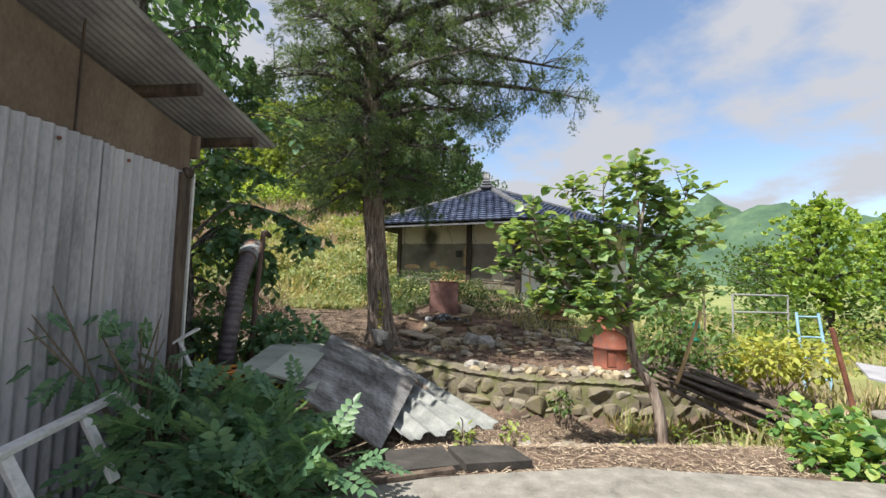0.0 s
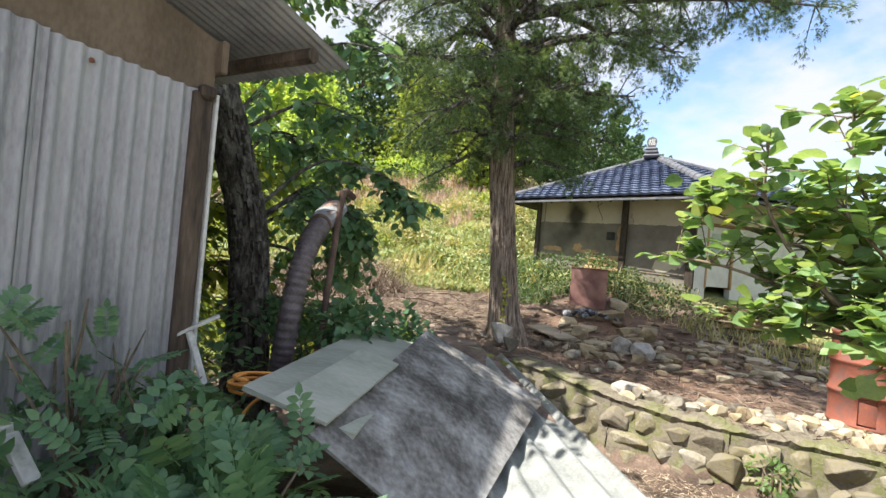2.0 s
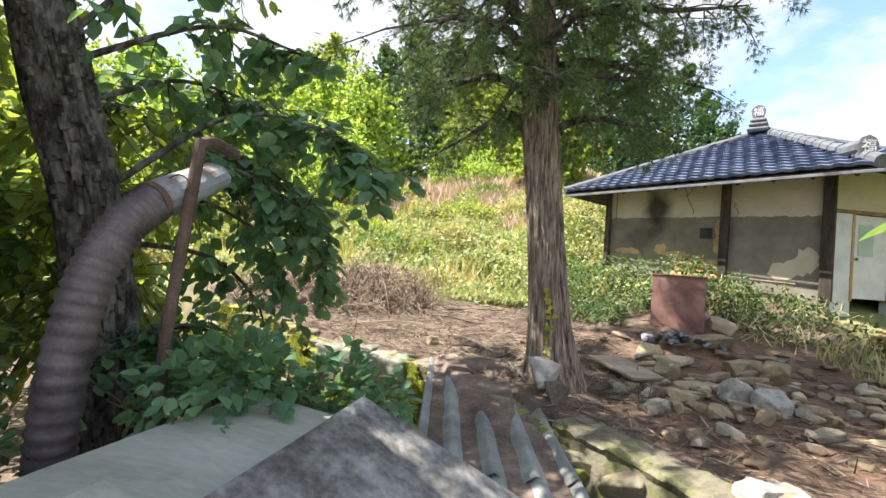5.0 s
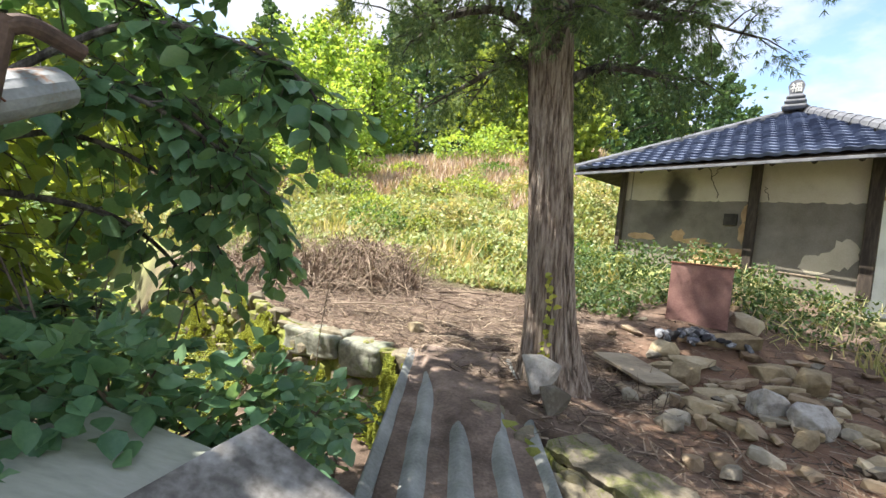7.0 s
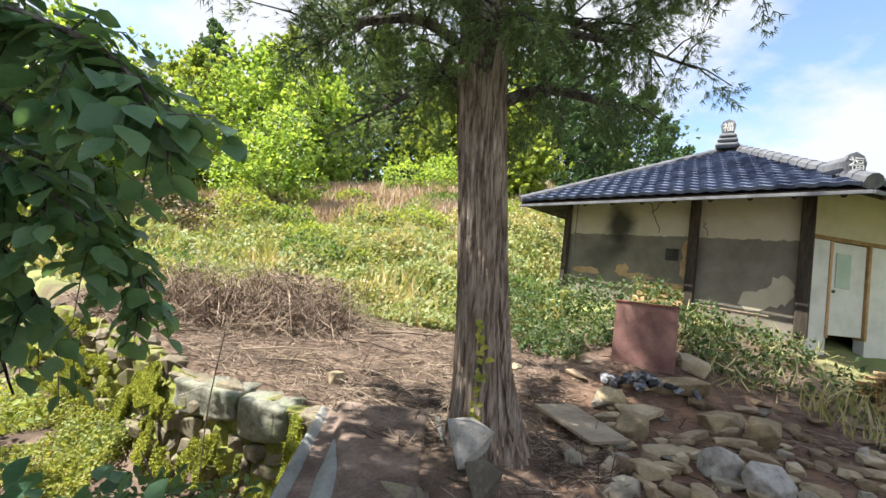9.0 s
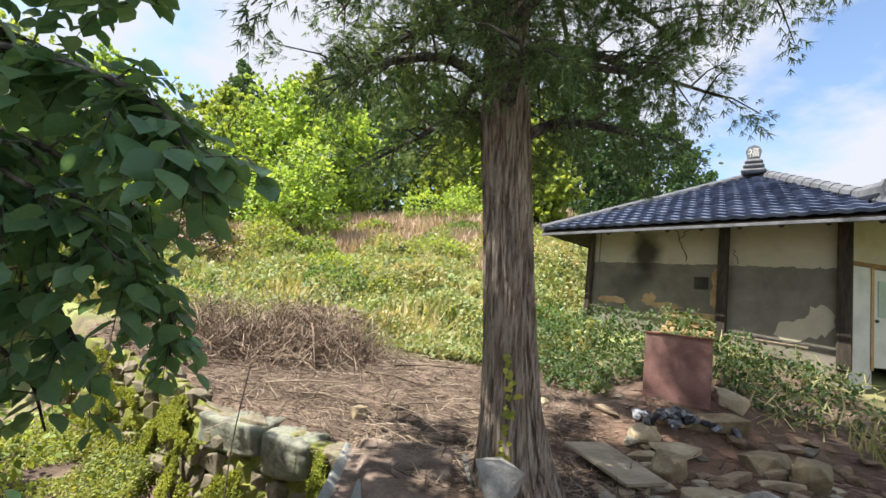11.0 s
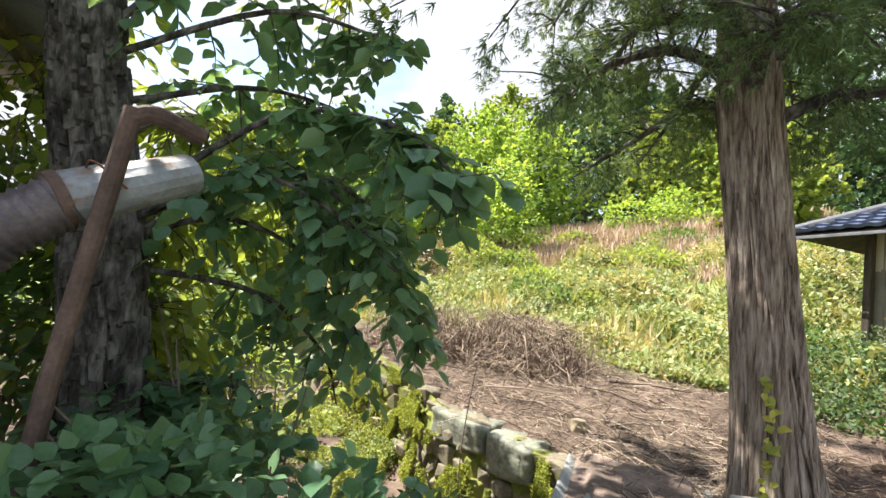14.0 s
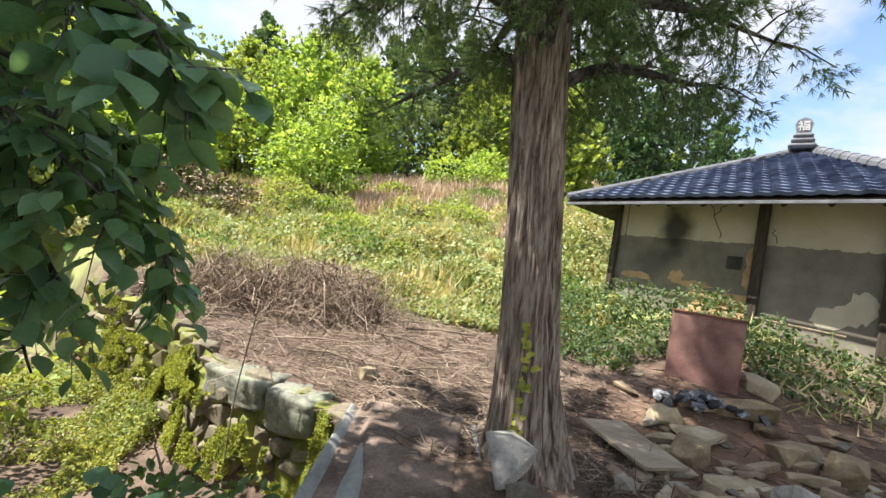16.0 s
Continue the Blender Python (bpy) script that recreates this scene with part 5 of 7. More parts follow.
def far_tree(name, x, y, height, radius, mat, label, seed, conifer=False, trunk=0.28, leaf=0.34, count=2600, low=0.25):
    z = land(x, y)
    t = thing(name, (x, y, z - 0.1), label, "tree", group="trees on the slope")
    rng = np.random.default_rng(seed)
    bm = bmesh.new()
    p = spline([(0, 0, 0), (rng.normal(0, .15), rng.normal(0, .15), height * 0.3), (rng.normal(0, .3), rng.normal(0, .3), height * 0.6), (0, 0, height * 0.97)], 3)
    tube(p, list(np.linspace(trunk, 0.03, len(p))), 8, bm, wobble=0.2)
    P, D = [], []
    limbs = 34 if conifer else 24
    for k in range(limbs):
        f = (k + 0.5) / limbs
        hz = height * (low + (0.98 - low) * f)
        az = k * 2.399 + rng.normal(0, 0.3)
        L = radius * ((1 - f) ** 0.75 + 0.08 if conifer else math.sqrt(max(0.05, 1 - (2 * f - 0.85) ** 2)) * rng.uniform(0.7, 1.15))
        d = Vector((math.cos(az), math.sin(az), 0))
        o = Vector((0, 0, hz - (0 if conifer else 0.3 * L)))
        e = o + d * L + Vector((0, 0, -0.12 * L if conifer else 0.45 * L))
        tube([o, o.lerp(e, 0.5) + Vector((0, 0, 0.08 * L)), e], [0.05, 0.035, 0.015], 5, bm, caps=False)
        n = count // limbs
        pp, dd = leaf_cloud(rng, [o, e], n, (0.32 if conifer else 0.5) * L + 0.25, 0.15, 0.3)
        P.append(pp); D.append(dd)
    part("trunk", bm, M["dark_bark"], t)
    scatter("crown", CLUMP, CLUMP_F, np.concatenate(P), np.concatenate(D), rng.uniform(0.6, 1.3, sum(map(len, P))) * leaf, mat, t, seed=seed)["kind"] = "stuff"
    return t


M["far_green"] = surface("far_green", [(0.2, (0.15, 0.26, 0.06)), (0.5, (0.26, 0.4, 0.09)), (0.85, (0.4, 0.5, 0.13))], 1.2, 0.6, 0.1, 60, translucent=0.45, vary=0.5)
FAR = [  # x, y, height, crown radius, material, conifer
    (-7.0, 31, 8.5, 3.6, "leaf_light", 0), (-4.0, 33, 7.8, 3.2, "leaf_light", 0), (-11.5, 33, 8.5, 4.0, "leaf_mid", 0), (-1.5, 38, 13.5, 3.6, "conifer", 1), (1.6, 39, 12.5, 3.4, "conifer", 1),
    (-4.5, 42, 13.0, 3.8, "conifer", 1), (3.8, 36, 8.0, 3.2, "leaf_mid", 0), (6.2, 38, 9.5, 3.4, "leaf_light", 0), (8.5, 40, 13.0, 3.6, "leaf_mid", 0), (11.5, 42, 15.0, 3.8, "conifer", 1),
    (15.0, 43, 16.0, 4.0, "conifer", 1), (18.5, 46, 15.5, 4.2, "conifer", 1), (22.5, 48, 14.5, 4.2, "leaf_mid", 0), (-16.5, 30, 9.0, 4.4, "leaf_light", 0), (-22, 29, 10.0, 5.0, "leaf_mid", 0),
    (-9, 42, 14.0, 4.4, "leaf_mid", 0), (-14, 40, 13.0, 4.6, "conifer", 1), (6.9, 27.0, 5.5, 1.9, "leaf_mid", 0), (-9.0, 22.0, 5.0, 2.4, "leaf_light", 0), (-13.0, 19.0, 6.5, 3.0, "leaf_mid", 0), (-8.5, 14.5, 5.5, 2.4, "leaf_mid", 0),
    (12.0, 36, 13.5, 3.2, "conifer", 0), (15.5, 37, 14.5, 3.0, "conifer", 1), (19.0, 38, 15.5, 3.4, "conifer", 0), (22.0, 40, 15.5, 3.2, "conifer", 1), (25.0, 42, 13.5, 3.4, "conifer", 0),
    (26.5, 51, 13, 4.4, "leaf_mid", 0), (13.0, 52, 15, 4.5, "leaf_mid", 0), (4, 50, 15, 4.5, "conifer", 1), (-2, 52, 15.5, 4.5, "leaf_mid", 0),
]
for i, (x, y, hh, r, m, c) in enumerate(FAR):
    far_tree("conifer_tree" if c else "broadleaf_tree", x, y, hh, r, M["far_green" if m == "leaf_light" else "leaf_light" if m == "leaf_mid" else m], "dark green conifer at the edge of the meadow" if c else ("bright yellow-green broadleaf tree beyond the meadow" if m == "leaf_light" else "green broadleaf tree beyond the meadow"), 50 + i, bool(c), low=0.05 if c else 0.06)
# trees and bushes of the garden side
for i, (x, y, hh, r, m) in enumerate([(15.6, 6.6, 4.4, 1.25, "far_green"), (19.5, 6.3, 4.3, 1.5, "far_green"), (24, 12, 3.4, 2.0, "leaf_mid"), (15.2, 3.6, 2.6, 1.3, "leaf_mid"), (18.5, 3.2, 3.0, 1.7, "leaf_mid"), (28, 9, 3.6, 2.2, "leaf_mid"), (30, 16, 4.2, 2.6, "leaf_mid"), (22, 16.5, 3.0, 1.8, "leaf_mid")]):
    far_tree("garden_tree", x, y, hh, r, M[m], "round-headed tree in the garden plot", 90 + i, trunk=0.16, leaf=0.2, low=0.34, count=1000)


def build_meadow():
    rng = np.random.default_rng(31)
    def seats(n, x0, x1, y0, y1, test):
        out = []
        while len(out) < n:
            x, y = rng.uniform(x0, x1), y0 + (y1 - y0) * rng.random() ** 1.6
            if test(x, y):
                out.append((x, y, land(x, y) - 0.02))
        return np.array(out)
    in_field = lambda x, y: edge_distance(x, y) > 0.3 and y > 13.2 + 0.5 * math.sin(x * 1.3) + 0.25 * max(0, x - 2) * (x < 5) and not (x + y > 19.5 + 0.5 * smooth01(5.0, 4.0, x) and (x - 6.14) * -0.656 + (y - 15.76) * 0.755 < 0.5)
    p = seats(26000, -16, 13, 13, 34, in_field)
    d = np.stack([rng.normal(0, .8, len(p)), rng.normal(0, .8, len(p)), np.ones(len(p))], 1)
    mound = np.array([0.55 + 0.9 * max(-0.4, noise.noise(Vector((q[0] * 0.55, q[1] * 0.55, 4)))) for q in p])
    far = np.clip((p[:, 1] - 13) / 20, 0, 1)
    g = scatter("meadow_grass", BLADE * np.array((1.3, 1, 1)), BLADE_F, p, d, rng.uniform(0.2, 0.55, len(p)) * (0.8 + 0.6 * far) * (0.5 + mound), M["grass"], seed=5)
    tagged(g, "sunlit yellow-green meadow grass and weeds", "grass", kind="stuff")
    # leafy weeds
    p = seats(48000, -16, 11, 13, 30, lambda x, y: in_field(x, y) and noise.noise(Vector((x * 0.6, y * 0.6, 9))) + 0.4 * noise.noise(Vector((x * 2, y * 2, 9))) - 0.07 * max(0, y - 20) > -0.12)
    p[:, 2] += rng.uniform(0.05, 1.0, len(p)) * np.array([0.12 + 0.75 * max(0, noise.noise(Vector((q[0] * 0.55, q[1] * 0.55, 4))) + 0.2) for q in p])
    w = scatter("meadow_weeds", LEAF, LEAF_F, p, rng.normal(0, 1, (len(p), 3)), rng.uniform(0.06, 0.13, len(p)) * (1 + 1.4 * np.clip((p[:, 1] - 13) / 16, 0, 1)), M["leaf_meadow"], seed=6)
    tagged(w, "low leafy weeds in the meadow", "weeds", kind="stuff")
    # mounds of weeds
    for k in range(70):
        x, y = rng.uniform(-11, 7), 14.0 + 15 * rng.random() ** 1.3
        if not in_field(x, y):
            continue
        r = rng.uniform(0.35, 1.1) * (1 + 0.03 * (y - 14)); n = int(560 * r)
        v = rng.normal(0, 1, (n, 3)); v[:, 2] = np.abs(v[:, 2]); v /= np.linalg.norm(v, axis=1, keepdims=True)
        q = v * np.array((r, r, r * rng.uniform(0.45, 0.8))) * (0.7 + 0.35 * rng.random((n, 1))) + np.array((x, y, land(x, y)))
        o = scatter("weed_mound", LEAF, LEAF_F, q, v + rng.normal(0, 0.7, (n, 3)), rng.uniform(0.06, 0.12, n) * (1 + 0.04 * (y - 14)), M[("leaf_meadow", "leaf_light", "leaf_mid", "grass", "leaf_light", "bramble_dry")[k % 6]], seed=k)
        tagged(o, "mound of leafy weeds in the meadow", "weeds", "weed mounds", kind="stuff")
    # dry reddish plumes at the far side
    p = seats(15000, -7, 10, 17, 33, lambda x, y: in_field(x, y) and 0.6 * noise.noise(Vector((x * 0.4, y * 0.4, 2))) + 0.12 * (y - 24) > -0.05)
    d = np.stack([rng.normal(0, .35, len(p)), rng.normal(0, .35, len(p)), np.ones(len(p))], 1)
    s = scatter("dry_grass", BLADE * np.array((1.8, 1, 1)), BLADE_F, p, d, rng.uniform(0.25, 0.8, len(p)) * (0.7 + 0.5 * np.clip((p[:, 1] - 17) / 14, 0, 1)), M["straw"], seed=7)
    tagged(s, "tall dry straw-coloured grass", "grass", kind="stuff")
    # litter of dead stalks on the yard
    yard = lambda x, y: edge_distance(x, y) > 0.05 and not (2.85 < x < 3.75 and 8.8 < y < 9.8)
    p = seats(24000, -3, 4.6, 9.0, 14.2, yard)
    p[:, 2] += 0.03
    d = np.stack([rng.normal(0, 1, len(p)), rng.normal(0, .6, len(p)), rng.normal(0.08, .2, len(p))], 1)
    s = scatter("dead_stalks", BLADE * np.array((0.6, 1, 0.3)), BLADE_F, p, d, rng.uniform(0.04, 0.36, len(p)) ** 1.35, M["dry"], seed=8)
    tagged(s, "litter of dry stalks and leaves on the ground", "litter", kind="stuff")
    p = seats(1700, -2.2, 3.6, 9.6, 14.0, yard)
    p[:, 2] += 0.035
    s = scatter("pale_stalks", STALK * np.array((0.8, 1, 0.35)), STALK_F, p, np.stack([rng.normal(0, 1, len(p)), rng.normal(0, .7, len(p)), rng.normal(0.02, .12, len(p))], 1), rng.uniform(0.12, 0.6, len(p)), M["pale_dry"], seed=18)
    tagged(s, "long pale dry stalks strewn over the yard", "litter", kind="stuff")
    p = seats(17000, 2.9, 9.5, 4.6, 11.5, yard)
    p[:, 2] += 0.025
    d = np.stack([rng.normal(0, 1, len(p)), rng.normal(0, 1, len(p)), rng.normal(0.02, .1, len(p))], 1)
    s = scatter("leaf_litter", BLADE * np.array((0.8, 1, 0.3)), BLADE_F, p, d, rng.uniform(0.12, 0.5, len(p)) ** 2 + 0.03, M["dry"], seed=9)
    tagged(s, "scattered dry leaves and chips", "litter", kind="stuff")
    # litter on the verge below the wall
    p = np.array([(x, y, land(x, y) + 0.015) for x, y in ((rng.uniform(1.0, 8), rng.uniform(1.5, 6.2)) for _ in range(42000)) if edge_distance(x, y) < -0.25 and 0.45 * (x - 1.78) + y > 3.45])
    s = scatter("leaf_litter", BLADE * np.array((1.3, 1, 0.3)), BLADE_F, p, np.stack([rng.normal(0, 1, len(p)), rng.normal(0, 1, len(p)), rng.normal(0.05, .15, len(p))], 1), rng.uniform(0.025, 0.1, len(p)), M["pale_dry"], seed=10)
    tagged(s, "dry leaves along the foot of the wall", "litter", kind="stuff")
    # greenery round the house foot
    for nm, m, n, x0, x1, y0, y1, lab, sz in (("weeds", "weed_leaf", 9000, 4.3, 9.2, 11.2, 15.6, "dense dark weeds along the house", 0.07), ("weeds", "grass", 650, 5.6, 10.5, 10.8, 13.4, "grassy weeds below the house", 0.11)):
        out = []
        while len(out) < n:
            x, y = rng.uniform(x0, x1), rng.uniform(y0, y1)
            c = x + y
            if 16.4 < c < 21.6 and not (5.0 < x < 6.6 and 10.3 < y < 11.75) and y > 11.1 - 0.12 * (x - 5) and noise.noise(Vector((x * 1.5, y * 1.5, 0))) + 0.5 * noise.noise(Vector((x * 4, y * 4, 0))) > -0.3 + 0.3 * smooth01(5.2, 6.6, x) * rng.random():
                top = 0.18 + 0.5 * smooth01(16.6, 19.0, c) * (1 if m == "weed_leaf" else 0.6) * (0.55 + 0.9 * noise.noise(Vector((x * 1.5, y * 1.5, 0))) + 0.35 * noise.noise(Vector((x * 4, y * 4, 0))))
                out.append((x, y, land(x, y) + rng.uniform(0, max(0.1, top))))
        out = np.array(out)
        dd = rng.normal(0, 1, (n, 3)) + np.array((0, 0, 0.6 if m == "grass" else 0))
        o = scatter(nm, BLADE if m == "grass" else LEAF, BLADE_F if m == "grass" else LEAF_F, out, dd, rng.uniform(0.7, 1.4, n) * sz * (2 if m == "grass" else 1), M[m], seed=n)
        tagged(o, lab, "weeds", kind="stuff")
    # moss and small plants over the left bank
    M["bank_leaf"] = surface("bank_leaf", [(0.2, (0.12, 0.17, 0.045)), (0.5, (0.26, 0.315, 0.075)), (0.85, (0.4, 0.41, 0.12))], 1.6, 0.6, 0.1, 60, translucent=0.4, vary=0.6)
    out, nn = [], []
    for _ in range(34000):
        u = rng.random()
        a, b = ((-3, 12.7), (-0.75, 11.4)) if u < 0.35 else (((-0.75, 11.4), (0.1, 10.6)) if u < 0.6 else ((0.1, 10.6), (1.5, 10.0)))
        w = rng.random()
        x, y = a[0] + (b[0] - a[0]) * w, a[1] + (b[1] - a[1]) * w
        k = abs(rng.normal(0, 0.7)) if u < 0.75 else abs(rng.normal(0, 0.3))
        x, y = x - 0.5 * k - 0.08, y - 0.85 * k - 0.12
        if x > 0.15 or noise.noise(Vector((x * 1.4, y * 1.4, 0))) < -0.2 + 0.6 * smooth01(-0.8, 0.5, x):
            continue
        out.append((x, y, land(x, y) + rng.uniform(0.0, 0.5) * max(0.12, 1 - k * 1.3)))
    out = np.array(out)
    o = scatter("bank_plants", LEAF, LEAF_F, out, rng.normal(0, 1, (len(out), 3)) + np.array((-0.3, -0.6, -0.4)), rng.uniform(0.022, 0.055, len(out)), M["bank_leaf"], seed=40, normal=np.tile((-0.4, -0.8, 0.5), (len(out), 1)))
    tagged(o, "small sunlit plants and moss on the stone bank", "weeds", kind="stuff")

    # cushions of moss on the face of the bank
    M["moss_tuft"] = surface("moss_tuft", [(0.2, (0.13, 0.16, 0.03)), (0.5, (0.3, 0.35, 0.05)), (0.85, (0.44, 0.46, 0.09))], 3.0, 0.9, 0.2, 60, translucent=0.25, vary=0.6)
    line = [(-3.0, 12.7), (-0.75, 11.42), (0.1, 10.62), (1.6, 9.97), (2.3, 8.9), (3.0, 7.7)]
    out, dirs = [], []
    for _ in range(95000):
        k = min(4, int(rng.random() * 5))
        w, u = rng.random(), rng.random()
        (ax, ay), (bx, by) = line[k], line[k + 1]
        L = math.hypot(bx - ax, by - ay)
        nx, ny = (by - ay) / L, -(bx - ax) / L
        x, y = ax + (bx - ax) * w, ay + (by - ay) * w
        if noise.noise(Vector((x * 2.3, y * 2.3, u * 2.6))) + 0.5 * noise.noise(Vector((x * 7, y * 7, u * 7))) < 0.12:
            continue
        if u > 0.72 and -0.1 < x < 1.65:
            continue
        o_ = 0.16 + 0.17 * (1 - u) + rng.uniform(0, 0.05)
        out.append((x + nx * o_, y + ny * o_, terrace(x, y) - 0.06 - 1.0 * (1 - u)))
        dirs.append((nx + rng.normal(0, 0.5), ny + rng.normal(0, 0.5), 0.3 + rng.normal(0, 0.5)))
    o = scatter("moss_cushions", CLUMP, CLUMP_F, np.array(out), np.array(dirs), rng.uniform(0.014, 0.034, len(out)), M["moss_tuft"], seed=41)
    tagged(o, "bright yellow-green moss on the stones of the bank", "moss", kind="stuff")



build_meadow()
# thickets on the meadow's far side
for x, y, sp, cnt, sz, key, lab in (
        (-5.0, 19.5, [(0, 0, 0.7, 0.8), (-1.2, 0.4, 0.9, 0.9), (1.0, -0.2, 0.5, 0.6), (-2.4, 0.2, 0.8, 0.9)], 1900, 0.12, "bramble_dry", "brown withered bramble thicket on the meadow"),
        (-2.6, 20.5, [(0, 0, 0.5, 0.7), (1.1, 0.3, 0.5, 0.7), (-0.9, 0.6, 0.9, 0.8)], 1500, 0.12, "leaf_light", "green thicket on the meadow"),
        (-3.4, 23.5, [(0, 0, 1.6, 1.1), (0.6, 0.2, 2.8, 1.1), (-0.9, 0.3, 2.4, 1.1), (0.1, 0.4, 3.9, 0.9), (1.2, 0, 1.5, 0.9), (-1.6, 0, 1.4, 0.9)], 3600, 0.17, "far_green", "tall bright green thicket with slender stems"),
        (3.2, 30.0, [(0, 0, 0.8, 1.1), (1.8, 0.3, 0.7, 1.0), (-1.7, 0.2, 0.9, 1.2), (3.4, 0.5, 0.9, 1.1), (0.6, 1.4, 1.8, 1.2)], 2600, 0.2, "far_green", "green thicket along the meadow's crest"),
        (4.75, 15.6, [(0, 0, 0.35, 0.4), (0.5, 0.5, 0.4, 0.45), (0.2, 1.1, 0.4, 0.5), (-0.4, 0.6, 0.3, 0.4)], 1000, 0.09, "weed_leaf", "dark green shrub at the house corner")):
    bush("thicket", (x, y, land(x, y) - 0.05), lab, sp, cnt, LF, sz, M[key], int(40 + x * 3 + y), 30)

# ---- concrete, stone walls, stones ----
def build_concrete():
    edge = [(-0.9, 3.75), (0.52, 3.56), (1.78, 3.36), (3.29, 2.9), (4.47, 2.15), (5.2, 1.7), (9, -0.6), (14, -4), (14, -14), (-12, -14), (-12, -6.0), (-3.0, 1.0)]
    pts = []
    for (ax, ay), (bx, by) in zip(edge, edge[1:] + edge[:1]):
        n = max(1, int(math.hypot(bx - ax, by - ay) / 0.2)) if ay > -1 and by > -1 else 1
        for k in range(n):
            u = k / n
            j = 0.025 * noise.noise(Vector((ax + k, ay, 0))) if n > 1 else 0
            pts.append(Vector((ax + (bx - ax) * u + j, ay + (by - ay) * u + j, 0.02)))
    c = part("pavement", slab_on(pts, 0.14, (0, 0, 1)), M["concrete"])
    tagged(c, "rough grey concrete lane", "pavement", kind="structure")


build_concrete()
ROCKS = []
for k in range(14):
    bm = rock_bm(100 + k, 0.5, 0.5, 0.5)
    me = bpy.data.meshes.new("stone"); bm.to_mesh(me); bm.free()
    ROCKS.append(me)
ROCK_MATS = {}


def stone(mat, x, y, z, sx, sy, sz, rx=0, ry=0, rz=0, parent=None, seed=0, name="stone"):
    key = (seed % len(ROCKS), mat)
    if key not in ROCK_MATS:
        me = ROCKS[key[0]].copy(); me.materials.append(M[mat]); ROCK_MATS[key] = me
    o = new(name, ROCK_MATS[key])
    o.parent = parent
    o.matrix_basis = pose(x, y, z, rx, ry, rz) @ Matrix.Diagonal((sx, sy, sz, 1))
    return o


def wall_run(line, height, course, name, label, mat, seed, depth=0.3, low=None):
    w = thing(name, (0, 0, 0), label, "wall", kind="structure")
    rng = random.Random(seed)
    # mortar and earth between the stones
    V, F = [], []
    for (ax, ay), (bx, by) in zip(line, line[1:]):
        L = math.hypot(bx - ax, by - ay); nx, ny = (by - ay) / L, -(bx - ax) / L
        n = max(2, int(L / 0.1))
        b0 = len(V)
        for i in range(n + 1):
            x, y = ax + (bx - ax) * i / n, ay + (by - ay) * i / n
            for j in range(9):
                u = j / 8
                o_ = (0.09 if mat == "wall_stone" else 0.06) + 0.15 * (1 - u) + 0.04 * noise.noise(Vector((x * 4, y * 4, u * 4)))
                V.append((x + nx * o_, y + ny * o_, terrace(x, y) - 0.05 - (height + 0.1) * (1 - u)))
        F += [(b0 + i * 9 + j, b0 + (i + 1) * 9 + j, b0 + (i + 1) * 9 + j + 1, b0 + i * 9 + j + 1) for i in range(n) for j in range(8)]
    mesh_ob("mortar", V, F, M["ledge" if mat == "wall_stone" else "moss"], w, "mossy earth and mortar between the stones", smooth=True)
    count = 0
    for (ax, ay), (bx, by) in zip(line, line[1:]):
        L = math.hypot(bx - ax, by - ay)
        ux, uy = (bx - ax) / L, (by - ay) / L
        nx, ny = uy, -ux                              # out of the bank, towards the lower side
        ang = math.degrees(math.atan2(uy, ux))
        rows = max(1, round(height / course))
        for r in range(rows):
            s = rng.uniform(0, 0.12)
            while s < L:
                wd = rng.uniform(0.16, 0.46)
                hgt = course * rng.uniform(0.7, 1.35)
                x, y = ax + ux * (s + wd / 2), ay + uy * (s + wd / 2)
                top = terrace(x, y) - 0.04
                z = top - height + course * (r + 0.5) + rng.uniform(-0.03, 0.03)
                batter = 0.14 * (1 - (r + 0.5) / rows) + rng.uniform(-0.02, 0.04)
                stone(mat, x + nx * (batter + 0.0), y + ny * (batter + 0.0), z, wd * 1.05, depth * rng.uniform(0.75, 1.1), hgt * 1.1, rng.uniform(-8, 8), rng.uniform(-8, 8), ang + rng.uniform(-10, 10), w, rng.randrange(99))
                count += 1
                s += wd
    return w


wall_run([(3.0, 7.7), (3.9, 6.75), (4.8, 5.95), (6.1, 5.1), (8.0, 4.3)], 0.7, 0.22, "wall_east", "rough mossy fieldstone retaining wall of the terrace", "wall_stone", 3)
wall_run([(-3.0, 12.7), (-0.75, 11.42), (0.1, 10.62), (1.6, 9.97), (2.3, 8.9), (3.0, 7.7)], 1.0, 0.2, "wall_west", "mossy fieldstone bank above the ditch", "moss_stone", 4)


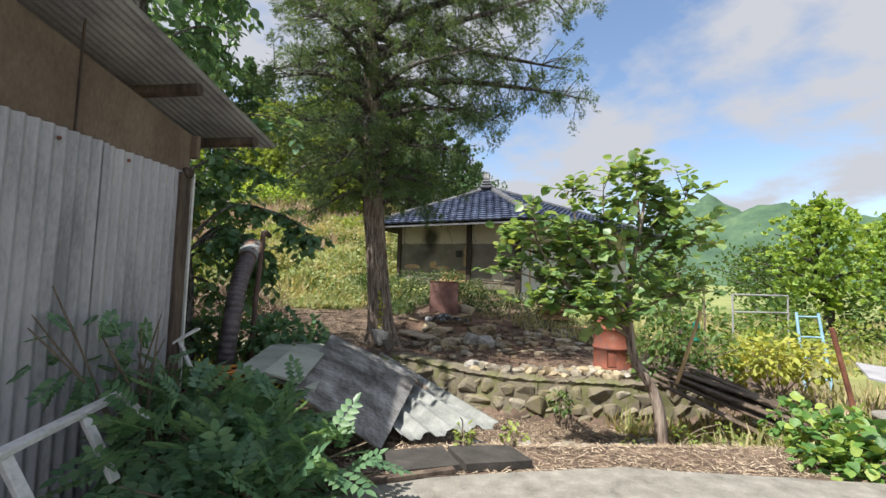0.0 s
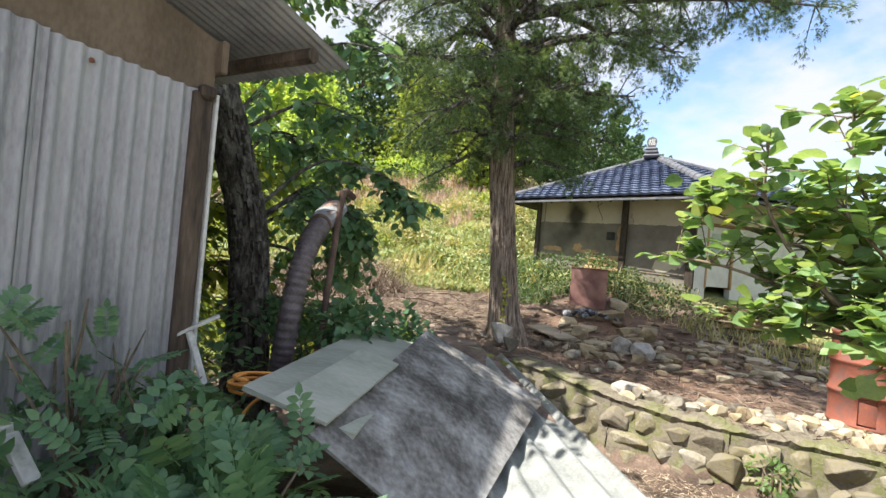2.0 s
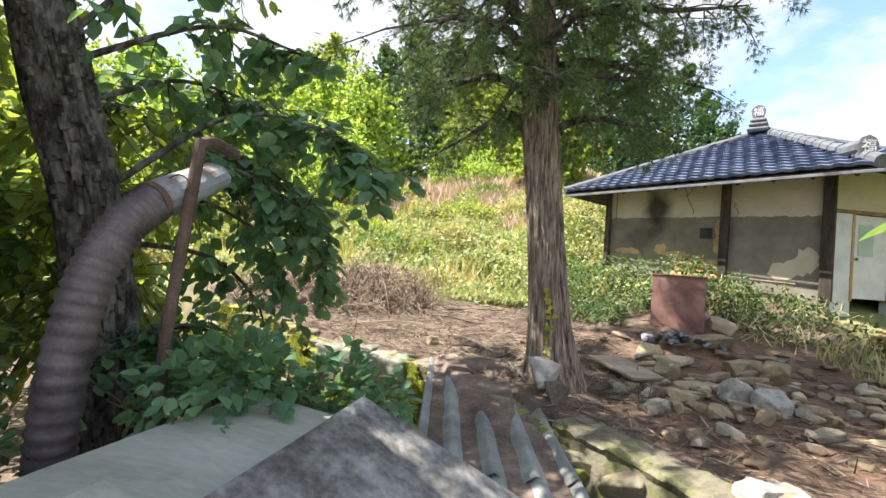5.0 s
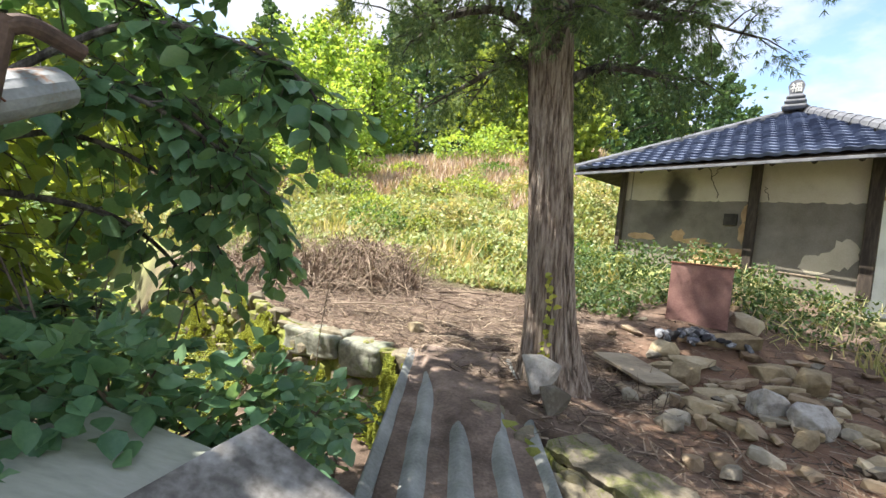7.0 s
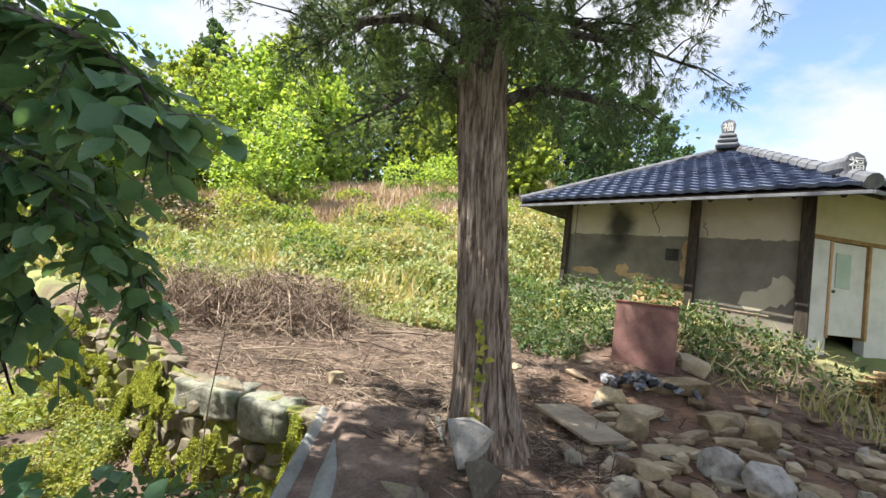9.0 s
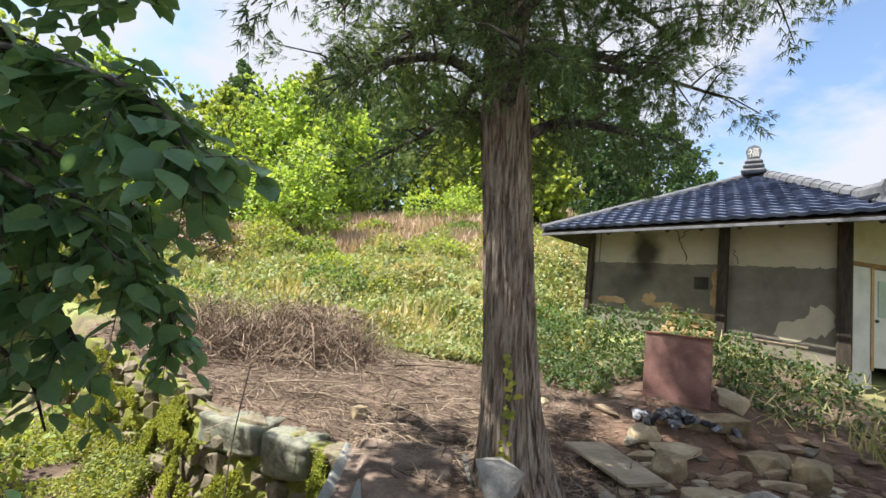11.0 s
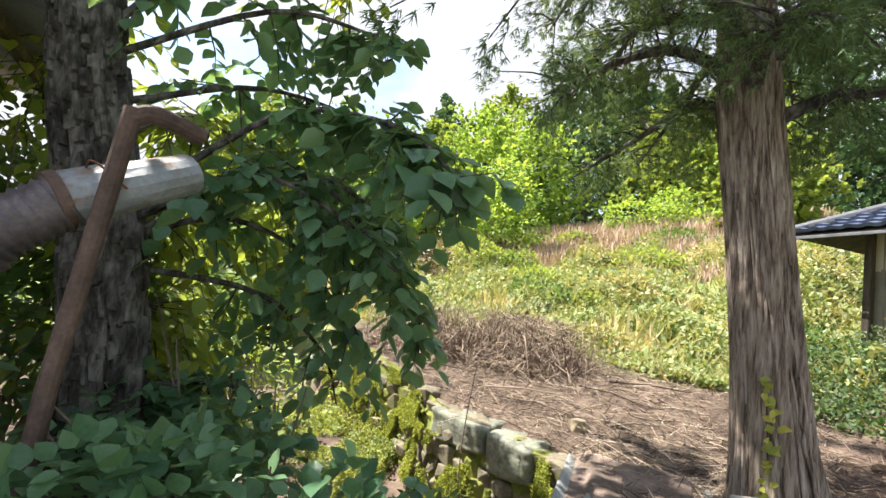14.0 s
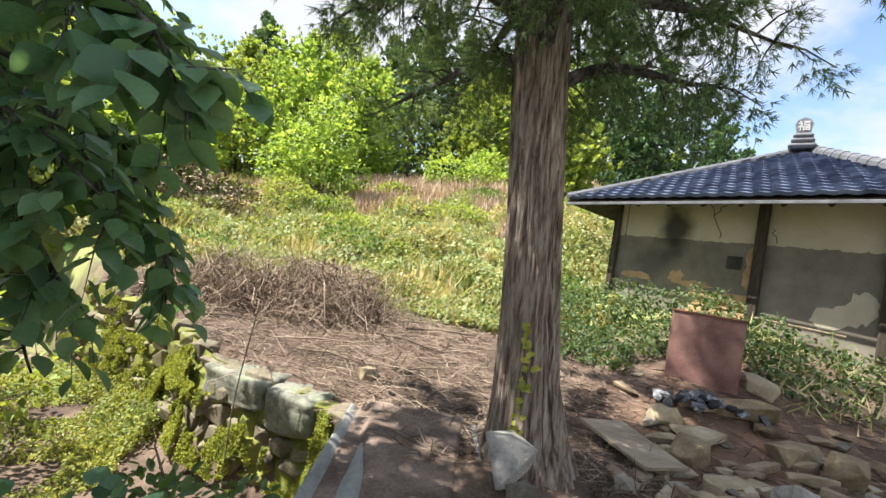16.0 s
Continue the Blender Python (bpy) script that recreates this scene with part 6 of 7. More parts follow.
def coping():
    """The crumbling mortar ledge along the wall's top."""
    line = [(2.95, 7.8), (3.9, 6.75), (4.8, 5.95), (6.1, 5.1), (7.4, 4.55)]
    V, F = [], []
    rows = []
    for (ax, ay), (bx, by) in zip(line, line[1:]):
        L = math.hypot(bx - ax, by - ay); n = int(L / 0.05)
        for k in range(n):
            u = k / n
            x, y = ax + (bx - ax) * u, ay + (by - ay) * u
            nx, ny = (by - ay) / L, -(bx - ax) / L
            j = noise.noise(Vector((x * 3, y * 3, 0))) + 0.7 * noise.noise(Vector((x * 9, y * 9, 3)))
            z = terrace(x, y) + 0.02 + 0.03 * j
            r = []
            for o_, dz in ((0.07 + 0.07 * j, -0.1), (0.11 + 0.08 * j, -0.02), (0.04, 0.012), (-0.15, 0.0), (-0.34 + 0.12 * j, -0.015), (-0.44 + 0.12 * j, -0.1)):
                r.append((x + nx * o_, y + ny * o_, z + dz + 0.03 * noise.noise(Vector((x * 11, y * 11, o_ * 9))) + 0.02 * noise.noise(Vector((x * 25, y * 25, o_ * 20)))))
            rows.append(r)
    for r in rows:
        V += r
    F = [(i * 6 + k, i * 6 + k + 1, (i + 1) * 6 + k + 1, (i + 1) * 6 + k) for i in range(len(rows) - 1) for k in range(5)]
    tagged(mesh_ob("coping", V, F, M["ledge"], smooth=False), "crumbling mossy mortar ledge on the wall", "ledge", kind="structure")


coping()


def loose(name, label, spots, mat, group, seed):
    rng = random.Random(seed)
    for (x, y, sx, sy, sz) in spots:
        o = stone(mat if not isinstance(mat, (list, tuple)) else rng.choice(mat), x, y, land(x, y) + sz * 0.22, sx, sy, sz, rng.uniform(-12, 12), rng.uniform(-12, 12), rng.uniform(0, 360), None, rng.randrange(99), name)
        tagged(o, label, "stone", group)


rs = random.Random(77)
# a line of loose stones behind the ledge and under the drum
row = []
for k in range(95):
    u = rs.random()
    row.append((4.2 + 2.6 * u + rs.gauss(0, 0.1), 6.95 - 1.5 * u + rs.gauss(0, 0.14), rs.uniform(0.14, 0.3), rs.uniform(0.12, 0.24), rs.uniform(0.1, 0.2)))
loose("stone", "loose grey fieldstone lying behind the wall's ledge", row, ["stone", "stone", "tan_stone"], "stones behind the ledge", 5)
t_ = stone("white_stone", 4.15, 6.95, land(4.15, 6.95) + 0.08, 0.42, 0.24, 0.2, 5, 5, 30, None, 3, "stone")
tagged(t_, "long pale block of stone behind the ledge", "stone")
# broken field of flat stones between cedar and house
flatset = []
for k in range(190):
    u = rs.random()
    x = 4.1 + 5.2 * u + rs.gauss(0, 0.25)
    y = 9.0 + rs.gauss(0.6, 0.95) - 0.1 * (x - 4)
    if math.hypot(x - 3.27, y - 9.28) < 0.75 or y < 7.6:
        continue
    flatset.append((x, y, rs.uniform(0.13, 0.44), rs.uniform(0.1, 0.26), rs.uniform(0.05, 0.16)))
for k in range(36):
    x = rs.uniform(7.0, 9.8)
    flatset.append((x, 8.9 + rs.gauss(0.4, 0.6), rs.uniform(0.2, 0.5), rs.uniform(0.15, 0.35), rs.uniform(0.07, 0.18)))
loose("flat_stone", "flat tan stone lying on the red earth", flatset, ["tan_stone", "brown_stone", "tan_stone", "stone", "brown_stone"], "stones on the red earth", 6)
for k, (x, y, sx, sy, sz) in enumerate(((6.0, 10.85, 0.72, 0.34, 0.2), (6.35, 10.35, 0.68, 0.32, 0.18), (6.5, 9.95, 0.36, 0.34, 0.34), (5.5, 9.3, 0.32, 0.3, 0.3), (5.75, 9.0, 0.36, 0.34, 0.3), (5.2, 9.6, 0.62, 0.18, 0.09),
                                              (4.95, 9.3, 0.4, 0.16, 0.08), (4.72, 9.15, 0.32, 0.24, 0.14), (4.98, 10.0, 0.36, 0.3, 0.24), (5.3, 10.4, 0.5, 0.3, 0.14), (5.05, 10.65, 0.34, 0.26, 0.2), (6.5, 11.25, 0.4, 0.26, 0.22))):
    o = stone("tan_stone" if k not in (3, 4) else "white_stone", x, y, land(x, y) + sz * 0.3, sx * 1.15, sy * 1.15, sz * 1.2, (k % 3 - 1) * 6, (k % 4 - 1) * 5, -20 + (k * 37) % 50, None, k * 5 + 2, "flat_stone")
    tagged(o, "large tan slab of stone lying on the red earth" if k not in (3, 4) else "pale rounded block lying on the red earth", "stone", "stones on the red earth")
# stones at the wall's foot
foot = [(3.1 + 0.16 * k + rs.gauss(0, 0.1), 4.5 - 0.06 * k + rs.choice((0, 0.5)) + rs.gauss(0, 0.1), rs.uniform(0.2, 0.5), rs.uniform(0.16, 0.36), rs.uniform(0.09, 0.18)) for k in range(30)]
loose("flat_stone", "pale flat stone at the foot of the wall", foot, ["white_stone", "tan_stone", "stone"], "stones at the wall's foot", 7)
for x, y, s in ((3.02, 8.78, 0.3), (3.08, 8.4, 0.22)):
    o = stone("white_stone" if s == 0.3 else "stone", x, y, land(x, y) + (0.2 if s == 0.3 else 0.08), s * 1.25, s, s * 1.1, 10, 8, 40, None, 5, "stone")
    tagged(o, "rough whitish block of stone leaning on the cedar's foot" if s == 0.3 else "grey stone beside the roofing sheets", "stone")
def block_bm(seed, sx, sy, sz):
    """A squared boulder: a subdivided block with worn corners and a chipped, pitted skin."""
    bm = bmesh.new()
    bmesh.ops.create_cube(bm, size=2)
    bmesh.ops.subdivide_edges(bm, edges=bm.edges, cuts=15, use_grid_fill=True)
    s = Vector((seed * 3.1, seed * 1.7, seed))
    for v in bm.verts:
        c = v.co.copy()
        r = (abs(c.x) ** 14 + abs(c.y) ** 14 + abs(c.z) ** 14) ** (1 / 14)
        c = c / r
        big, fine = noise.noise(c * 1.1 + s), noise.noise(c * 4.5 + s)
        crack = abs(noise.noise(c * 2.0 + s * 2))
        k = 1 + 0.07 * big + 0.025 * fine + 0.015 * noise.noise(c * 11 + s) - 0.03 * max(0, 0.12 - crack) / 0.12
        v.co = Vector((c.x * sx, c.y * sy * (1 + 0.15 * c.x), c.z * sz * (1 - 0.12 * c.x))) * k
    return bm


def edge_block(x, y, sx, sy, sz, rz, seed, lab):
    o = part("edge_stone", block_bm(seed, sx * 0.46, sy * 0.46, sz * 0.42), M["edge_rock"], smooth=True)
    o.matrix_basis = pose(x, y, terrace(x, y + 0.3) - 0.26, 5, -4, rz)
    tagged(o, lab, "stone")


M["edge_rock"] = surface("edge_rock", [(0.28, (0.09, 0.088, 0.07)), (0.45, (0.17, 0.175, 0.14)), (0.55, (0.25, 0.25, 0.205)), (0.64, (0.17, 0.195, 0.12)), (0.82, (0.36, 0.355, 0.3))], 4, 0.95, 1.0, 22)
edge_block(0.5, 10.5, 1.0, 0.55, 0.4, -25, 1, "long squared pale grey-green boulder on the edge of the bank")
edge_block(1.2, 10.16, 0.66, 0.52, 0.46, -22, 7, "grey-green squared boulder on the edge of the bank")
o = stone("tan_stone", 1.75, 10.65, land(1.75, 10.65) + 0.04, 0.26, 0.2, 0.15, 0, 5, 30, None, 7, "stone")
tagged(o, "small rounded stone on the path", "stone")


# ---- things in the yard ----
def build_drum():
    d = thing("oil_drum", (6.5, 5.95, 0.14), "rusty red steel drum with a fire hole cut at its foot", "drum", turn=0)
    bm = bmesh.new()
    prof = [(0.3, 0.0), (0.31, 0.01), (0.31, 0.03), (0.3, 0.04), (0.3, 0.3), (0.316, 0.315), (0.316, 0.335), (0.3, 0.35), (0.3, 0.6), (0.316, 0.615), (0.316, 0.635), (0.3, 0.65), (0.298, 0.88), (0.31, 0.895), (0.308, 0.91), (0.285, 0.905), (0.28, 0.86), (0.28, 0.05)]
    seg = 40
    rings = [[bm.verts.new((r * math.cos(2 * math.pi * k / seg) * (1 + 0.012 * noise.noise(Vector((k * .3, z * 4, 0)))), r * math.sin(2 * math.pi * k / seg), z)) for k in range(seg)] for r, z in prof]
    hole = (23, 24, 25)
    for i, (a, b) in enumerate(zip(rings, rings[1:])):
        for k in range(seg):
            if i in (3,) and k in hole:
                continue
            bm.faces.new((a[k], a[(k + 1) % seg], b[(k + 1) % seg], b[k]))
    part("drum_body", bm, M["drum_red"], d, "rust-streaked red drum wall", smooth=True)
    part("fire_hole", box(0.26, 0.03, 0.14, pose(-0.17, -0.155, 0.15, 0, 0, -47)), M["soot"], d, "sooty fire hole")
    d.scale = (1.1, 1.1, 1.14)
    bm = bmesh.new(); bmesh.ops.create_circle(bm, cap_ends=True, segments=32, radius=0.28, matrix=pose(0, 0, 0.7)); part("ash", bm, M["char"], d)
    o = stone("white_stone", 6.35, 5.5, 0.1, 0.3, 0.2, 0.08, 0, 0, 20, None, 4, "ash_heap"); tagged(o, "pale ash and rubble in front of the drum", "ash")
    # flat stones under it
    for k in range(7):
        o = stone("stone", 6.5 + 0.33 * math.cos(k * 0.9), 5.95 + 0.33 * math.sin(k * 0.9), 0.05, 0.3, 0.26, 0.16, 0, 0, k * 50, None, k, "stone")
        tagged(o, "stone that props the rusty drum", "stone", "stones under the drum")


build_drum()


def build_pan():
    p = thing("metal_box", (5.72, 11.2, land(5.72, 11.2) - 0.03), "rusty brown open sheet-metal box standing upright", "metal box", turn=-26)
    h, w, t = 0.88, 0.78, 0.012
    bm = box(w, t, h, pose(0, 0, h / 2), bevel=0.004)
    part("front_plate", bm, M["pan_rust"], p, "dented brown front plate")
    for s in (-1, 1):
        part("side_plate", box(t, 0.5, h, pose(s * w / 2, 0.26, h / 2, 0, 0, 0), bevel=0.004), M["pan_rust"], p)
    part("back_plate", box(w, t, h, pose(0, 0.51, h / 2), bevel=0.004), M["pan_rust"], p)
    part("rim", box(w + 0.04, 0.03, 0.025, pose(0, -0.005, h + 0.005), bevel=0.006), M["rust"], p)
    heap = thing("charcoal_heap", (5.55, 10.85, land(5.55, 10.85)), "heap of black charcoal and ash lumps before the metal box", "charcoal")
    rng = random.Random(9)
    for k in range(60):
        a, r = rng.uniform(0, 6.28), abs(rng.gauss(0, 0.27))
        s = rng.uniform(0.05, 0.13)
        stone("char", math.cos(a) * r * 1.5, math.sin(a) * r * 0.7, 0.03 + max(0, 0.14 - r * 0.3), s * 1.6, s, s * 0.7, rng.uniform(-40, 40), rng.uniform(-40, 40), rng.uniform(0, 360), heap, k, "lump")


build_pan()
M["tan_board"] = surface("tan_board", [(0.25, (0.17, 0.135, 0.095)), (0.5, (0.29, 0.24, 0.175)), (0.8, (0.4, 0.345, 0.265))], 4, 0.88, 0.4, 40, stretch=(0.35, 1, 1))
plate("plank", [(3.98, 10.2, land(3.98, 10.2) + 0.16), (4.32, 9.45, land(4.3, 9.4) + 0.12), (4.78, 9.6, land(4.7, 9.6) + 0.1), (4.45, 10.3, land(4.4, 10.3) + 0.15)], 0.03, M["tan_board"], "weathered flat board lying on the stones", "board")


def build_woodpile():
    rng = random.Random(15)
    for k in range(30):
        lv = k // 5
        x, y = 9.7 + rng.gauss(0, 0.08), 11.2 + (k % 5) * 0.13 - 0.25
        z = land(9.7, 11.2) + 0.04 + lv * 0.085
        L = rng.uniform(0.75, 1.05)
        ob = part("split_log", box(L, rng.uniform(0.08, 0.13), rng.uniform(0.04, 0.07), bevel=0.012), M["timber"])
        ob.matrix_basis = pose(x, y, z, rng.uniform(-6, 6), rng.uniform(-3, 3), 12 + rng.gauss(0, 7))
        tagged(ob, "weathered timber offcut stacked by the door", "timber", "timber stack by the door")
    for k in range(26):
        x, y = rng.uniform(8.6, 11.2), rng.uniform(9.2, 10.6)
        L = rng.uniform(0.5, 1.3)
        ob = part("timber_scrap", box(L, rng.uniform(0.06, 0.2), rng.uniform(0.02, 0.05), bevel=0.006), M["old_wood" if k % 3 else "timber"])
        ob.matrix_basis = pose(x, y, land(x, y) + 0.05 + 0.05 * rng.random(), rng.uniform(-8, 8), rng.uniform(-8, 8), rng.gauss(-15, 35))
        tagged(ob, "grey timber scrap lying on the rubble", "timber", "timber scraps")


build_woodpile()


def build_heap():
    """Dead bramble heaped at the meadow's edge."""
    rng = np.random.default_rng(44)
    for nm, cx, cy, rx, ry, h, n in (("brush_heap", 0.4, 12.95, 1.1, 0.8, 1.0, 2600), ("brush_heap", -1.0, 12.7, 1.1, 0.7, 0.75, 1900)):
        g = land(cx, cy)
        t = thing(nm, (cx, cy, g), "heap of dead brown bramble stems", "brush")
        a_, r_ = rng.random(n) * 6.283, rng.random(n) ** 0.6 * 1.15
        px, py = rx * r_ * np.cos(a_), ry * r_ * np.sin(a_)
        lump = np.array([0.75 + 0.7 * noise.noise(Vector((x * 1.6 + cx, y * 1.6, 7))) for x, y in zip(px, py)])
        top = np.maximum(0.05, h * (1 - np.minimum(1, r_) ** 1.6) * lump)
        lie = np.array([land(cx + x, cy + y) - g for x, y in zip(px, py)])
        p = np.stack([px, py, lie + top * rng.random(n) ** 0.45], 1)
        d = np.stack([rng.normal(0, 1, n), rng.normal(0, 1, n), rng.normal(0.05, 0.55, n)], 1)
        scatter("tangle", STALK, STALK_F, p, d, rng.uniform(0.18, 0.75, n), M["bramble_dry"], t, seed=3)["kind"] = "stuff"
        m_ = n // 9
        p2 = np.stack([rng.normal(0, rx * 0.75, m_), rng.normal(0, ry * 0.6, m_), np.zeros(m_)], 1)
        p2[:, 2] = [land(cx + x, cy + y) - g for x, y in p2[:, :2]]
        scatter("stem_growth", STALK, STALK_F, p2, np.stack([rng.normal(0, 0.45, m_), rng.normal(0, 0.45, m_), np.ones(m_)], 1), rng.uniform(0.3, 0.95, m_), M["bramble_dry"], t, seed=4)["kind"] = "stuff"
    a, b = Vector((-0.75, 12.3, land(-0.75, 12.3) + 0.06)), Vector((0.95, 12.15, land(0.95, 12.15) + 0.05))
    o = part("pole", tube(spline([a, a.lerp(b, 0.5) + Vector((0, 0, 0.03)), b], 6), 0.03, 8, wobble=0.2), M["twig"]); tagged(o, "pale debarked pole lying on the yard", "pole")
    # thin dead stem hanging by the edge stone
    o = part("dead_stem", tube(spline([(0.72, 9.7, -0.5), (0.7, 9.72, 0.2), (0.75, 9.75, 0.95)], 5), 0.006, 5), M["twig"]); tagged(o, "thin dead stem standing in the ditch", "stem")
    for k, (x, y, az, L) in enumerate(((2.5, 12.6, 10, 1.1), (2.0, 11.9, -20, 0.9), (0.9, 11.4, 15, 1.0), (1.2, 11.0, -8, 0.8), (2.3, 11.0, 30, 0.6), (-0.4, 11.7, 5, 0.9))):
        dx, dy = math.cos(radians(az)) * L / 2, math.sin(radians(az)) * L / 2
        o = part("stick", tube([(x - dx, y - dy, land(x - dx, y - dy) + 0.03), (x, y, land(x, y) + 0.06), (x + dx, y + dy, land(x + dx, y + dy) + 0.03)], [0.014, 0.012, 0.008], 6), M["dry"])
        tagged(o, "dry fallen stick lying on the yard", "stick", "fallen sticks")


build_heap()


def build_duct():
    d = thing("ventilation_duct", (0.28, 5.55, 0.5), "grey ribbed flexible duct and metal spout tied to a rusty post", "duct")
    W = lambda x, y, z: Vector((x - 0.28, y - 5.55, z - 0.5))
    p = spline([W(0.1, 5.9, 0.3), W(0.15, 5.8, 0.71), W(0.21, 5.82, 1.3), W(0.27, 5.93, 1.64), W(0.34, 6.1, 1.83)], 26)
    rr = [0.098 + 0.007 * math.sin(k * 1.9) for k in range(len(p))]
    part("hose", tube(p, rr, 22), M["duct"], d, "ribbed grey-brown hose", smooth=True)
    bm = bmesh.new()
    a, b = W(0.33, 6.08, 1.82), W(0.42, 6.47, 2.03)
    ax = (b - a).normalized(); sd = ax.cross(Vector((0, 0, 1))).normalized(); up = sd.cross(ax)
    rings = []
    for u, w, hh in ((0, 0.1, 0.1), (0.25, 0.12, 0.1), (0.6, 0.13, 0.09), (1.0, 0.12, 0.085)):
        c = a.lerp(b, u)
        rings.append([bm.verts.new(c + sd * w * math.cos(k * math.pi / 8) * (1.1 if u > .3 else 1) + up * hh * math.sin(k * math.pi / 8)) for k in range(16)])
    for r0, r1 in zip(rings, rings[1:]):
        for k in range(16):
            bm.faces.new((r0[k], r0[(k + 1) % 16], r1[(k + 1) % 16], r1[k]))
    M["spout_metal"] = surface("spout_metal", [(0.3, (0.17, 0.075, 0.045)), (0.4, (0.26, 0.17, 0.13)), (0.5, (0.25, 0.265, 0.285)), (0.75, (0.36, 0.38, 0.41))], 7, 0.55, 0.3, 50, metal=0.2)
    part("spout", bm, M["spout_metal"], d, "bent galvanised spout with rust")
    part("collar", tube([a - ax * 0.015, a + ax * 0.02], 0.108, 20), M["iron"], d, "dark wire collar")
    post = [W(0.41, 6.06, -0.3), W(0.45, 6.1, 1.2), W(0.51, 6.165, 2.18)]
    part("post", tube(post, 0.032, 12), M["iron"], d, "rusty iron post")
    part("elbow", tube(spline([W(0.51, 6.165, 2.15), W(0.54, 6.23, 2.18), W(0.6, 6.38, 2.15)], 5), 0.034, 12), M["iron"], d)
    part("wire", tube(spline([W(0.36, 6.13, 1.95), W(0.46, 6.1, 1.97), W(0.5, 6.2, 1.9)], 5), 0.004, 5), M["rust"], d)


build_duct()


def build_trestle():
    t = thing("trestle", (-0.7, 3.4, 0), "white-painted wooden trestle frame leaning by the shed", "trestle")
    def bar(a, b, w, h):
        a, b = Vector(a) - Vector((-0.7, 3.4, 0)), Vector(b) - Vector((-0.7, 3.4, 0))
        ob = part("bar", box((b - a).length, w, h, bevel=0.004), M["white_wood"], t)
        ob.matrix_basis = Matrix.Translation((a + b) / 2) @ (b - a).to_track_quat("X", "Z").to_matrix().to_4x4()
    # top rail, legs, a lower rail
    bar((-0.52, 3.72, 0.8), (-0.95, 2.7, 0.72), 0.07, 0.035)
    bar((-0.5, 3.68, 0.78), (-0.36, 3.62, 0.62), 0.06, 0.03)
    bar((-0.66, 3.38, 0.76), (-0.46, 3.25, 0.4), 0.06, 0.03)
    bar((-0.86, 2.9, 0.72), (-0.5, 2.75, 0.05), 0.07, 0.03)
    bar((-0.45, 3.3, 0.12), (-0.72, 2.5, 0.1), 0.06, 0.03)
    s = thing("slat_frame", (-0.25, 4.8, 0.7), "short white painted slats nailed in a T", "slat")
    for a, b in (((-0.34, 4.74, 0.98), (-0.12, 4.86, 1.1)), ((-0.27, 4.78, 1.0), (-0.13, 4.72, 0.68))):
        a, b = Vector(a) - Vector((-0.25, 4.8, 0.7)), Vector(b) - Vector((-0.25, 4.8, 0.7))
        ob = part("slat", box((b - a).length, 0.05, 0.02, bevel=0.003), M["white_wood"], s)
        ob.matrix_basis = Matrix.Translation((a + b) / 2) @ (b - a).to_track_quat("X", "Z").to_matrix().to_4x4()


build_trestle()


def build_hose():
    h = thing("garden_hose", (0.18, 4.74, 0.62), "coil of orange plastic hose beside the boards", "hose")
    p = []
    for k in range(120):
        a = k * 0.25
        r = 0.15 + 0.02 * math.sin(k * 0.7)
        p.append((r * math.cos(a), r * 0.8 * math.sin(a), 0.03 + 0.0008 * k + 0.01 * math.sin(a * 1.3)))
    part("coil", tube(p, 0.011, 7), M["orange"], h, smooth=True)
    o = part("tail", tube(spline([(0.12, 0.02, 0.05), (0.02, -0.3, 0.0), (0.05, -0.6, -0.12)], 8), 0.011, 7), M["orange"], h, smooth=True)


build_hose()
bush("bramble", (0.1, 4.5, -0.2), "leafy bramble grown over the orange hose", [(0, 0, 0.62, 0.24), (-0.25, 0.15, 0.7, 0.24), (-0.1, -0.25, 0.55, 0.25)], 400, (LEAF * np.array((1.35, 1, 1)), LEAF_F), 0.09, M["leaf_dark"], 83, 24)
# dark slabs and a strip of wood on the verge
for k, (c, lab) in enumerate((([(1.35, 3.55, 0.05), (1.95, 3.45, 0.05), (2.0, 3.9, 0.05), (1.45, 4.0, 0.05)], "a"), ([(2.0, 3.44, 0.05), (2.6, 3.3, 0.04), (2.65, 3.72, 0.03), (2.05, 3.88, 0.05)], "b"))):
    plate("paving_slab", c, 0.07, M["dark_slab"], "dark grey flat slab lying at the lane's edge", "slab", "slabs at the lane's edge")
plate("plank", [(0.35, 3.5, 0.06), (1.85, 3.36, 0.06), (1.86, 3.43, 0.06), (0.36, 3.58, 0.06)], 0.03, M["old_wood"], "weathered wooden strip along the lane's edge", "plank")
bush("weed", (2.35, 4.1, -0.1), "small bright green weed at the sheets' foot", [(0, 0, 0.14, 0.12)], 40, LF, 0.07, M["leaf_light"], 61, 4)
bush("weed", (2.9, 4.0, -0.15), "small bright green weed at the sheets' foot", [(0, 0, 0.14, 0.13)], 40, LF, 0.07, M["leaf_light"], 62, 4)
bush("shrub", (4.75, 5.35, -0.5), "small green bush at the wall's foot", [(0, 0, 0.35, 0.2)], 150, LF, 0.06, M["leaf_mid"], 63, 8)
bush("weeds", (5.0, 3.6, -0.35), "bright green weeds along the wall's foot", [(0, 0, 0.15, 0.25), (0.5, -0.25, 0.15, 0.25), (-0.35, 0.3, 0.12, 0.2), (1.0, -0.5, 0.15, 0.3)], 500, LF, 0.055, M["leaf_light"], 64, 12)


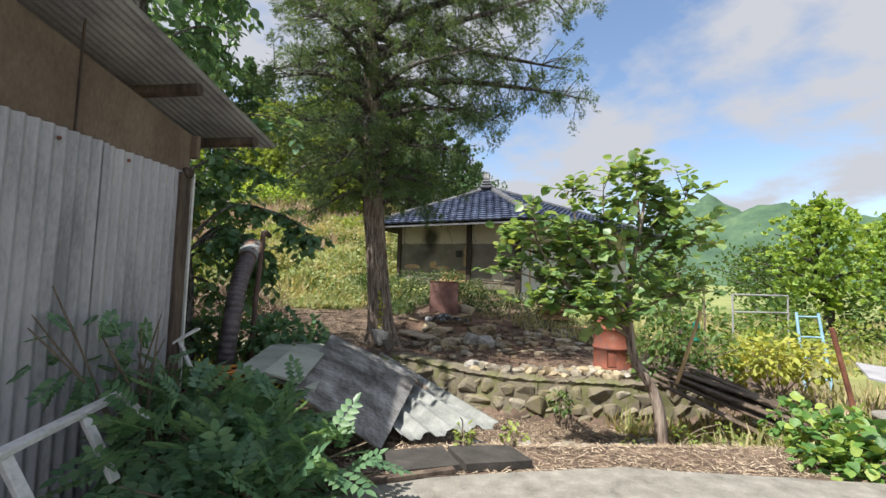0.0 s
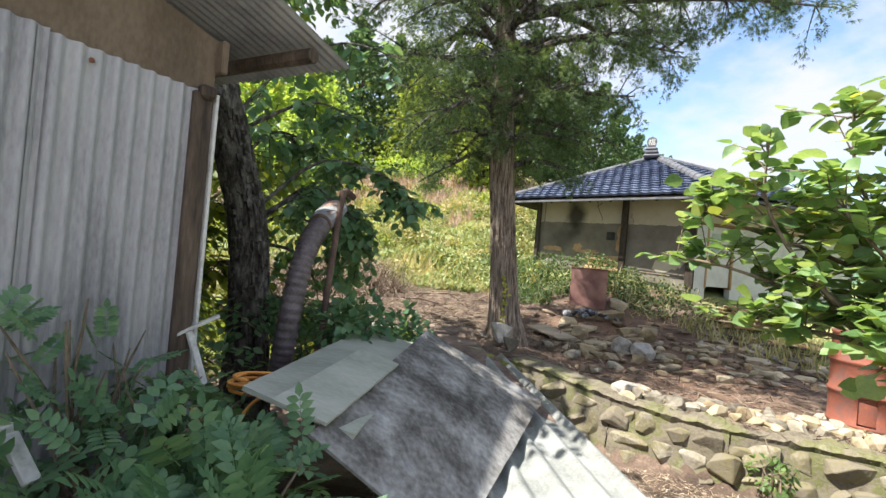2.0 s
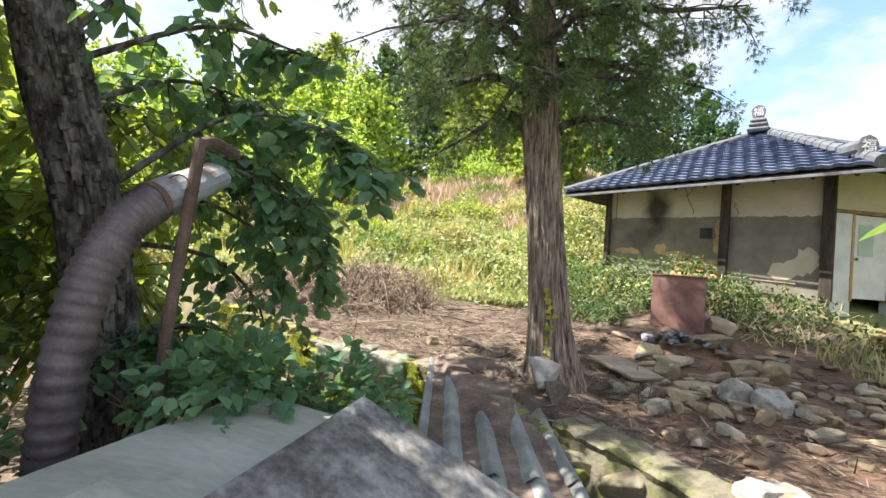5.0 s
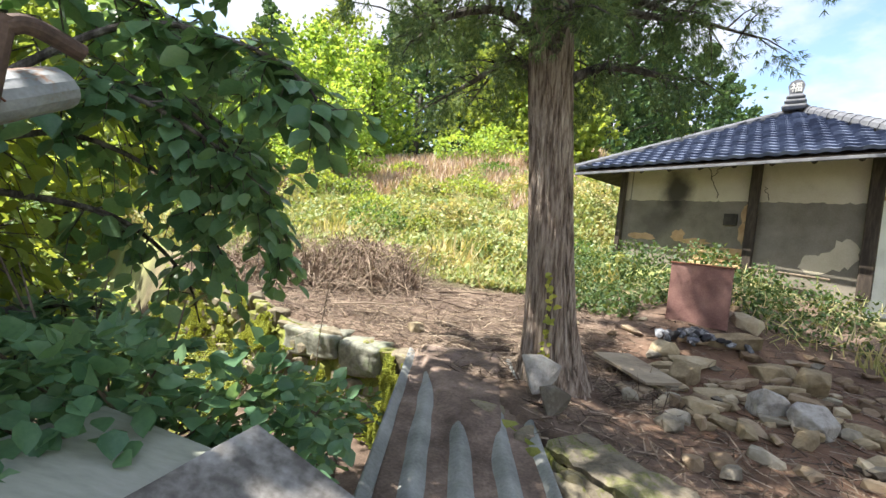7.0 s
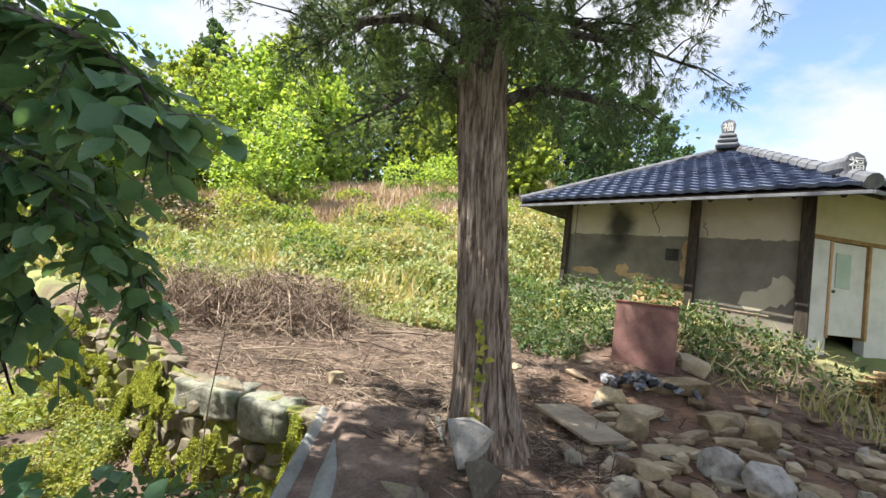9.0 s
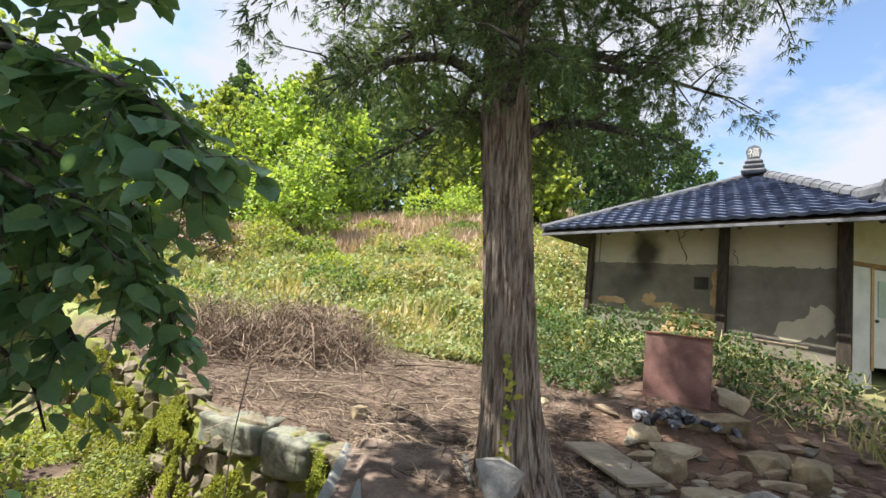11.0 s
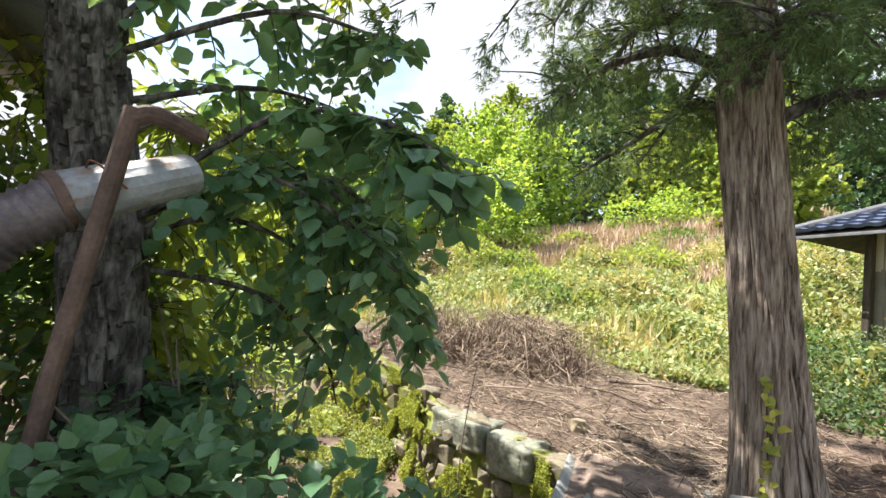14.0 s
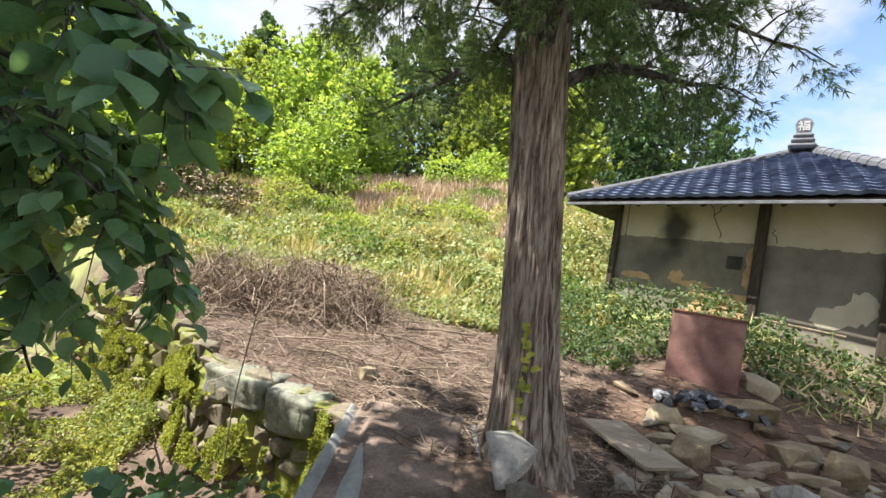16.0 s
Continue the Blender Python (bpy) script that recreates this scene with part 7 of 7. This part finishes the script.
# ---- garden side ----
def build_garden():
    M["squash_leaf"] = surface("squash_leaf", [(0.2, (0.06, 0.15, 0.04)), (0.5, (0.13, 0.26, 0.06)), (0.85, (0.32, 0.4, 0.09))], 3, 0.5, 0.1, 60, translucent=0.3, vary=0.7)
    bush("squash_vine", (5.35, 1.95, -0.1), "squash vine with broad bright green leaves", [(0, 0, 0.22, 0.32), (0.4, -0.2, 0.24, 0.32), (0.1, 0.4, 0.26, 0.3), (0.6, 0.35, 0.25, 0.3), (-0.3, 0.2, 0.18, 0.22), (0.5, 0.8, 0.25, 0.28)], 900, (LEAF * np.array((1.6, 1, 1.6)), LEAF_F), 0.1, M["squash_leaf"], 71, 20, category="vine")
    bush("shrub", (7.3, 3.7, 0.0), "yellow-green shrub in the garden", [(0, 0, 0.65, 0.4), (0.5, -0.2, 0.6, 0.4), (0.2, 0.5, 0.5, 0.4)], 800, LF, 0.1, M["leaf_yellow"], 72, 16)
    bush("shrub", (6.6, 4.9, 0.0), "dense climbing beans on poles", [(0, 0, 0.8, 0.45), (0.4, -0.3, 0.6, 0.45), (0.3, 0.3, 1.2, 0.4), (-0.1, 0.2, 0.4, 0.4)], 1100, LF, 0.1, M["leaf_mid"], 73, 18)
    bush("shrub", (9.5, 5.2, 0.0), "green leafy garden crop in a row", [(0, 0, 0.4, 0.5), (0.9, 0.3, 0.4, 0.5), (1.9, 0.2, 0.5, 0.6), (2.8, -0.3, 0.5, 0.7)], 1400, LF, 0.1, M["leaf_light"], 74, 16)
    bush("shrub", (10.2, 2.6, 0.0), "broad-leaved shrub in the garden", [(0, 0, 0.8, 0.7), (1.2, 0.1, 1.0, 0.9), (2.4, -0.3, 1.1, 1.0), (0.6, -0.8, 0.6, 0.6)], 1800, LF, 0.14, M["leaf_mid"], 75, 20)
    bush("shrub", (13.0, 6.6, 0.0), "green hedge at the end of the garden", [(0, 0, 0.7, 0.8), (1.5, 0.6, 0.8, 0.9), (3, 0.2, 0.8, 1.0), (-1.3, 1.0, 0.6, 0.8), (4.6, -0.8, 0.9, 1.1)], 2200, LF, 0.16, M["leaf_mid"], 76, 16)
    # leaning timber and bark slabs at the wall's end
    rng = random.Random(18)
    for k in range(9):
        a = Vector((5.75 + 0.09 * k, 4.6 - 0.03 * k, 0.28 + 0.05 * (k % 4)))
        b = a + Vector((0.35 + rng.uniform(-.25, .3), -1.5 + rng.uniform(-.2, .2), -0.38 + rng.uniform(-0.08, 0.1)))
        ob = part("bark_slab", box((b - a).length, rng.uniform(0.08, 0.2), 0.03, bevel=0.008), M["old_wood"])
        ob.matrix_basis = Matrix.Translation((a + b) / 2) @ (b - a).to_track_quat("X", "Z").to_matrix().to_4x4()
        tagged(ob, "rotting bark slab in a heap at the wall's end", "timber", "bark slabs")
    def stake(name, a, b, r, mat, lab):
        o = part(name, tube([a, Vector(a).lerp(Vector(b), 0.5) + Vector((0.01, 0, 0)), b], [r, r, r * 0.9], 8), M[mat]); tagged(o, lab, "stake"); return o
    stake("stake", (5.85, 4.3, 0.05), (6.05, 3.98, 1.3), 0.025, "timber", "slanting wooden stake against the bark slabs")
    stake("stake", (8.4, 5.9, -0.1), (8.35, 5.95, 1.9), 0.018, "twig", "thin wooden stake in the garden")
    stake("stake", (8.8, 5.7, -0.1), (8.85, 5.75, 2.05), 0.018, "twig", "thin wooden stake in the garden")
    stake("stake", (6.55, 2.45, -0.1), (6.35, 2.62, 1.2), 0.03, "rust", "rusty pipe leaning in the garden")
    o = part("cloth", box(0.16, 0.1, 0.42, pose(8.6, 5.75, 0.75), bevel=0.04), M["teal"]); tagged(o, "teal cloth tied to the garden stakes", "cloth")
    # pale blue ladder
    l = thing("ladder", (8.9, 3.85, 0.0), "pale blue metal ladder standing in the garden", "ladder", turn=-35)
    for s in (-0.2, 0.2):
        part("rail", tube([(s, 0, -0.1), (s * 0.85, 0.25, 1.25)], 0.022, 8), M["blue_paint"], l)
    for k in range(4):
        u = 0.2 + 0.25 * k
        part("rung", tube([(-0.19, 0.25 * u, -0.1 + 1.35 * u), (0.19, 0.25 * u, -0.1 + 1.35 * u)], 0.014, 8), M["blue_paint"], l)
    # trellis frame and pots
    f = thing("trellis", (11.2, 6.2, 0.0), "grey pipe frame standing in the garden", "trellis")
    for a, b in (((-0.6, 0, -0.1), (-0.6, 0, 1.5)), ((0.9, -0.4, -0.1), (0.9, -0.4, 1.5)), ((-0.6, 0, 1.5), (0.9, -0.4, 1.5)), ((-0.6, 0, 1.1), (0.9, -0.4, 1.1))):
        part("pipe", tube([a, b], 0.02, 7), M["zinc"], f)
    pot = thing("flower_pot", (6.9, 2.15, 0.0), "wide grey bowl planter", "planter")
    bm = bmesh.new()
    prof = [(0.2, 0), (0.3, 0.2), (0.33, 0.22), (0.33, 0.25), (0.29, 0.25), (0.27, 0.2)]
    rings = [[bm.verts.new((r * math.cos(k * math.pi / 14), r * math.sin(k * math.pi / 14), z)) for k in range(28)] for r, z in prof]
    for a, b in zip(rings, rings[1:]):
        for k in range(28):
            bm.faces.new((a[k], a[(k + 1) % 28], b[(k + 1) % 28], b[k]))
    bm.faces.new(rings[-1])
    part("bowl", bm, M["concrete"], pot, smooth=True)
    plate("tarpaulin", [(6.9, 2.5, 0.62), (7.6, 1.75, 0.42), (8.6, 2.3, 0.55), (7.9, 3.0, 0.66)], 0.02, M["zinc"], "grey sheet covering garden tools", "sheet", warp=0.06)
    # grass on the garden ground
    rg = np.random.default_rng(55)
    pp = []
    while len(pp) < 22000:
        x, y = 5.5 + 24 * rg.random() ** 1.5, rg.uniform(-4, 14)
        if edge_distance(x, y) > 0.4 and x + 0.25 * y > 10.6 and (y < 10.5 or x > 16.3 or y < 11.2) or (edge_distance(x, y) < -0.2 and 0.62 * (x - 5.2) + y > 2.2):
            pp.append((x, y, land(x, y) - 0.02))
    pp = np.array(pp)
    o = scatter("garden_grass", BLADE * np.array((1.5, 1, 1)), BLADE_F, pp, np.stack([rg.normal(0, .4, len(pp)), rg.normal(0, .4, len(pp)), np.ones(len(pp))], 1), rg.uniform(0.12, 0.4, len(pp)), M["grass"], seed=56)
    tagged(o, "rough grass and weeds on the garden plot", "grass", kind="stuff")


build_garden()


def build_hills():
    for nm, dist, amp, seed, a0, a1, lift in (("backdrop_hill", 420, 75, 2, -60, 75, 18), ("backdrop_hill_far", 900, 190, 5, -30, 55, 40)):
        V, F = [], []
        n, m = 120, 14
        for i in range(n + 1):
            a = radians(a0 + (a1 - a0) * i / n)
            hgt = amp * (0.55 + 0.5 * noise.noise(Vector((a * 3.1, seed, 0))) + 0.25 * noise.noise(Vector((a * 8, seed, 1))) + 0.06 * noise.noise(Vector((a * 40, seed, 2)))) + lift
            for j in range(m + 1):
                u = j / m
                r = dist * (0.75 + 0.3 * u)
                z = -5 + hgt * (u ** 0.9) + 4 * noise.noise(Vector((a * 30, u * 6, seed)))
                V.append((r * math.cos(a), r * math.sin(a), z))
        F = [(i * (m + 1) + j, (i + 1) * (m + 1) + j, (i + 1) * (m + 1) + j + 1, i * (m + 1) + j + 1) for i in range(n) for j in range(m)]
        tagged(mesh_ob(nm, V, F, M["far_hill"], smooth=True), "wooded green hill in the distance", "hill", kind="structure")


build_hills()
